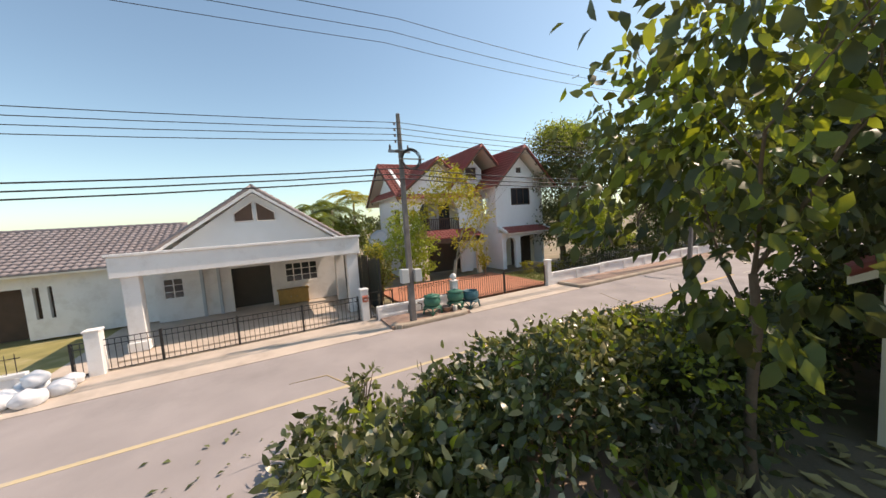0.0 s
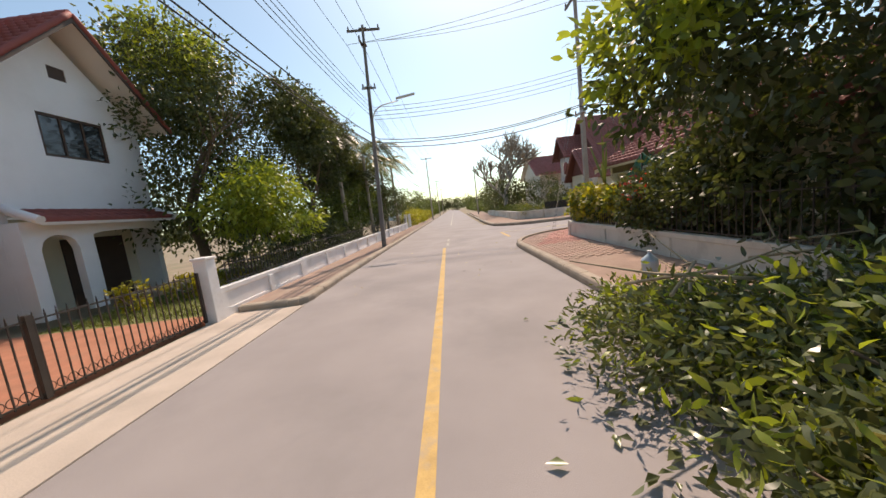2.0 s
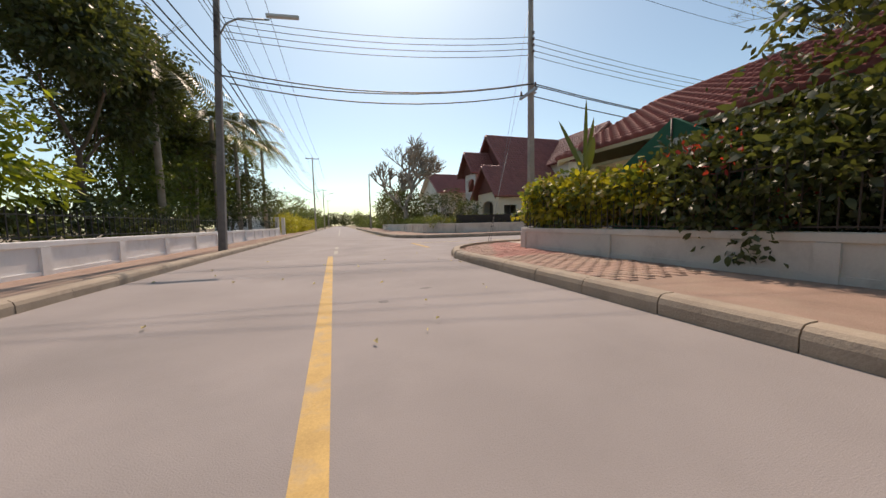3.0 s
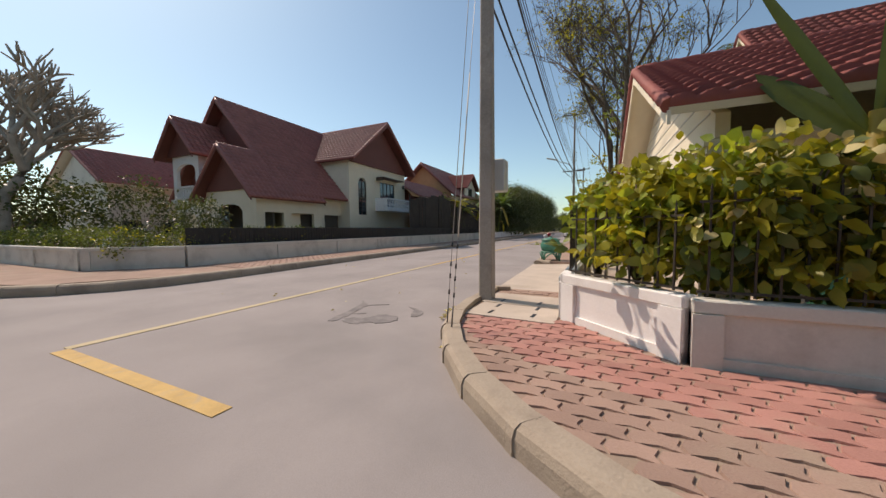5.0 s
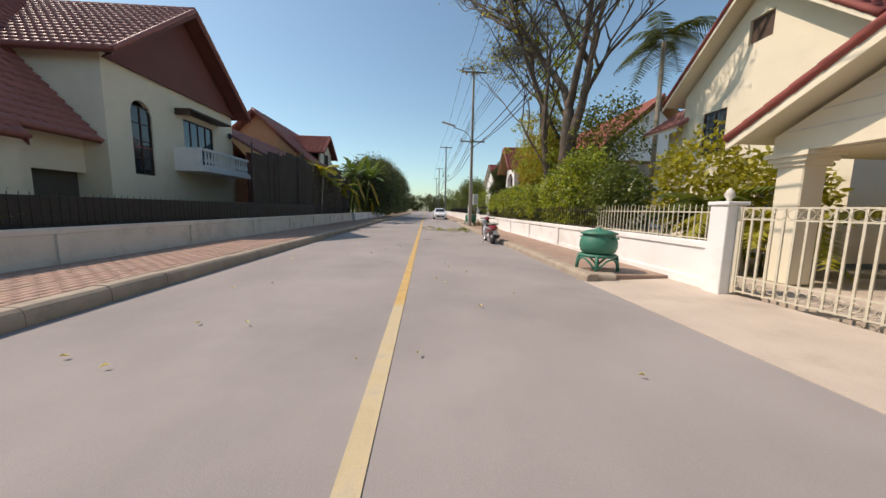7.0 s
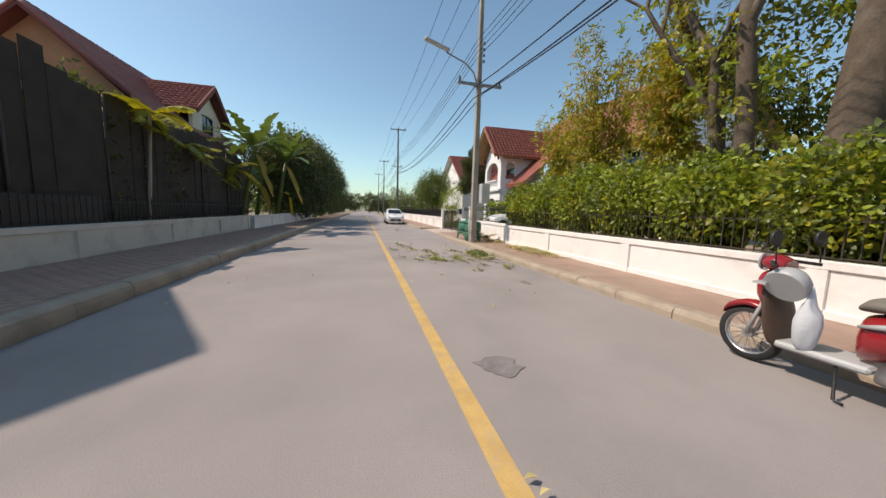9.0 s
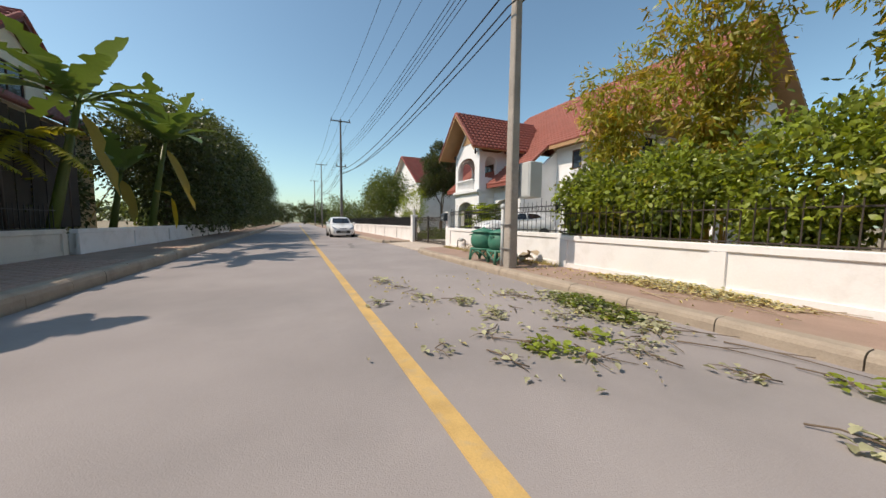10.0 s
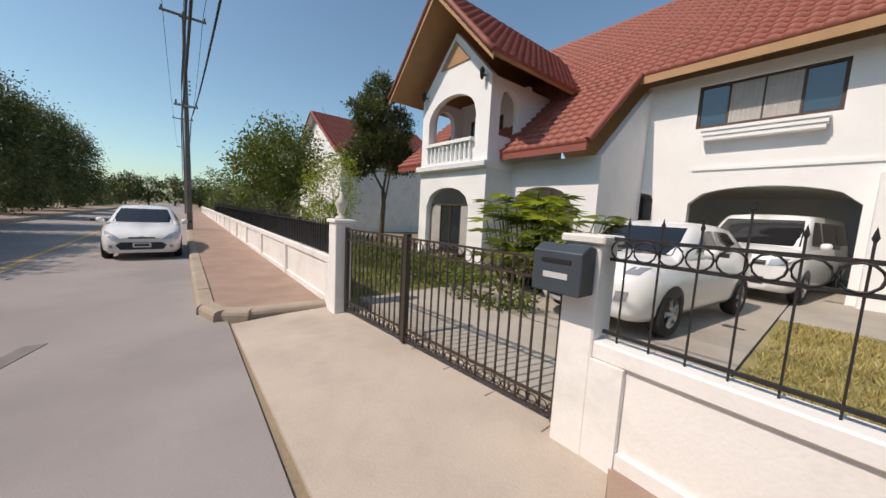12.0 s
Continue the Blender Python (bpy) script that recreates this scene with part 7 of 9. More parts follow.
railing("fence", (20.6, -4.22), (36.0, -4.22), 0.86, 0.62, M_BROWNIRON, "dark iron railing half hidden by hedge", "fence", 0.16, (0.08, 0.85), None)
# balcony house fence, gate
railing("fence", (36.1, -4.36), (42.98, -4.62), 0.88, 0.86, M_BLACK, "black iron railing with rings and thin bars", "fence", 0.19, (0.10, 0.68, 0.84), [(0.76, 0.068)], tall=4, bar=0.005)
railing("driveway_gate", (43.27, -4.66), (46.86, -4.4), 0.1, 1.32, M_BROWNIRON, "closed brown iron driveway gate with ring borders", "gate", 0.115, (0.03, 0.13, 0.86, 0.98), [(0.92, 0.06), (0.08, 0.045)], frame=True, posts=(2.05,), spear=False)
railing("fence", (47.25, -4.37), (75, -4.8), 0.86, 0.62, M_BLACK, "black iron railing backed by dark mesh", "fence", 0.14, (0.08, 0.9), None)
n_ = thing("mesh_screen", 47.3, -4.4, 0.86, "dark shade mesh tied behind the railing", "screen", math.degrees(math.atan2(-0.48, 27.7)))
part("mesh", box(B(), 0, 27.7, -0.01, 0.0, 0.02, 0.55), M_BLACK, n_)
# maroon house fence
n_ = thing("mesh_screen", 11.4, 7.98, 0.8, "black shade net tied behind the iron fence", "screen", -1.05)
part("mesh", box(B(), 0, 21.5, -0.012, 0.0, -0.1, 0.66), M_BLACK, n_)
railing("fence", (11.5, 7.8), (17.5, 7.75), 0.84, 0.62, M_BLACK, "black spear-topped iron fence in shade", "fence", 0.16, (0.08, 0.82), None)
railing("fence", (17.5, 7.75), (42, 7.3), 0.84, 0.62, M_BLACK, "black spear-topped iron fence in shade", "fence", 0.16, (0.08, 0.82), None)


# ---- fittings on pillars ----
t = thing("globe_lamp", -2.2, -18.75, 1.21, "white globe lamp on a gate pillar", "lamp")
part("globe", lathe(B(), [(0.03, 0.0), (0.05, 0.03), (0.12, 0.08), (0.155, 0.18), (0.12, 0.28), (0.05, 0.325), (0.01, 0.335)], 16), M_WHITE, t)
part("neck", lathe(B(), [(0.06, 0.0), (0.06, 0.03), (0.035, 0.05)], 10), M_BOX, t)
M_REDBOX = mat("red_letterbox_paint", (0.38, 0.10, 0.06), 0.5, 0.1)
M_GREENSIGN = mat("green_plaque", (0.03, 0.16, 0.11), 0.5, 0.1)
M_NAVY = mat("blue_grey_letterbox_paint", (0.05, 0.065, 0.08), 0.45, 0.1)


def letter_box(x, y, z, w, d, h, material, label, rz=0):
    b = thing("letter_box", x, y, z, label, "letter box", rz)
    part("body", prism(B(), [(-d / 2, 0), (d / 2, 0), (d / 2, h * 0.85), (0, h), (-d / 2, h * 0.95)], "x", -w / 2, w / 2), material, b, bevel=0.006)
    part("slot", box(B(), -w * 0.3, w * 0.3, d / 2, d / 2 + 0.006, h * 0.62, h * 0.7), M_BLACK, b)
    part("number_bar", box(B(), -w * 0.25, w * 0.25, d / 2, d / 2 + 0.005, h * 0.3, h * 0.42), M_BOX, b, "pale lettering bar")
    return b


letter_box(-2.42, -23.0, 0.85, 0.24, 0.1, 0.28, M_REDBOX, "small red letter box on the gate pillar", -90)
letter_box(43.2, -4.41, 1.22, 0.36, 0.18, 0.33, M_NAVY, "blue-grey metal letter box on a gate pillar")
s = thing("name_plaque", 12.12, -4.058, 0.85, "green and white plaque fixed to the gate pillar", "plaque")
part("plate", box(B(), -0.11, 0.11, 0.0, 0.012, 0, 0.42), M_GREENSIGN, s)
part("band", box(B(), -0.1, 0.1, 0.012, 0.016, 0.02, 0.16), M_WHITE, s, "white band with a line of script")
part("disc", lathe(B(), [(0.04, 0), (0.04, 0.006)], 14), M_WHITE, s, "white round emblem", m=pose(0, 0.012, 0.28, -90, 0, 0))
t = thing("pillar_finial", 47.0, -4.36, 1.54, "small stone lamp finial on the gate pillar", "finial")
part("finial_body", lathe(B(), [(0.09, 0), (0.09, 0.03), (0.035, 0.06), (0.06, 0.12), (0.085, 0.22), (0.1, 0.25), (0.03, 0.34), (0.012, 0.42)], 12), M_WALLC, t)
t = thing("pillar_finial", 16.55, -4.17, 1.54, "small ball finial on the gate pillar", "finial")
part("finial_body", lathe(B(), [(0.06, 0), (0.03, 0.03), (0.075, 0.1), (0.05, 0.17), (0.01, 0.22)], 12), M_WALLC, t)


# ---- rubber-tyre bins on stands ----
def tyre_bin(x, y, z, material, label, rz=0.0, lid=True, s=1.0):
    b = thing("rubbish_bin", x, y, z, label, "bin", rz, group="tyre rubber bins")
    R = 0.36 * s
    stand = part("stand", lathe(B(), [(R * 0.98, 0.29), (R * 1.02, 0.31), (R * 1.0, 0.35), (R * 0.8, 0.355), (R * 0.8, 0.33), (R * 0.98, 0.29)][:5], 22), material, b)
    legs = B()
    for a in (45, 135, 225, 315):
        c, s_ = math.cos(radians(a)), math.sin(radians(a))
        tube(legs, [(R * 1.0 * c, R * 1.0 * s_, 0.33), (R * 1.06 * c, R * 1.06 * s_, 0.18), (R * 1.1 * c, R * 1.1 * s_, 0.0)], [0.03, 0.034, 0.04], 6)
        part("leg", legs, material, b)
        legs = B()
    for a in (0, 90, 180, 270):
        pts = []
        for i in range(9):
            w = radians(a - 45 + 90 * i / 8)
            pts.append((R * 1.06 * math.cos(w), R * 1.06 * math.sin(w), 0.04 + 0.24 * math.sin(math.pi * i / 8)))
        part("arch", tube(B(), pts, 0.022, 5), material, b)
    bowl = [(R * 0.72, 0.35), (R * 0.93, 0.40), (R * 1.03, 0.50), (R * 1.02, 0.60), (R * 0.93, 0.70), (R * 0.86, 0.74), (R * 0.9, 0.76), (R * 0.84, 0.765), (R * 0.84, 0.70), (R * 0.5, 0.6)]
    part("bowl", lathe(B(), bowl, 26), material, b)
    if lid:
        l = part("lid", lathe(B(), [(R * 1.0, 0.765), (R * 1.02, 0.785), (R * 0.6, 0.84), (R * 0.12, 0.87), (R * 0.12, 0.90), (R * 0.02, 0.905)], 26), material, b)
    for a in (20, 200):
        c, s_ = math.cos(radians(a)), math.sin(radians(a))
        part("handle", tube(B(), [(R * 0.97 * c - 0.09 * s_, R * 0.97 * s_ + 0.09 * c, 0.70), (R * 1.12 * c, R * 1.12 * s_, 0.69), (R * 0.97 * c + 0.09 * s_, R * 0.97 * s_ - 0.09 * c, 0.70)], 0.016, 5), material, b)
    return b


GB = "green painted tyre-rubber bin on an arched stand"
tyre_bin(-1.25, -20.4, 0.1, M_BIN, "green painted tyre-rubber bin with a tilted lid", 20)
tyre_bin(-1.3, -19.2, 0.1, M_BIN, GB, 60)
b_ = tyre_bin(-1.2, -18.45, 0.06, M_BINB, "teal open tyre-rubber bin standing without its lid", 10, lid=False)
tyre_bin(18.15, -2.95, 0.12, M_BIN, GB, 15)
tyre_bin(37.64, -3.03, 0.13, M_BIN, GB, 30, s=0.97)
tyre_bin(36.86, -3.08, 0.13, M_BIN, "green painted tyre-rubber bin with a lifted flap", 75, s=0.97)
k = thing("plant_pot", -1.15, -19.75, 0.1, "low rusty pot beside the bins", "pot")
part("pot", lathe(B(), [(0.16, 0), (0.24, 0.2), (0.25, 0.22), (0.22, 0.22), (0.2, 0.1)], 14), M_PAVBED, k)
k = thing("paint_tin", -0.95, -19.45, 0.1, "small dented paint tin by the bins", "tin")
part("can", lathe(B(), [(0.09, 0), (0.095, 0.01), (0.095, 0.24), (0.085, 0.25)], 14), M_WALLC, k)


# ---- water meters ----
def water_meter(x, y, z, rz, label):
    w = thing("water_meter", x, y, z, label, "water meter", rz)
    part("pipe", tube(B(), [(-0.32, 0, -0.1), (-0.32, 0, 0.36), (-0.3, 0, 0.38), (0.3, 0, 0.34), (0.32, 0, 0.32), (0.32, 0, -0.1)], 0.022, 7), M_BROWNIRON, w)
    part("meter", lathe(B(), [(0.05, 0.3), (0.085, 0.32), (0.085, 0.42), (0.06, 0.44)], 12), M_BOX, w, "grey meter body")
    part("valve", box(B(), 0.14, 0.22, -0.015, 0.015, 0.4, 0.43), M_STEEL, w)
    return w


water_meter(10.75, -3.98, 0.12, 0, "pipework water meter standing by the white wall")
water_meter(41.44, -4.36, 0.1, 0, "bent pipework water meter by the white wall")
water_meter(-2.0, -20.9, 0.1, 90, "pipework water meter by the low wall")


# ---- rubbish bags ----
def bag(x, y, z, r, seed):
    b = thing("rubbish_bag", x, y, z, "knotted white plastic rubbish bag on the verge", "bag", group="pile of rubbish bags")
    bm = B()
    bmesh.ops.create_icosphere(bm, subdivisions=3, radius=r)
    for v in bm.verts:
        n = noise.noise(v.co * 5 + Vector((seed, 0, 0))) * 0.25 + noise.noise(v.co * 13 + Vector((0, seed, 0))) * 0.12
        v.co *= 1 + n
        v.co.z = max(v.co.z * 0.8, -r * 0.6) + r * 0.6
        k = max(0, v.co.z - r * 1.05)
        v.co.x *= 1 - min(0.8, k * 3)
        v.co.y *= 1 - min(0.8, k * 3)
    for f in bm.faces:
        f.smooth = True
    part("sack", bm, M_BAG, b)


M_BAG = mat("white_plastic_bag", (0.72, 0.73, 0.75), 0.35, 0.06, 6, 50, 0.5)
for i, (x, y, z, r) in enumerate(((-1.0, -32.3, 0, 0.33), (-1.5, -31.9, 0, 0.30), (-1.9, -32.6, 0, 0.36), (-1.3, -32.9, 0, 0.34), (-0.8, -33.1, 0, 0.33), (-1.6, -32.4, 0.36, 0.28), (-1.1, -33.6, 0, 0.35), (-2.1, -31.9, 0.0, 0.26))):
    bag(x, y, z, r, i * 3.1)
k = thing("drinking_water_jug", 7.16, -13.25, 0.125, "large pale blue plastic water jug on the pavement", "water jug")
part("jug", lathe(B(), [(0.13, 0), (0.15, 0.02), (0.15, 0.14), (0.14, 0.16), (0.15, 0.18), (0.15, 0.30), (0.14, 0.34), (0.06, 0.42), (0.035, 0.44), (0.035, 0.48)], 18), mat("pale_blue_plastic", (0.42, 0.52, 0.58), 0.25, 0.06), k)
part("cap", lathe(B(), [(0.04, 0.475), (0.04, 0.51)], 12), M_WHITE, k)


# ---- corner pole stay wires, coil, slab with slots ----
t = thing("stay_wires", 8.545, -2.84, 0.0, "steel stay wires with insulators anchored at the kerb", "stay wire")
for dx, dy, tx, tz in ((0.09, 0.06, 1.88, 9.0), (-0.08, -0.07, 1.88, 7.4)):
    part("strand", tube(B(), [(dx, dy, 0.0), (tx, 0.1, tz)], 0.005, 5), M_STEEL, t)
    d = Vector((tx - dx, 0.1 - dy, tz)).normalized()
    for q in (0.55, 0.75, 0.9, 1.15):
        p = Vector((dx, dy, 0)) + d * q
        part("clamp", tube(B(), [p, p + d * 0.06], 0.012, 6), M_BLACK, t)
    part("eye_rod", tube(B(), [Vector((dx, dy, 0)), Vector((dx, dy, 0)) + d * 0.45], 0.01, 6), M_BROWNIRON, t)
    if dx < 0:
        part("sleeve", tube(B(), [Vector((dx, dy, 0)) + d * 1.3, Vector((dx, dy, 0)) + d * 3.6], 0.009, 7), M_WALLC, t, "pale plastic sleeve")
k = thing("cable_coil", -0.7, -21.55, 6.55, "coil of spare black cable hung on the pole", "cable coil")
for i in range(5):
    r = 0.33 + 0.02 * i
    part("loop", tube(B(), [(0.16 + 0.015 * i, r * math.cos(a * math.pi / 10) + 0.35, r * math.sin(a * math.pi / 10)) for a in range(21)], 0.012, 4, False), M_CABLE, k)
part("bracket", box(B(), 0.1, 0.2, -0.1, 0.9, 0.0, 0.03), M_STEEL, k)
sl = thing("drain_slab", 9.9, -3.35, 0.125, "concrete drain cover slab with four lifting slots", "drain cover")
many("slab", box(B(), 0.01, 0.8, -0.62, 0.62, 0, 0.02), M_APRON, sl, [pose(-0.55, 0, 0, 0, 0, -4), pose(0.28, 0.0, 0, 0, 0, -4)])
many("slot", box(B(), -0.022, 0.022, -0.09, 0.09, 0, 0.004), M_BLACK, sl, [pose(-0.3 + i * 0.42, -0.32 + 0.6 * j, 0.0205, 0, 0, 84) for i in range(2) for j in range(2)] + [pose(0.5, -0.3, 0.0205, 0, 0, 84), pose(0.5, 0.3, 0.0205, 0, 0, 84)])


# ---- vehicles ----
from mathutils.bvhtree import BVHTree

M_CARW = mat("white_car_paint", (0.78, 0.78, 0.77), 0.25, 0.02, 2, 30, 0.0, coat=0.6)
M_TYRE = mat("black_tyre_rubber", (0.022, 0.022, 0.022), 0.85, 0.15, 8, 60, 0.2)
M_ALLOY = mat("silver_alloy", (0.55, 0.55, 0.56), 0.3, 0.05, 8, 60, 0.0, metal=0.9)
M_CARGLASS = mat("tinted_car_glass", (0.015, 0.017, 0.02), 0.05, 0.02, 2, 20, 0.0, spec=0.8)
M_TRIM = mat("black_plastic_trim", (0.025, 0.025, 0.026), 0.5, 0.05, 8, 60, 0.05)
M_LAMP = mat("clear_headlamp", (0.45, 0.47, 0.5), 0.08, 0.05, 8, 60, 0.0, metal=0.5)
M_PLATE = mat("pale_number_plate", (0.6, 0.6, 0.58), 0.5, 0.03)
M_REDP = mat("red_scooter_paint", (0.30, 0.015, 0.02), 0.25, 0.05, 3, 40, 0.0, coat=0.6)
M_SEAT = mat("dusty_grey_vinyl", (0.17, 0.155, 0.13), 0.7, 0.12, 5, 60, 0.1)
M_SILVER = mat("silver_grey_plastic", (0.42, 0.43, 0.44), 0.4, 0.06)
M_BAGW = mat("pale_shopping_bag", (0.55, 0.58, 0.62), 0.6, 0.08, 6, 40, 0.4)


def loft(half_rings, sub=4):
    """A closed symmetric shell through half rings, each (x, [(y, z) from bottom to top]); smoothed between them."""
    xs = np.array([r[0] for r in half_rings], float)
    yz = np.array([r[1] for r in half_rings], float)
    n = len(xs)
    tt = np.linspace(0, n - 1, (n - 1) * sub + 1)
    def cr(a, t):
        i = min(int(t), n - 2)
        f = t - i
        p0, p1, p2, p3 = a[max(i - 1, 0)], a[i], a[i + 1], a[min(i + 2, n - 1)]
        return 0.5 * (2 * p1 + (p2 - p0) * f + (2 * p0 - 5 * p1 + 4 * p2 - p3) * f * f + (3 * p1 - p0 - 3 * p2 + p3) * f ** 3)
    bm = B()
    rings = []
    for t in tt:
        x, h = cr(xs, t), cr(yz, t)
        pts = [(x, y, z) for y, z in h] + [(x, -y, z) for y, z in h[::-1]]
        rings.append([bm.verts.new(p) for p in pts])
    k = len(rings[0])
    for a, b in zip(rings, rings[1:]):
        for i in range(k):
            bm.faces.new((a[i], a[(i + 1) % k], b[(i + 1) % k], b[i])).smooth = True
    bm.faces.new(rings[0]), bm.faces.new(rings[-1][::-1])
    bmesh.ops.recalc_face_normals(bm, faces=bm.faces[:])
    return bm


def decal(tree, name, poly, axis, sign, material, parent, off=0.008, cuts=3, label=""):
    """A panel laid on a shell: poly in (y, z) seen along x, or (x, z) seen along y."""
    bm = B()
    vs = [bm.verts.new((p[0], p[1], 0)) for p in poly]
    bm.faces.new(vs)
    bmesh.ops.triangulate(bm, faces=bm.faces[:])
    for _ in range(cuts):
        bmesh.ops.subdivide_edges(bm, edges=[e for e in bm.edges if e.calc_length() > 0.09], cuts=1, use_grid_fill=True)
        bmesh.ops.triangulate(bm, faces=bm.faces[:])
    dead = []
    for v in bm.verts:
        a, z = v.co.x, v.co.y
        o, d = (Vector((6 * sign, a, z)), Vector((-sign, 0, 0))) if axis == "x" else (Vector((a, 6 * sign, z)), Vector((0, -sign, 0)))
        hit = tree.ray_cast(o, d)
        if hit[0] is None:
            dead.append(v)
            continue
        v.co = hit[0] - d * off
    bmesh.ops.delete(bm, geom=dead, context="VERTS")
    for f in bm.faces:
        f.smooth = True
    bmesh.ops.recalc_face_normals(bm, faces=bm.faces[:])
    return part(name, bm, material, parent, label)


def wheel(parent, x, y, r, w, spokes=5):
    s = 1 if y > 0 else -1
    t = part("wheel", lathe(B(), [(r * 0.62, -w / 2), (r * 0.93, -w / 2), (r, -w * 0.3), (r, w * 0.3), (r * 0.93, w / 2), (r * 0.62, w / 2), (r * 0.62, -w / 2)], 28, cap=False), M_TYRE, parent, "black tyre on silver alloy rim", m=pose(x, y, r, 90, 0, 0))
    bm = lathe(B(), [(r * 0.66, -w * 0.46), (r * 0.66, w * 0.46), (r * 0.6, w * 0.46), (r * 0.6, -w * 0.46), (r * 0.66, -w * 0.46)], 24, cap=False)
    for i in range(spokes):
        a = 2 * math.pi * i / spokes
        c, q = math.cos(a), math.sin(a)
        for o in (-0.13, 0.13):
            tube(bm, [(0, 0, -s * w * 0.42), (r * 0.63 * math.cos(a + o), r * 0.63 * math.sin(a + o), -s * w * 0.40)], [r * 0.1, r * 0.06], 5)
    part("rim", bm, M_ALLOY, t)
    part("brake_disc", lathe(B(), [(r * 0.55, -0.01), (r * 0.55, 0.01)], 18), M_TRIM, t)
    return t


def vehicle(name, x, y, z, rz, label, body, cabin, wheels, r, glass_front, sides, grille, lamps, extras=(), mirrors=None, plate=None, category="car"):
    v = thing(name, x, y, z, label, category, rz)
    bm = loft(body)
    cb = loft(cabin)
    both = bm.copy()
    me = bpy.data.meshes.new("tmp")
    cb.to_mesh(me)
    both.from_mesh(me)
    bpy.data.meshes.remove(me)
    tree = BVHTree.FromBMesh(both)
    both.free()
    part("body", bm, M_CARW, v)
    part("cabin", cb, M_CARW, v)
    decal(tree, "windscreen", glass_front, "x", 1, M_CARGLASS, v)
    for s in (1, -1):
        for poly in sides:
            decal(tree, "side_window", poly, "y", s, M_CARGLASS, v)
        for poly in lamps:
            decal(tree, "headlamp", [(p[0] * s, p[1]) for p in poly], "x", 1, M_LAMP, v, 0.012)
        for wx, wy in wheels:
            rr = r * 1.13
            arch = [(wx + rr * math.cos(radians(a)), r + rr * math.sin(radians(a))) for a in range(-20, 201, 20)]
            decal(tree, "wheel_arch", arch, "y", s, M_TRIM, v, 0.006)
            wheel(v, wx, s * wy, r, 0.2)
        if mirrors:
            mx, my, mz = mirrors
            m = part("door_mirror", lathe(B(), [(0.02, -0.09), (0.075, -0.06), (0.085, 0.0), (0.07, 0.07), (0.02, 0.09)], 12), M_CARW, v, m=pose(mx, s * my, mz, 90, 0, 0))
            part("stalk", box(B(), -0.03, 0.03, -0.03, 0.03, -s * 0.14 - 0.05, -s * 0.14 + 0.05), M_TRIM, m)
        for poly, material, nm in extras:
            decal(tree, nm, [(p[0] * s, p[1]) for p in poly], "x", 1, material, v, 0.014)
    for poly, material, nm in grille:
        decal(tree, nm, poly, "x", 1, material, v, 0.012)
    if plate:
        px, pz = plate
        pl = part("number_plate", box(B(), px, px + 0.012, -0.19, 0.19, pz, pz + 0.13), M_PLATE, v)
        part("plate_bar", box(B(), px + 0.012, px + 0.015, -0.15, 0.15, pz + 0.035, pz + 0.095), M_TRIM, pl)
    return v


def ring7(w, zb, zm, zs, zt, crown=0.03, tuck=0.1):
    return [(0.0, zb), (w - tuck, zb), (w - 0.02, zb + 0.1), (w, zm), (w * 0.97, zs), (w * 0.78, zt), (w * 0.4, zt + crown * 0.8), (0.0, zt + crown)]


def cab5(wb, zb, wt, zt, crown=0.03):
    return [(0.0, zb - 0.12), (wb, zb - 0.12), (wb, zb), ((wb * 0.5 + wt * 0.5), (zb + zt) / 2 + 0.01), (wt + 0.03, zt - 0.035), (wt - 0.06, zt), (wt * 0.45, zt + crown * 0.8), (0.0, zt + crown)]


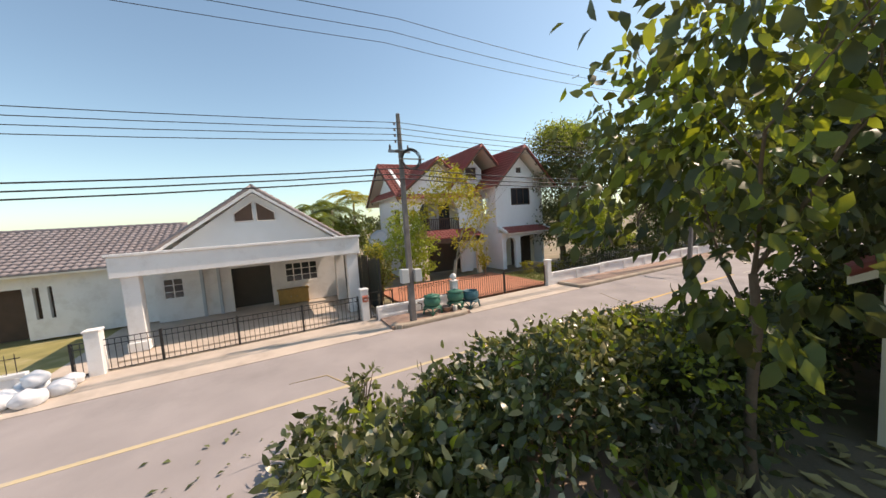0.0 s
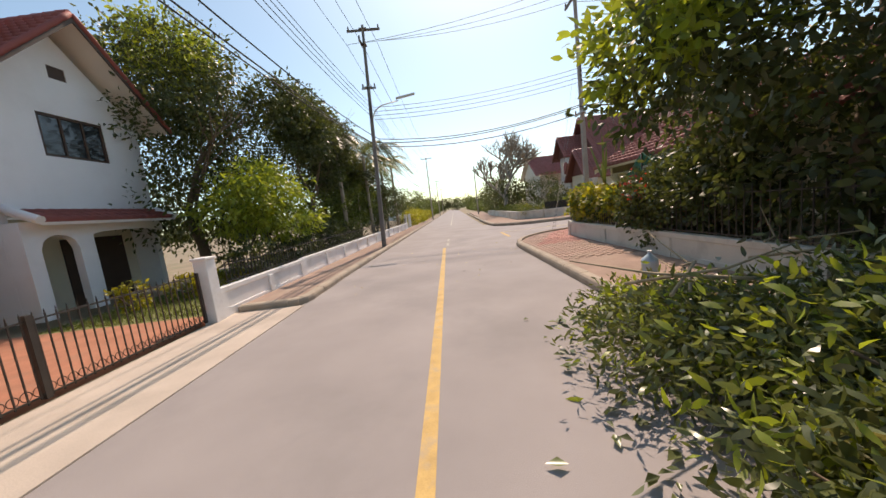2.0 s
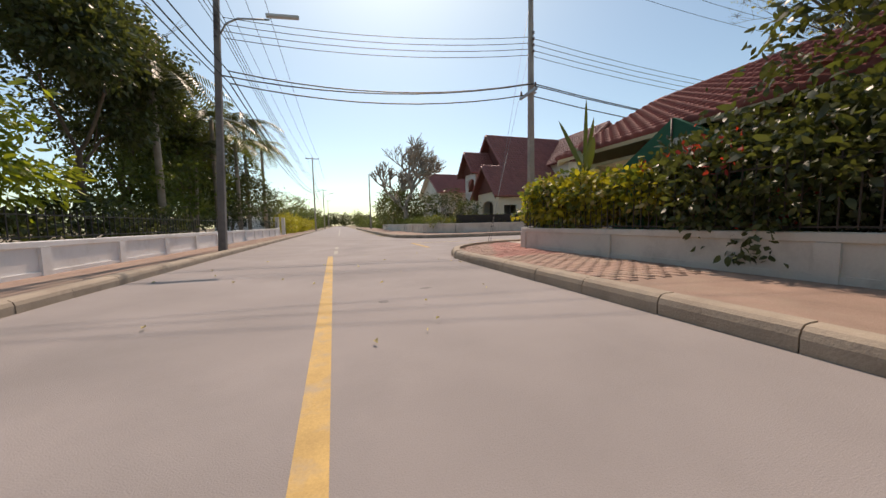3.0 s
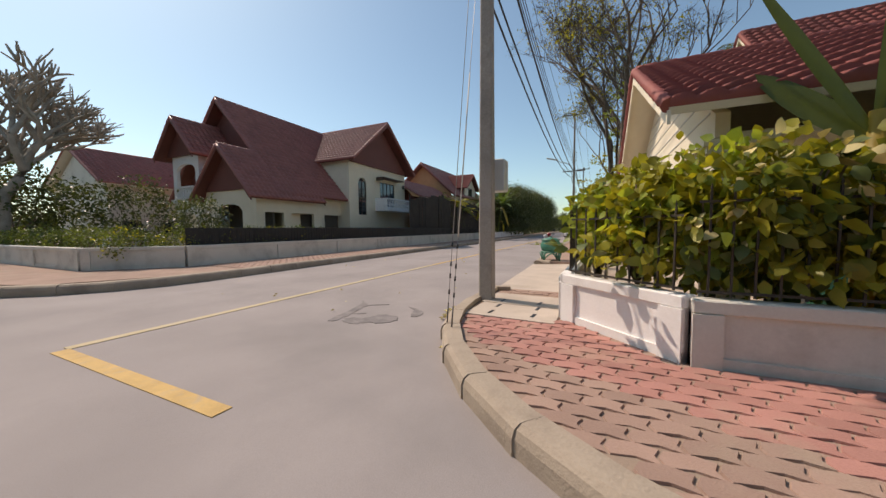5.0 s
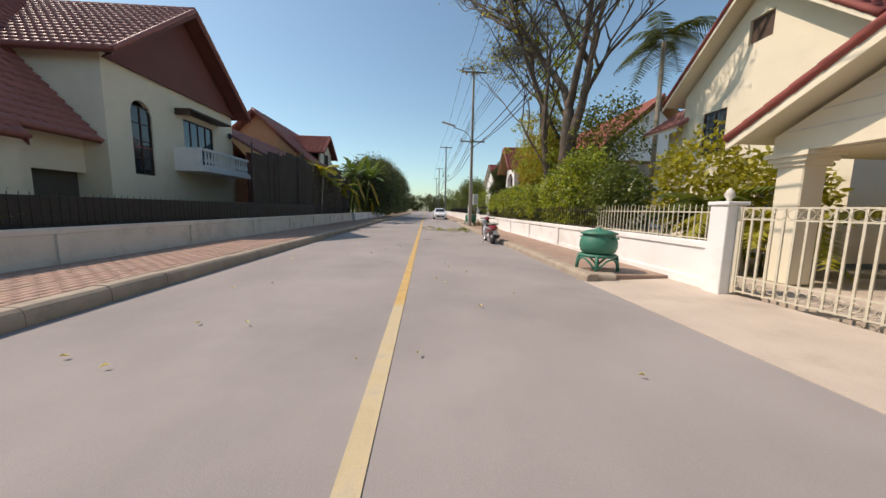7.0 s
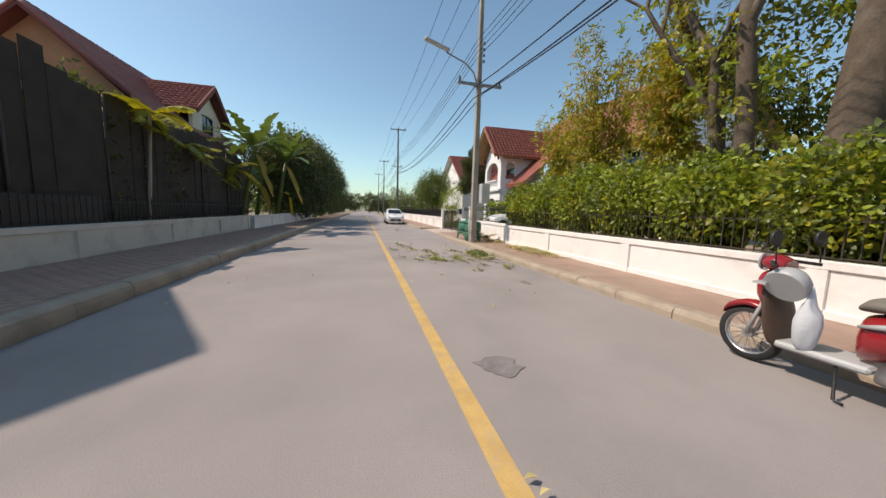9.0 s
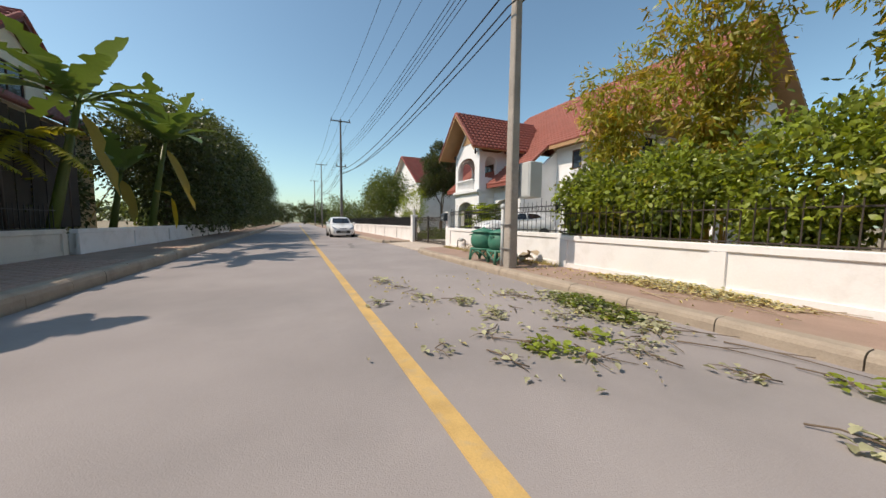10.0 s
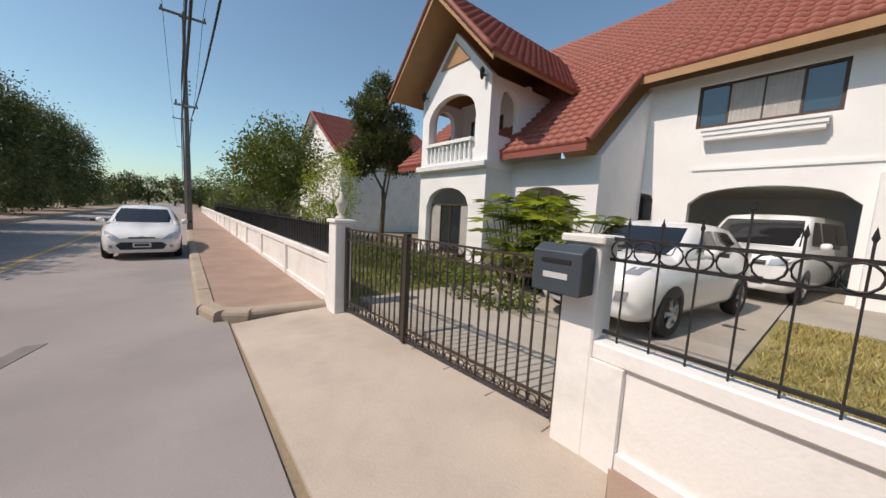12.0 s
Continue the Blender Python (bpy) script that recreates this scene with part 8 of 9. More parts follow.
# parked white hatchback facing along the street
vehicle("hatchback_car", 54.1, -1.6, 0.0, 180, "white hatchback car parked at the roadside kerb",
        [(0.0, ring7(0.50, 0.24, 0.42, 0.56, 0.60)), (-0.10, ring7(0.70, 0.20, 0.45, 0.66, 0.71)), (-0.35, ring7(0.82, 0.18, 0.5, 0.77, 0.83)), (-0.8, ring7(0.86, 0.18, 0.55, 0.86, 0.93)),
         (-1.2, ring7(0.86, 0.18, 0.55, 0.91, 0.98)), (-2.4, ring7(0.86, 0.18, 0.55, 0.97, 1.0)), (-3.4, ring7(0.855, 0.2, 0.55, 1.0, 1.02)), (-3.8, ring7(0.78, 0.26, 0.55, 0.96, 1.0)), (-3.95, ring7(0.66, 0.32, 0.55, 0.86, 0.9))],
        [(-0.95, cab5(0.76, 0.95, 0.70, 0.97)), (-1.3, cab5(0.80, 0.97, 0.66, 1.17)), (-1.75, cab5(0.82, 0.98, 0.58, 1.40)), (-2.2, cab5(0.82, 1.0, 0.57, 1.45)), (-3.0, cab5(0.80, 1.0, 0.56, 1.42)), (-3.45, cab5(0.76, 1.0, 0.54, 1.34)), (-3.8, cab5(0.7, 1.0, 0.56, 1.04))],
        [(-0.75, 0.76), (-3.2, 0.76)], 0.3,
        [(-0.66, 1.0), (0.66, 1.0), (0.60, 1.2), (0.53, 1.375), (-0.53, 1.375), (-0.60, 1.2)],
        [[(-1.5, 1.03), (-2.25, 1.04), (-2.25, 1.35), (-1.95, 1.34)], [(-2.32, 1.04), (-3.1, 1.1), (-2.95, 1.32), (-2.32, 1.35)]],
        [([(-0.44, 0.30), (0.44, 0.30), (0.52, 0.42), (0.42, 0.50), (-0.42, 0.50), (-0.52, 0.42)], M_TRIM, "grille"), ([(-0.3, 0.60), (0.3, 0.60), (0.26, 0.64), (-0.26, 0.64)], M_TRIM, "upper_grille"), ([(-0.07, 0.635), (0, 0.615), (0.07, 0.635), (0.07, 0.66), (0, 0.68), (-0.07, 0.66)], M_ALLOY, "badge")],
        [[(0.42, 0.58), (0.62, 0.60), (0.78, 0.74), (0.76, 0.80), (0.56, 0.71)]],
        [([(0.58, 0.34), (0.66, 0.34), (0.66, 0.42), (0.58, 0.42)], M_LAMP, "fog_lamp")],
        (-1.35, 0.95, 1.02), (0.02, 0.36))

# white compact SUV on the drive
vehicle("suv_car", 44.33, -6.8, 0.2, 83, "white compact SUV with rounded bonnet parked on the drive",
        [(0.0, ring7(0.50, 0.32, 0.5, 0.66, 0.72)), (-0.1, ring7(0.74, 0.26, 0.52, 0.76, 0.84)), (-0.35, ring7(0.86, 0.24, 0.58, 0.88, 0.97, 0.05)), (-0.8, ring7(0.89, 0.24, 0.62, 0.97, 1.06, 0.05)),
         (-1.3, ring7(0.88, 0.24, 0.62, 1.0, 1.09)), (-2.4, ring7(0.875, 0.24, 0.62, 1.05, 1.1)), (-3.2, ring7(0.89, 0.26, 0.65, 1.1, 1.14)), (-3.9, ring7(0.84, 0.34, 0.65, 1.05, 1.12)), (-4.13, ring7(0.7, 0.4, 0.65, 0.95, 1.0))],
        [(-1.0, cab5(0.80, 1.04, 0.74, 1.07)), (-1.35, cab5(0.82, 1.06, 0.70, 1.26)), (-1.85, cab5(0.83, 1.07, 0.62, 1.51)), (-2.3, cab5(0.83, 1.08, 0.61, 1.555)), (-3.1, cab5(0.81, 1.1, 0.58, 1.52)), (-3.6, cab5(0.78, 1.1, 0.54, 1.43)), (-4.0, cab5(0.7, 1.1, 0.56, 1.14))],
        [(-0.8, 0.79), (-3.33, 0.79)], 0.335,
        [(-0.70, 1.09), (0.70, 1.09), (0.64, 1.3), (0.57, 1.48), (-0.57, 1.48), (-0.64, 1.3)],
        [[(-1.55, 1.13), (-2.35, 1.14), (-2.35, 1.45), (-2.0, 1.44)], [(-2.43, 1.14), (-3.25, 1.25), (-3.05, 1.42), (-2.43, 1.45)]],
        [([(-0.5, 0.36), (0.5, 0.36), (0.42, 0.54), (-0.42, 0.54)], M_TRIM, "grille"), ([(-0.3, 0.64), (0.3, 0.64), (0.38, 0.76), (-0.38, 0.76)], M_TRIM, "upper_grille"), ([(-0.07, 0.67), (0.07, 0.67), (0.07, 0.73), (-0.07, 0.73)], M_ALLOY, "badge")],
        [[(0.52, 0.50), (0.66, 0.52), (0.68, 0.64), (0.54, 0.64)], [(0.55, 0.86), (0.72, 0.86), (0.76, 0.95), (0.6, 0.95)]],
        [], (-1.5, 1.0, 1.14), (0.0, 0.42))

# white van in the carport
vehicle("passenger_van", 43.48, -11.9, 0.2, 82, "tall white passenger van parked under the carport", 
        [(0.0, ring7(0.62, 0.32, 0.5, 0.78, 0.84)), (-0.1, ring7(0.84, 0.26, 0.55, 0.92, 1.0)), (-0.35, ring7(0.93, 0.24, 0.6, 1.02, 1.1)), (-0.9, ring7(0.95, 0.24, 0.65, 1.1, 1.18)),
         (-2.0, ring7(0.95, 0.24, 0.65, 1.14, 1.2)), (-4.4, ring7(0.95, 0.26, 0.65, 1.14, 1.2)), (-4.85, ring7(0.9, 0.34, 0.65, 1.1, 1.18))],
        [(-0.7, cab5(0.88, 1.12, 0.82, 1.15)), (-1.0, cab5(0.9, 1.14, 0.80, 1.40)), (-1.5, cab5(0.91, 1.14, 0.74, 1.80)), (-2.0, cab5(0.91, 1.14, 0.74, 1.88)), (-4.4, cab5(0.91, 1.14, 0.74, 1.88)), (-4.85, cab5(0.88, 1.14, 0.72, 1.78))],
        [(-0.85, 0.85), (-3.85, 0.85)], 0.34,
        [(-0.80, 1.2), (0.80, 1.2), (0.75, 1.5), (0.68, 1.77), (-0.68, 1.77), (-0.75, 1.5)],
        [[(-1.2, 1.22), (-2.05, 1.2), (-2.05, 1.74), (-1.62, 1.74)], [(-2.15, 1.2), (-3.4, 1.2), (-3.4, 1.74), (-2.15, 1.74)], [(-3.5, 1.2), (-4.6, 1.2), (-4.55, 1.72), (-3.5, 1.74)]],
        [([(-0.5, 0.4), (0.5, 0.4), (0.5, 0.55), (-0.5, 0.55)], M_TRIM, "grille"), ([(-0.5, 0.8), (0.5, 0.8), (0.5, 0.9), (-0.5, 0.9)], M_TRIM, "upper_grille"), ([(-0.07, 0.8), (0.07, 0.8), (0.07, 0.92), (-0.07, 0.92)], M_ALLOY, "badge")],
        [[(0.54, 0.80), (0.82, 0.82), (0.88, 0.97), (0.56, 0.95)]],
        [], (-1.15, 1.1, 1.22), (0.02, 0.45), category="van")


def scooter(x, y, z, rz):
    s = thing("motor_scooter", x, y, z, "red and cream motor scooter with a grey seat and helmet", "scooter", rz)
    def wh(px, r):
        t = part("wheel", lathe(B(), [(r * 0.78, -0.045), (r * 0.94, -0.045), (r, -0.02), (r, 0.02), (r * 0.94, 0.045), (r * 0.78, 0.045), (r * 0.78, -0.045)], 26, cap=False), M_TYRE, s, m=pose(px, 0, r, 90, 0, 0))
        bm = lathe(B(), [(r * 0.8, -0.03), (r * 0.8, 0.03), (r * 0.74, 0.03), (r * 0.74, -0.03), (r * 0.8, -0.03)], 24, cap=False)
        for i in range(18):
            a = 2 * math.pi * i / 18
            tube(bm, [(0.03 * math.cos(a + 0.5), 0.03 * math.sin(a + 0.5), 0.02 * (-1) ** i), (r * 0.76 * math.cos(a), r * 0.76 * math.sin(a), 0)], 0.004, 4, False)
        lathe(bm, [(0.045, -0.05), (0.045, 0.05)], 10)
        part("spoked_rim", bm, M_ALLOY, t)
    wh(0.62, 0.265), wh(-0.62, 0.265)
    def shell(nm, rings_, material, label=""):
        return part(nm, loft(rings_, 3), material, s, label)
    def oval(w, z0, z1):
        c, h = (z0 + z1) / 2, (z1 - z0) / 2
        return [(w * math.cos(a), c + h * math.sin(a)) for a in [math.pi * (-0.5 + i / 6) for i in range(7)]]
    shell("front_mudguard", [(0.86, oval(0.03, 0.40, 0.44)), (0.80, oval(0.075, 0.46, 0.54)), (0.62, oval(0.08, 0.53, 0.60)), (0.45, oval(0.07, 0.46, 0.54)), (0.40, oval(0.04, 0.40, 0.46))], M_REDP)
    part("fork", tube(tube(B(), [(0.62, 0.07, 0.265), (0.48, 0.06, 0.72)], 0.018, 6), [(0.62, -0.07, 0.265), (0.48, -0.06, 0.72)], 0.018, 6), M_SILVER, s)
    shell("leg_shield", [(0.34, oval(0.19, 0.22, 0.34)), (0.40, oval(0.23, 0.22, 0.62)), (0.46, oval(0.20, 0.4, 0.88)), (0.50, oval(0.13, 0.62, 0.94)), (0.53, oval(0.07, 0.70, 0.90))], M_DARKWOOD, "dark brown leg shield")
    shell("front_cover", [(0.47, oval(0.16, 0.5, 0.9)), (0.55, oval(0.12, 0.6, 0.9)), (0.59, oval(0.05, 0.68, 0.86))], M_REDP)
    part("floorboard", box(B(), -0.22, 0.36, -0.17, 0.17, 0.25, 0.31), M_SILVER, s, "grey floorboard", bevel=0.02)
    shell("rear_body", [(-0.10, oval(0.10, 0.32, 0.66)), (-0.18, oval(0.17, 0.33, 0.70)), (-0.40, oval(0.20, 0.40, 0.74)), (-0.70, oval(0.17, 0.50, 0.76)), (-0.92, oval(0.10, 0.58, 0.74)), (-1.0, oval(0.04, 0.62, 0.70))], M_REDP)
    for q in (1, -1):
        part("side_stripe", tube(B(), [(-0.12, q * 0.155, 0.60), (-0.3, q * 0.195, 0.645), (-0.55, q * 0.198, 0.63), (-0.85, q * 0.14, 0.60)], [0.012, 0.028, 0.03, 0.01], 6), M_SILVER, s, "pale sweeping side stripe")
    shell("seat", [(-0.08, oval(0.09, 0.70, 0.76)), (-0.16, oval(0.14, 0.70, 0.82)), (-0.42, oval(0.15, 0.72, 0.83)), (-0.70, oval(0.14, 0.74, 0.86)), (-0.90, oval(0.09, 0.75, 0.84))], M_SEAT)
    part("grab_rail", tube(B(), [(-0.75, 0.15, 0.77), (-1.0, 0.13, 0.82), (-1.06, 0, 0.83), (-1.0, -0.13, 0.82), (-0.75, -0.15, 0.77)], 0.014, 6), M_SILVER, s)
    part("engine", lathe(B(), [(0.05, -0.13), (0.12, -0.1), (0.13, 0.08), (0.06, 0.13)], 14), M_SILVER, s, m=pose(-0.5, 0.07, 0.28, 90, 0, 0))
    part("transmission_case", tube(B(), [(-0.25, 0.12, 0.28), (-0.45, 0.13, 0.27), (-0.64, 0.12, 0.27)], [0.07, 0.1, 0.085], 10), M_ALLOY, s)
    part("exhaust", tube(B(), [(-0.3, -0.12, 0.22), (-0.5, -0.16, 0.25), (-0.9, -0.17, 0.34)], [0.02, 0.055, 0.06], 10), M_TRIM, s)
    part("shock_absorber", tube(B(), [(-0.62, 0.13, 0.3), (-0.55, 0.12, 0.58)], 0.026, 8), M_TRIM, s)
    part("handlebar", tube(B(), [(0.34, 0.32, 0.98), (0.44, 0.16, 1.0), (0.47, 0, 0.97), (0.44, -0.16, 1.0), (0.34, -0.32, 0.98)], 0.017, 6), M_TRIM, s)
    shell("headlamp_cowl", [(0.38, oval(0.09, 0.92, 1.02)), (0.46, oval(0.13, 0.90, 1.06)), (0.55, oval(0.10, 0.92, 1.04)), (0.58, oval(0.04, 0.95, 1.0))], M_REDP)
    part("headlamp", lathe(B(), [(0.085, 0.0), (0.08, 0.02), (0.02, 0.03)], 14), M_LAMP, s, m=pose(0.57, 0, 0.98, 0, 90, 0))
    for q in (1, -1):
        m = part("mirror", lathe(B(), [(0.065, -0.01), (0.07, 0.0), (0.065, 0.015)], 12), M_TRIM, s, m=pose(0.36, q * 0.30, 1.22, 0, 90, 0))
        part("mirror_stem", tube(B(), [(0.22, 0, -0.02), (0.0, 0, -0.0)], 0.007, 5), M_TRIM, m)
    part("rear_mudguard", tube(B(), [(-0.75, 0, 0.56), (-0.92, 0, 0.48), (-1.0, 0, 0.34)], [0.07, 0.065, 0.05], 6), M_TRIM, s)
    pl = part("number_plate", box(B(), -1.03, -1.02, -0.1, 0.1, 0.40, 0.55), M_PLATE, s)
    part("tail_lamp", box(B(), -1.03, -0.98, -0.08, 0.08, 0.63, 0.69), M_REDP, s, bevel=0.01)
    part("side_stand", tube(B(), [(-0.02, 0.1, 0.26), (-0.1, 0.26, 0.02), (-0.16, 0.28, 0.015)], 0.012, 5), M_TRIM, s)
    h = thing("helmet", x + 0.30 * math.cos(radians(rz)), y + 0.2, 0.82, "pale grey half-shell helmet hung on the scooter", "helmet", rz)
    part("helmet_shell", lathe(B(), [(0.145, -0.04), (0.15, 0.0), (0.14, 0.07), (0.10, 0.125), (0.04, 0.15), (0.005, 0.152)], 18), M_SILVER, h, m=pose(0, 0, 0, 60, 0, 0))
    part("peak", box(B(), 0.1, 0.2, -0.08, 0.08, -0.02, 0.0), M_SILVER, h)
    b = thing("shopping_bag", x + 0.16, y + 0.14, 0.30, "pale plastic shopping bag hanging from the scooter hook", "bag", rz)
    bm = B()
    bmesh.ops.create_icosphere(bm, subdivisions=3, radius=0.15)
    for v in bm.verts:
        n = noise.noise(v.co * 9) * 0.16
        v.co *= 1 + n
        v.co.x *= 0.62
        v.co.z *= 1.25 if v.co.z < 0 else 1.55
        v.co.x *= 1 - max(0, v.co.z) * 2.2
        v.co.y *= 1 - max(0, v.co.z) * 2.2
        v.co.z = v.co.z * 1.35 + 0.22
        v.co.y *= 0.6
        if v.co.z > 0.36:
            v.co.x *= 0.55
    for f in bm.faces:
        f.smooth = True
    part("sack", bm, M_BAGW, b)
    return s


scooter(25.05, -2.05, 0.0, 2)
# red motorcycle seen behind the railing
def motorcycle(x, y, z, rz):
    s = thing("motorcycle", x, y, z, "red underbone motorcycle parked on the lawn path", "motorcycle", rz)
    for px in (0.6, -0.6):
        t = part("wheel", lathe(B(), [(0.23, -0.04), (0.275, -0.035), (0.29, 0), (0.275, 0.035), (0.23, 0.04)], 24), M_TYRE, s, m=pose(px, 0, 0.29, 90, 0, 0))
        bm = lathe(B(), [(0.05, -0.04), (0.05, 0.04)], 10)
        for i in range(14):
            a = 2 * math.pi * i / 14
            tube(bm, [(0, 0, 0), (0.235 * math.cos(a), 0.235 * math.sin(a), 0)], 0.004, 4, False)
        part("spoked_rim", bm, M_ALLOY, t)
    part("frame_cover", tube(B(), [(0.42, 0, 0.75), (0.2, 0, 0.52), (-0.1, 0, 0.58), (-0.5, 0, 0.76), (-0.95, 0, 0.95)], [0.10, 0.11, 0.12, 0.13, 0.05], 10), M_REDP, s)
    part("seat", tube(B(), [(0.1, 0, 0.78), (-0.35, 0, 0.86), (-0.8, 0, 0.97)], [0.07, 0.11, 0.08], 10), M_TRIM, s)
    part("fork", tube(B(), [(0.6, 0.06, 0.29), (0.42, 0.05, 0.85)], 0.02, 6), M_SILVER, s)
    part("leg_shield", tube(B(), [(0.5, 0, 0.9), (0.36, 0, 0.5), (0.3, 0, 0.3)], [0.1, 0.16, 0.1], 10), M_REDP, s)
    part("handlebar", tube(B(), [(0.34, 0.3, 0.98), (0.42, 0, 0.95), (0.34, -0.3, 0.98)], 0.015, 6), M_TRIM, s)
    part("engine", lathe(B(), [(0.08, -0.1), (0.12, 0), (0.08, 0.1)], 10), M_SILVER, s, m=pose(0.0, 0, 0.3, 90, 0, 0))
    part("rear_mudguard", tube(B(), [(-0.25, 0, 0.6), (-0.6, 0, 0.68), (-0.95, 0, 0.52)], [0.03, 0.07, 0.03], 8), M_SILVER, s, "pale rear mudguard")
    part("front_mudguard", tube(B(), [(0.88, 0, 0.42), (0.7, 0, 0.58), (0.45, 0, 0.52)], [0.03, 0.06, 0.04], 8), M_REDP, s)
motorcycle(39.2, -10.6, 0.175, 168)


# ---- yards ----
def yard(name, x0, x1, y0, y1, z, material, label):
    return tagged(part(name, box(B(), x0, x1, y0, y1, -0.2, z), material), label, "ground", kind="structure")


M_TERRA = mat("terracotta_paving", (0.42, 0.17, 0.10), 0.85, 0.18, 2, 40, 0.3, dirt=(0.35, 0.2, 0.13), dirt_amt=0.5, dirt_scale=1.5)
M_DRIVE = mat("grey_drive_paving", (0.40, 0.36, 0.31), 0.9, 0.12, 1.5, 50, 0.3, dirt=(0.28, 0.25, 0.21), dirt_amt=0.5)
M_LAWN = mat("dry_lawn", (0.26, 0.23, 0.085), 0.95, 0.25, 1.2, 60, 0.5, dirt=(0.40, 0.32, 0.19), dirt_amt=0.8, dirt_scale=0.6)
yard("drive", 42.6, 47.2, -14.0, -4.8, 0.18, M_DRIVE, "pale stone-paved drive inside the gate")
yard("drive", 38.0, 42.58, -20.0, -10.5, 0.175, M_DRIVE, "pale stone-paved drive before the carport")
yard("lawn", 34.5, 42.58, -10.48, -4.72, 0.16, M_LAWN, "dry yellow-green lawn behind the railing")
yard("lawn", 47.22, 58, -9.4, -4.5, 0.06, M_GRASS, "green lawn before the balcony wing")
yard("terrace", -8.3, -2.4, -20.8, -12.2, 0.07, M_TERRA, "terracotta paved forecourt behind the gate")
yard("lawn", -7.2, -2.5, -12.18, -8.0, 0.06, M_GRASS, "narrow lawn beside the forecourt")
yard("yard", -12, -2.8, -33, -22.4, 0.03, M_APRON, "pale concrete yard behind the sliding gate")
yard("yard", -16, -2.8, -48, -33.02, 0.02, M_LAWN, "dry bare yard behind the low railing")
yard("verge", 6.2, 8.7, -60, -45.01, 0.1, M_PAVBED, "worn pavement verge")

# dark net fence between the two gardens
t = thing("shade_fence", -13.0, -22.1, 0.0, "dark green shade-net fence between the gardens", "fence")
for i in range(6):
    part("post", tube(B(), [(i * 2.0, 0, 0), (i * 2.0, 0, 2.6)], 0.035, 6), M_BROWNIRON, t)
bm = B()
for i in range(20):
    box(bm, i * 0.5, (i + 1) * 0.5, 0.03 + 0.02 * math.sin(i), 0.04 + 0.02 * math.sin(i), 0.05, 2.45 - 0.1 * math.sin(i * 1.3))
part("net", bm, mat("dark_green_shade_net", (0.03, 0.035, 0.025), 0.9, 0.2, 3, 80, 0.2), t)
railing("fence", (-2.2, -12.0), (-2.2, -8.2), 0.74, 0.55, M_BLACK, "black iron railing above the white wall", "fence", 0.15, (0.1, 0.85), None)
railing("fence", (-2.2, -8.0), (-1.7, 18.6), 0.78, 0.55, M_BLACK, "black iron railing above the white wall", "fence", 0.2, (0.1, 0.85), None)
pillar(-1.75, 19.0, 0.1, 1.6, 0.3, M_WHITE, "square white gate pillar")
pillar(-1.65, 22.0, 0.1, 1.6, 0.3, M_WHITE, "square white gate pillar")
t = thing("satellite_dish", -11.6, -19.4, 3.0, "pale satellite dish on the house side", "satellite dish")
part("dish", lathe(B(), [(0.02, 0.0), (0.3, 0.03), (0.55, 0.11), (0.75, 0.22), (0.76, 0.24), (0.55, 0.14), (0.3, 0.06), (0.02, 0.02)], 20), M_BOX, t, m=pose(0, 0, 0, 55, 0, 40))
part("mast", tube(B(), [(0, 0, -3.0), (0, 0, 0.05)], 0.03, 6), M_STEEL, t)

# green garden tent behind the corner railing
t = thing("garden_tent", 9.6, -9.0, 0.0, "green shade-cloth tent with a pale window flap", "tent")
M_TENT = mat("green_shade_cloth", (0.015, 0.15, 0.085), 0.7, 0.12, 2, 60, 0.15, translucent=0.2)
bm = prism(B(), [(-1.45, 0.0), (1.45, 0.0), (1.4, 2.0), (0.0, 2.92), (-1.4, 2.0)], "x", 0.0, 2.6)
part("canopy", bm, M_TENT, t)
part("window_flap", prism(B(), [(-0.55, 2.08), (0.05, 1.98), (-0.05, 2.5), (-0.5, 2.5)], "x", -0.02, -0.012), M_WALLC, t)
for y_ in (-1.4, 0.0, 1.4):
    part("pole", tube(B(), [(-0.02, y_, 0), (-0.02, y_, 2.0 if y_ else 2.9)], 0.02, 6), M_BROWNIRON, t)


# ---- litter, leaves, stains ----
def litter(name, label, boxes_, n, size, material, seed, z=0.012, flat=0.15, wide=0.5, category="leaf litter"):
    """Leaves lying on the ground within boxes (x0, x1, y0, y1)."""
    rg = np.random.default_rng(seed)
    x0, _, y0, _ = boxes_[0]
    t = thing(name, x0, y0, z, label, category, kind="stuff")
    pts = []
    for b in boxes_:
        k = n // len(boxes_)
        pts.append(np.stack([rg.uniform(b[0], b[1], k) - x0, rg.uniform(b[2], b[3], k) - y0, rg.uniform(0, 0.03, k)], 1))
    p = np.concatenate(pts)
    d = np.stack([np.cos(a := rg.uniform(0, 6.28, len(p))), np.sin(a), rg.uniform(-0.1, flat, len(p))], 1)
    s = np.stack([-d[:, 1], d[:, 0], rg.uniform(-0.3, 0.3, len(p))], 1)
    L = (size * rg.uniform(0.5, 1.4, len(p)))[:, None]
    v = np.stack([p, p + d * L * 0.45 + s * L * wide * 0.5 + [0, 0, 0.02], p + d * L - [0, 0, 0.0], p + d * L * 0.45 - s * L * wide * 0.5 + [0, 0, 0.025]], 1)
    v[..., 2] = np.maximum(v[..., 2], 0.0) + 0.002
    k4 = np.arange(len(p))[:, None] * 4
    ob = mesh_np("fallen_leaf", v.reshape(-1, 3), np.concatenate([k4 + [0, 1, 2], k4 + [0, 2, 3]]), material, t)
    ob["kind"] = "stuff"
    return t


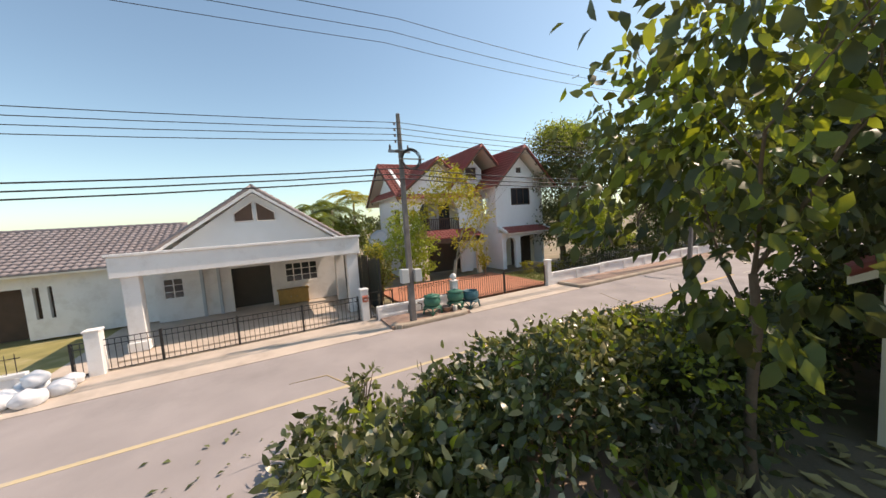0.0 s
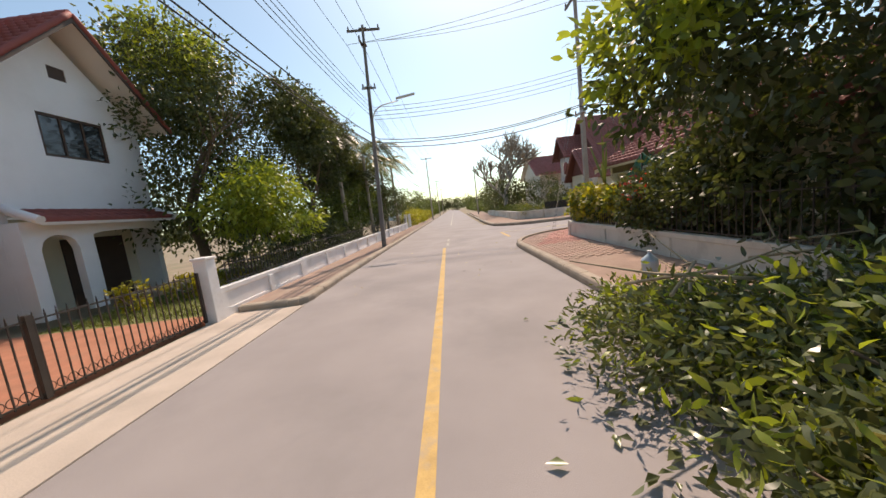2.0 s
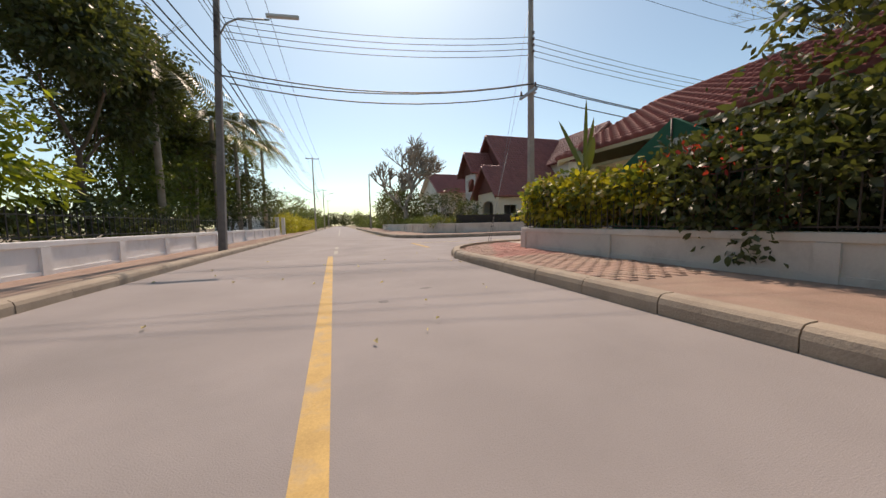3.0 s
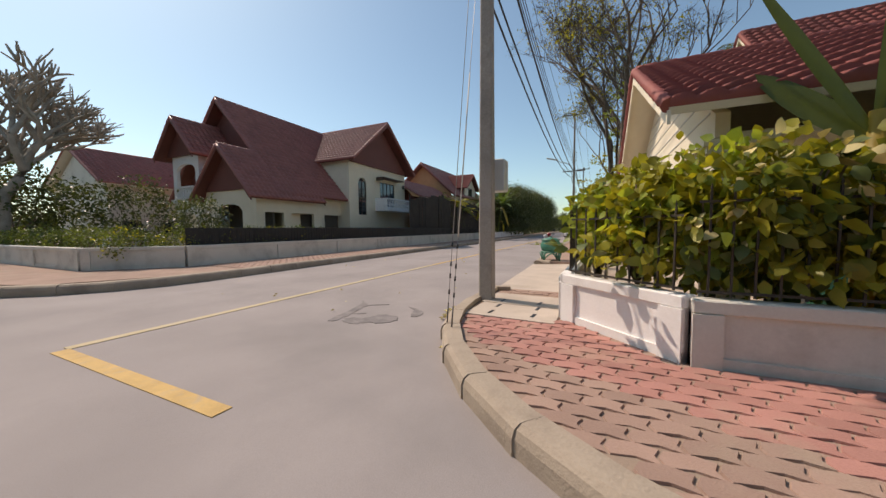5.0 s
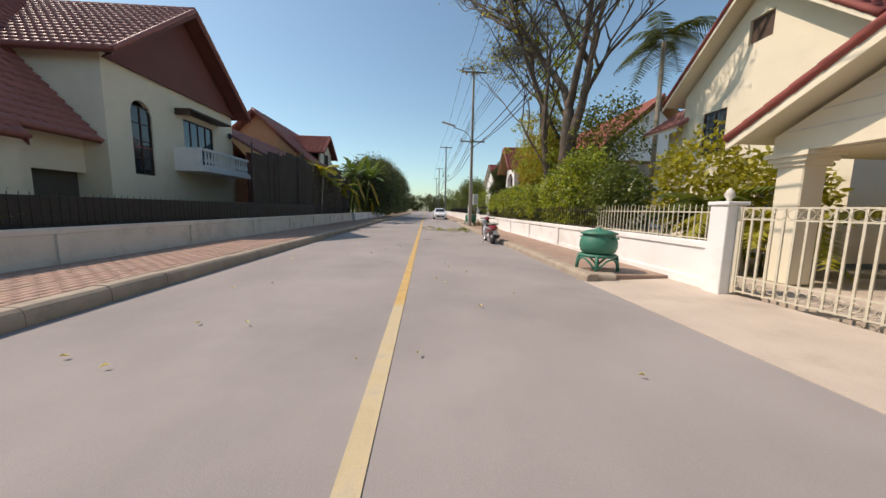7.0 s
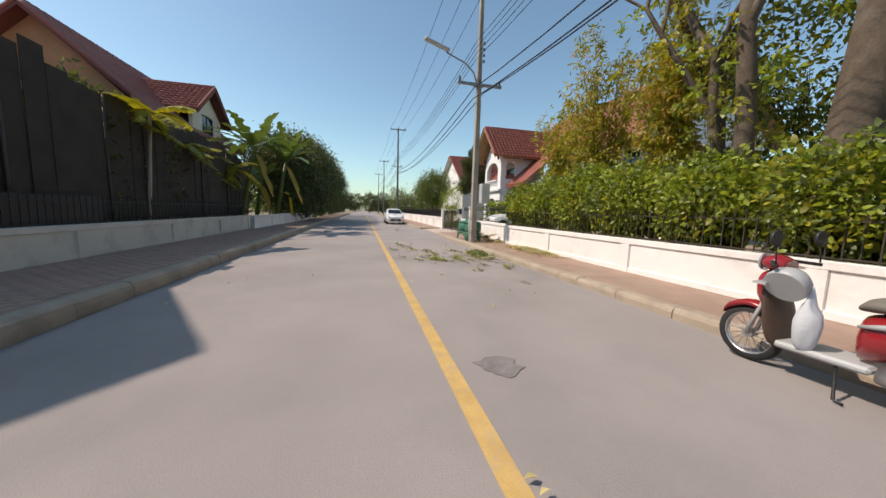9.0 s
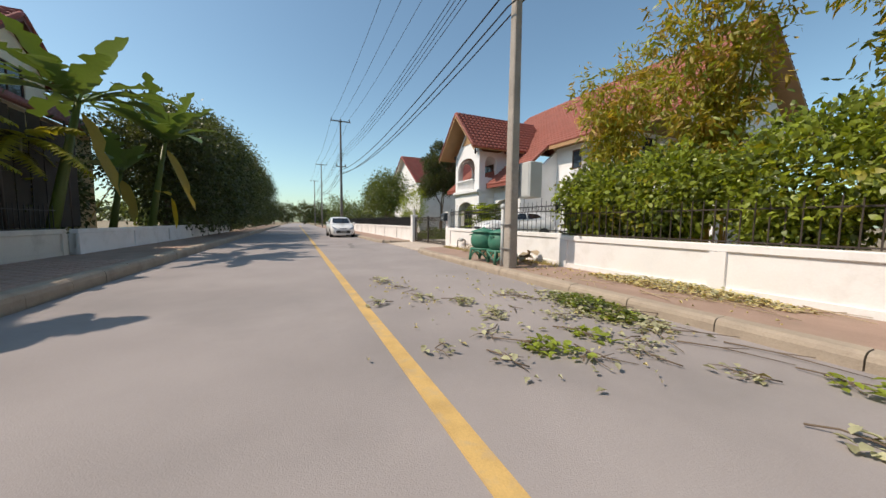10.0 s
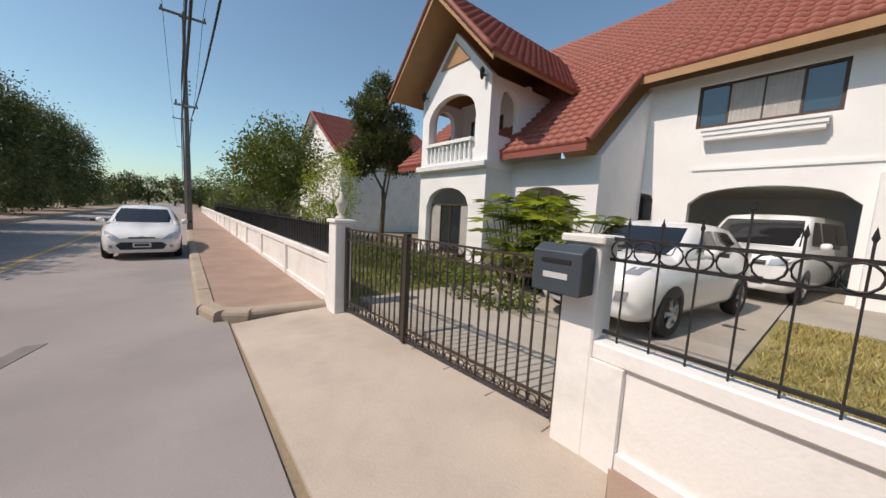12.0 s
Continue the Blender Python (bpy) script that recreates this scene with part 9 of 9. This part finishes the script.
litter("fallen_leaves", "fallen dry leaves and twigs scattered on the road", [(31.4, 36.6, -2.3, 0.7), (31.6, 35.0, -2.3, -0.4), (34.0, 36.4, -0.3, 0.5)], 90, 0.06, M_DRYLEAF, 300)
litter("fallen_leaves", "fallen green leaves scattered by the kerb", [(31.8, 34.6, -2.3, -1.2), (31.4, 35.4, -1.6, 0.3)], 110, 0.085, M_WILT, 301)
litter("fallen_leaves", "dry leaves and weeds on the pavement", [(31.5, 36.0, -4.0, -2.7), (34.5, 38.5, -4.0, -3.0)], 200, 0.05, M_DRYLEAF, 302, z=0.125)
litter("fallen_leaves", "stray fallen leaves on the street", [(9, 34, -2.3, 4.5)], 70, 0.07, M_DRYLEAF, 303)
litter("fallen_leaves", "leaves and bits strewn beside the branch pile", [(3.6, 6, -29, -17.5), (4.4, 6, -18, -14.5)], 240, 0.13, M_LEAFG, 304)
litter("fallen_leaves", "dry leaves on the garden soil", [(8.8, 12, -28, -18)], 420, 0.28, M_DRYLEAF, 305, z=-0.02)
litter("fallen_leaves", "dry leaves in the gutter", [(9.4, 10.2, -2.45, -2.3), (8.2, 9.0, -3.2, -2.9)], 120, 0.07, M_DRYLEAF, 306)
litter("fallen_leaves", "small leaves lying on the street", [(0, 6, -12, -4)], 30, 0.06, M_DRYLEAF, 307)
def leaf_heap(rg, n, sx, sy, h, size):
    """Curled, folded leaves lying loosely in an oval heap."""
    r, a = np.sqrt(rg.uniform(0, 1, n)), rg.uniform(0, 6.283, n)
    p = np.stack([sx * r * np.cos(a), sy * r * np.sin(a), h * (1 - r * r) * rg.uniform(0.1, 1, n) + 0.004], 1)
    w = rg.uniform(0, 6.283, n)
    d = np.stack([np.cos(w), np.sin(w), rg.uniform(-0.05, 0.5, n)], 1)
    s_ = np.stack([-np.sin(w), np.cos(w), rg.uniform(-0.5, 0.5, n)], 1)
    L = (size * rg.uniform(0.5, 1.3, n))[:, None]
    up = np.array([0, 0, 1.0])
    v = np.stack([p, p + d * L * 0.35 + s_ * L * 0.27 + up * L * 0.1, p + d * L * 0.75 + s_ * L * 0.21 + up * L * 0.06, p + d * L - up * L * 0.12,
                  p + d * L * 0.75 - s_ * L * 0.21 + up * L * 0.06, p + d * L * 0.35 - s_ * L * 0.27 + up * L * 0.1, p + d * L * 0.5], 1)
    v[..., 2] = np.maximum(v[..., 2], 0.002)
    k7 = np.arange(n)[:, None] * 7
    return v.reshape(-1, 3), np.concatenate([k7 + f for f in ([0, 1, 6], [1, 2, 6], [2, 3, 6], [3, 4, 6], [4, 5, 6], [5, 0, 6])])


def sprig(x, y, rz, length, n, size, seed, material, z=0.005, spread=0.14, h=0.1):
    """A cut twig with side shoots and a loose bunch of leaves towards its tip."""
    t = thing("cut_sprig", x, y, z, "wilting leafy sprig cut from a tree, lying on the road", "plant debris", rz)
    rg = np.random.default_rng(seed)
    a, b = -length * 0.55, length * 0.45
    bm = tube(B(), [(a, 0, 0.012), (a * 0.3, 0.03, 0.03), (b * 0.5, -0.02, 0.035), (b, 0.02, 0.02)], [0.007, 0.006, 0.004, 0.002], 5)
    for i in range(3):
        q = rg.uniform(a * 0.5, b * 0.6)
        sg = rg.choice([-1, 1])
        tube(bm, [(q, 0, 0.03), (q + 0.08, sg * 0.07, 0.04), (q + 0.16, sg * 0.12, 0.02)], [0.006, 0.004, 0.002], 4)
    part("stem", bm, M_BARK, t)
    v, f = leaf_heap(rg, n, length * 0.45, spread, h, size)
    v[:, 0] += b * 0.5
    mesh_np("leaves", v, f, material, t)["kind"] = "stuff"
    return t


for i, (x, y, rz, L, n, sz) in enumerate(((36.2, 0.25, 200, 0.5, 22, 0.13), (35.4, 0.05, 60, 0.3, 7, 0.10), (34.47, 0.61, 100, 0.35, 10, 0.13), (34.6, -0.02, 190, 0.5, 18, 0.14), (34.2, -0.42, 210, 0.45, 26, 0.13),
                                          (33.5, -0.62, 150, 0.5, 30, 0.12), (34.1, -1.5, 20, 0.7, 14, 0.12), (32.86, -0.15, 130, 0.5, 9, 0.11), (32.67, 0.53, 150, 0.35, 7, 0.13),
                                          (32.35, -0.3, 215, 0.75, 60, 0.13), (32.47, -0.98, 200, 0.5, 30, 0.13), (32.4, -2.1, 140, 0.7, 16, 0.11), (31.95, -0.58, 160, 0.55, 6, 0.1),
                                          (31.74, -1.08, 10, 0.4, 10, 0.1), (32.05, -1.35, 120, 0.6, 8, 0.1), (32.13, 0.1, 30, 0.25, 4, 0.12), (33.0, -1.4, 100, 0.5, 20, 0.12), (30.9, -1.9, 170, 0.45, 16, 0.14), (30.6, -1.0, 200, 0.35, 12, 0.12), (31.2, -1.4, 40, 0.3, 8, 0.12))):
    sprig(x, y, rz, L, int(n * 1.5), sz * 0.68, 310 + i, M_LEAFL if i in (9, 10, 17) else M_WILT)
t = thing("leaf_heap", 33.15, -1.98, 0.005, "loose heap of freshly cut green leaves by the kerb", "plant debris", -8)
rg = np.random.default_rng(340)
for k, (n, sx, sy, h, sz, m_) in enumerate(((150, 0.8, 0.34, 0.15, 0.09, M_LEAFL), (330, 0.8, 0.36, 0.16, 0.085, M_LEAF), (330, 1.15, 0.42, 0.09, 0.085, M_WILT))):
    mesh_np("leaves", *leaf_heap(rg, n, sx, sy, h, sz), m_, t)["kind"] = "stuff"
for i in range(9):
    x0, y0, a, L = rg.uniform(-0.9, 0.8), rg.uniform(-0.2, 0.3), rg.uniform(2.3, 3.9), rg.uniform(0.4, 1.0)
    part("twig", tube(B(), [(x0, y0, 0.02), (x0 + L * 0.5 * math.cos(a), y0 + L * 0.5 * math.sin(a), 0.05), (x0 + L * math.cos(a + 0.2), y0 + L * math.sin(a + 0.2), 0.015)], [0.008, 0.006, 0.003], 5), M_BARK, t)
for i, (x, y, a, L) in enumerate(((34.3, -1.25, 215, 0.6), (32.45, 0.15, 190, 0.5), (32.0, -0.5, 230, 0.45), (31.9, -1.7, 205, 0.8), (33.7, -1.0, 160, 0.4), (35.2, -0.2, 120, 0.35), (31.7, -2.1, 190, 0.9))):
    st = thing("fallen_twig", x, y, 0.002, "bare brown twig lying on the road", "twig", a)
    part("stem", tube(B(), [(0, 0, 0.012), (L * 0.4, 0.03, 0.022), (L, -0.02, 0.01)], [0.008, 0.006, 0.003], 5), M_BARK, st)
    part("side_shoot", tube(B(), [(L * 0.4, 0.03, 0.02), (L * 0.65, 0.12, 0.03)], [0.006, 0.003], 4), M_BARK, st)
t = thing("weed_debris", 33.2, -3.85, 0.125, "flattened dry weeds and clippings on the pavement by the wall", "plant debris", kind="stuff")
mesh_np("clippings", *leaf_heap(rg, 1100, 1.6, 0.42, 0.1, 0.07), M_DRYLEAF, t)["kind"] = "stuff"
mesh_np("green_clippings", *leaf_heap(rg, 450, 1.4, 0.35, 0.13, 0.07), M_WILT, t)["kind"] = "stuff"
bm = B()
for i in range(26):
    x0, y0, a, L = rg.uniform(-1.6, 1.2), rg.uniform(-0.35, 0.9), rg.normal() * 0.5 + 3.1, rg.uniform(0.3, 0.9)
    tube(bm, [(x0, y0, 0.02), (x0 + L * math.cos(a), y0 + L * math.sin(a), 0.02)], [0.008, 0.004], 4)
part("sticks", bm, M_TWIG, t)["kind"] = "stuff"
# brush pile by the wall
t = thing("brush_pile", 39.6, -4.0, 0.12, "heap of dry straw-coloured twigs against the wall", "brush pile")
rg = np.random.default_rng(311)
for k in range(2):
    bm = B()
    for i in range(170):
        x0, y0 = rg.uniform(-1.7, -0.1), rg.normal() * 0.15
        a, L = rg.normal() * 0.22, rg.uniform(0.5, 1.25)
        z0 = rg.uniform(0.01, 0.3) * max(0.15, 1 - abs(x0 + 0.8) * 0.5)
        tube(bm, [(x0, y0, z0), (x0 + L * 0.5 * math.cos(a), y0 + L * 0.5 * math.sin(a) * 0.5, z0 + rg.uniform(0, 0.12)), (x0 + L * math.cos(a), y0 + L * math.sin(a) * 0.6 - 0.05, max(0.01, z0 + rg.uniform(-0.2, 0.06)))], [0.006, 0.005, 0.003], 4, False)
    part("brushwood", bm, M_TWIG, t)["kind"] = "stuff"
t = thing("dry_palm_debris", 36.75, -3.75, 0.12, "heap of dry brown palm sheaths behind the pole", "plant debris")
for i in range(9):
    bm = B()
    a = rg.uniform(0, 6.28)
    big_leaf(bm, (rg.uniform(-0.3, 0.3), rg.uniform(-0.2, 0.2), rg.uniform(0.02, 0.25)), (math.cos(a), math.sin(a) * 0.5, 0.4), (0, 0, 1), rg.uniform(0.4, 0.7), 0.12, 0.4, 6)
    part("sheath", bm, M_TWIG, t)
# repaired patches and tyre marks in the road
M_STAIN = mat("dark_road_patch", (0.19, 0.17, 0.165), 0.85, 0.25, 4, 60, 0.3, dirt=(0.295, 0.264, 0.254), dirt_amt=0.9, dirt_scale=6)
PATCHES = []
def patch(x, y, pts, label):
    PATCHES.append(label)
    t = thing("road_patch", x, y, 0.0003 * (len(PATCHES) % 6), label, "road patch", kind="structure")
    part("patch", prism(B(), pts, "z", -0.01, 0.0015), M_STAIN, t)
def blob(r, k, seed, sx=1.0, sy=1.0, n=16):
    rr = random.Random(seed)
    return [(sx * r * (1 + k * rr.uniform(-1, 1)) * math.cos(2 * math.pi * i / n), sy * r * (1 + k * rr.uniform(-1, 1)) * math.sin(2 * math.pi * i / n)) for i in range(n)]
def streak(pts, w):
    return [(x, y + w) for x, y in pts] + [(x, y - w * 0.7) for x, y in pts[::-1]]
def smear(x, y, way, label, seed, jag=0.12):
    """A ragged mark along a way of (x, y, half width) points."""
    rr = random.Random(seed)
    fine = []
    for (x0, y0, w0), (x1, y1, w1) in zip(way, way[1:]):
        for k in range(5):
            s = k / 5
            fine.append((x0 + (x1 - x0) * s, y0 + (y1 - y0) * s, w0 + (w1 - w0) * s))
    fine.append(way[-1])
    lf, rt = [], []
    for i, (a, b, w) in enumerate(fine):
        q = fine[min(i + 1, len(fine) - 1)]
        p = fine[max(i - 1, 0)]
        dx, dy = q[0] - p[0], q[1] - p[1]
        n = math.hypot(dx, dy) or 1
        u, v = w * (1 + rr.uniform(-jag, jag) * 2), w * (1 + rr.uniform(-jag, jag) * 2)
        lf.append((a - dy / n * u, b + dx / n * u))
        rt.append((a + dy / n * v, b - dx / n * v))
    patch(x, y, lf + rt[::-1], label)
smear(9.0, -0.8, [(1.0, 0.36, 0.008), (0.86, 0.24, 0.025), (0.74, 0.13, 0.08), (0.4, 0.04, 0.085), (0.0, -0.03, 0.075), (-0.3, -0.07, 0.05)], "dark damp tyre mark on the concrete", 1)
smear(9.76, -0.78, [(-0.02, 0.04, 0.03), (0.07, -0.12, 0.026), (0.18, -0.3, 0.016)], "thin dark streak on the concrete", 2)
smear(9.2, -0.92, [(-0.03, 0.0, 0.02), (0.02, -0.08, 0.03), (0.07, -0.16, 0.03)], "short dark streak on the concrete", 3)
smear(9.6, -1.75, [(0.29, 0.22, 0.006), (0.2, 0.04, 0.03), (0.02, -0.1, 0.09), (-0.22, -0.15, 0.06)], "dark curved skid mark on the concrete", 4)
patch(9.08, -1.5, blob(0.3, 0.16, 1, 0.8, 0.85, 26), "dark damp oil stain on the concrete")
patch(8.86, -1.2, blob(0.2, 0.2, 8, 0.8, 1.0, 26), "dark damp oil stain on the concrete")
patch(33.2, -2.0, blob(0.35, 0.35, 2, 1.4, 0.5), "dark damp stain near the kerb")
patch(29.2, -1.5, blob(0.12, 0.3, 3, 1.4, 0.7), "small dark stain on the road")
patch(46.7, -0.9, streak([(-2.2, 0.25), (-1.0, 0.05), (0.2, 0.0), (0.9, -0.2)], 0.11), "dark tar repair strip across the road")
patch(26, 0.5, blob(0.2, 0.3, 4), "small worn patch in the road")
patch(3.6, -10, blob(0.06, 0.3, 5), "small dark stain on the street")
patch(4.3, -9.4, blob(0.055, 0.3, 6, 1.5, 0.7), "small dark stain on the street")


# wooden cabinet in the carport
t = thing("cabinet", -8.3, -25.5, 0.1, "low yellow-brown wooden cabinet in the carport", "cabinet", 90)
M_OAK = mat("yellow_brown_wood", (0.42, 0.25, 0.07), 0.6, 0.2, 4, 50, 0.1)
part("body", box(B(), -0.75, 0.75, -0.25, 0.25, 0.06, 0.8), M_OAK, t, bevel=0.01)
part("top", box(B(), -0.8, 0.8, -0.28, 0.28, 0.8, 0.84), M_OAK, t, bevel=0.008)
for q in (-0.37, 0.37):
    d_ = part("door", box(B(), q - 0.34, q + 0.34, -0.27, -0.252, 0.1, 0.76), M_OAK, t, bevel=0.005)
    part("handle", tube(B(), [(q * 0.4, -0.285, 0.42), (q * 0.4, -0.285, 0.52)], 0.01, 6), M_STEEL, d_)
for q in ((-0.7, -0.2), (0.7, -0.2), (-0.7, 0.2), (0.7, 0.2)):
    part("foot", box(B(), q[0] - 0.03, q[0] + 0.03, q[1] - 0.03, q[1] + 0.03, -0.03, 0.06), M_OAK, t)


# grass blades on the lawns
def grass(x0, x1, y0, y1, z, n, hgt, material, seed):
    t = thing("grass", x0, y0, z, "short dry grass on the lawn", "grass", kind="stuff")
    rg = np.random.default_rng(seed)
    p = np.stack([rg.uniform(0, x1 - x0, n), rg.uniform(0, y1 - y0, n), np.zeros(n)], 1)
    d = rg.normal(size=(n, 3)) * [0.4, 0.4, 0] + [0, 0, 1]
    h = rg.uniform(0.4, 1.2, (n, 1)) * hgt
    w = rg.normal(size=(n, 3)) * [1, 1, 0]
    w = w / (np.linalg.norm(w, axis=1, keepdims=True) + 1e-6) * 0.012
    v = np.stack([p - w, p + w, p + d * h], 1).reshape(-1, 3)
    ob = mesh_np("blade", v, np.arange(n * 3).reshape(-1, 3), material, t)
    ob["kind"] = "stuff"


M_BLADE = mat("dry_grass_blade", (0.40, 0.34, 0.14), 0.8, 0.4, 1, 20, 0.0, island=1.4, translucent=0.25)
grass(36.2, 42.5, -10.4, -4.7, 0.155, 26000, 0.09, M_BLADE, 400)
grass(47.3, 56, -9.3, -4.7, 0.155, 14000, 0.1, M_LEAF, 401)
grass(-7.1, -2.6, -12.1, -8.1, 0.055, 7000, 0.1, M_LEAF, 402)
grass(35.9, 42.4, -4.18, -3.95, 0.118, 900, 0.12, M_BLADE, 403)

# joints of the stone drive
t = thing("drive_joints", 42.7, -13.9, 0.078, "narrow dark joints between the drive's paving stones", "paving joint", kind="structure")
for i in range(1, 16):
    part("joint", box(B(), 0.0, 4.4, i * 0.6, i * 0.6 + 0.012, 0, 0.004), M_STAIN, t)
for i in range(1, 8):
    part("joint", box(B(), i * 0.6, i * 0.6 + 0.012, 0.0, 9.4, 0, 0.0045), M_STAIN, t)


# ---- pavers of the corner pavement, laid in a zigzag bond ----
PW, PL = 0.15, 0.26
zig = [(0, 0), (PW * 0.5, 0.03), (PW, 0), (PW + 0.03, PL * 0.5), (PW, PL), (PW * 0.5, PL + 0.03), (0, PL), (0.03, PL * 0.5)]
zc = (PW / 2, PL / 2)
top = [(zc[0] + (p[0] - zc[0]) * 0.93, zc[1] + (p[1] - zc[1]) * 0.95) for p in zig]


def paver_mesh(material):
    bm = B()
    lo = [bm.verts.new((p[0], p[1], 0)) for p in top]
    hi = [bm.verts.new((zc[0] + (p[0] - zc[0]) * 0.95, zc[1] + (p[1] - zc[1]) * 0.96, 0.016)) for p in top]
    bm.faces.new(hi)
    for i in range(8):
        bm.faces.new((lo[i], lo[(i + 1) % 8], hi[(i + 1) % 8], hi[i]))
    me = bpy.data.meshes.new("paver")
    bm.to_mesh(me)
    bm.free()
    me.materials.append(material)
    return me


def on_corner(x, y):
    """Inside the kerb and outside the garden wall."""
    if y > -6.55 and x < 10.1 and math.hypot(x - 10.1, y + 6.55) > 3.82:
        return False
    if y > -2.82 or x < 6.33 or x > 11.45:
        return False
    if y < -5.2 and x > 8.38:
        return False
    if -5.2 <= y and x - y > 13.55 and y < -4.1 + 0.12:
        return False
    return not (9.28 < x < 11.1 and -4.05 < y < -2.7)


near_bed = new("paver_course")
tagged(near_bed, "zigzag red concrete pavers on the corner pavement", "pavers", kind="structure")
near_bed.matrix_basis = pose(0, 0, 0.122)
P_A, P_B = paver_mesh(M_PAVER), paver_mesh(M_PAVERR)
rp = random.Random(9)
count, joined = 0, {0: [], 1: []}
base_v = np.array([tuple(v.co) for v in P_A.vertices])
for j in range(31):
    for i in range(36):
        x = 6.2 + i * PW + 0.0
        y = -2.8 - j * PL - (i % 2) * PL * 0.5
        if not on_corner(x + zc[0], y + zc[1]):
            continue
        wall_side = (x - 7.4) + (-4.6 - y) * 0.45 > 0.35 and y > -7.5 and x < 9.4
        dz = rp.uniform(-0.004, 0.004)
        if count < 300 and y > -6.3:
            ob = new("paver", P_B if wall_side else P_A)
            ob.parent = near_bed
            ob.matrix_basis = pose(x, y, dz, rp.uniform(-0.8, 0.8), rp.uniform(-0.8, 0.8), rp.uniform(-1.2, 1.2))
            count += 1
        else:
            joined[int(wall_side)].append((x, y, dz))
for k, m_ in ((0, M_PAVER), (1, M_PAVERR)):
    if joined[k]:
        off = np.array(joined[k])[:, None]
        vv = (base_v[None] + off).reshape(-1, 3)
        q = np.array([[8, 9, 10, 11], [8, 11, 12, 15], [12, 13, 14, 15]] + [[a, (a + 1) % 8, 8 + (a + 1) % 8, 8 + a] for a in range(8)])
        ff = (np.arange(len(off))[:, None, None] * 16 + q[None]).reshape(-1, 4)
        mesh_np("pavers", vv, ff, m_, near_bed)["kind"] = "stuff"


# pavers of the opposite pavement, too many to pick apart singly
far = new("paver_course")
tagged(far, "rows of worn red concrete pavers on the shaded pavement", "pavers", kind="structure")
far.matrix_basis = pose(0, 0, 0.186)
spots = []
for j in range(13):
    for i in range(110):
        x = 11.5 + i * PL + (j % 2) * PL * 0.5
        y = 5.28 + j * PW
        if y < 7.55 - (x - 11.5) * 0.013 - 0.22:
            spots.append((x, y + PW, rp.uniform(-0.004, 0.004)))
flat = np.stack([base_v[:, 1], -base_v[:, 0], base_v[:, 2]], 1)
off = np.array(spots)[:, None]
mesh_np("pavers", (flat[None] + off).reshape(-1, 3), (np.arange(len(off))[:, None, None] * 16 + q[None]).reshape(-1, 4), M_PAVER, far)["kind"] = "stuff"
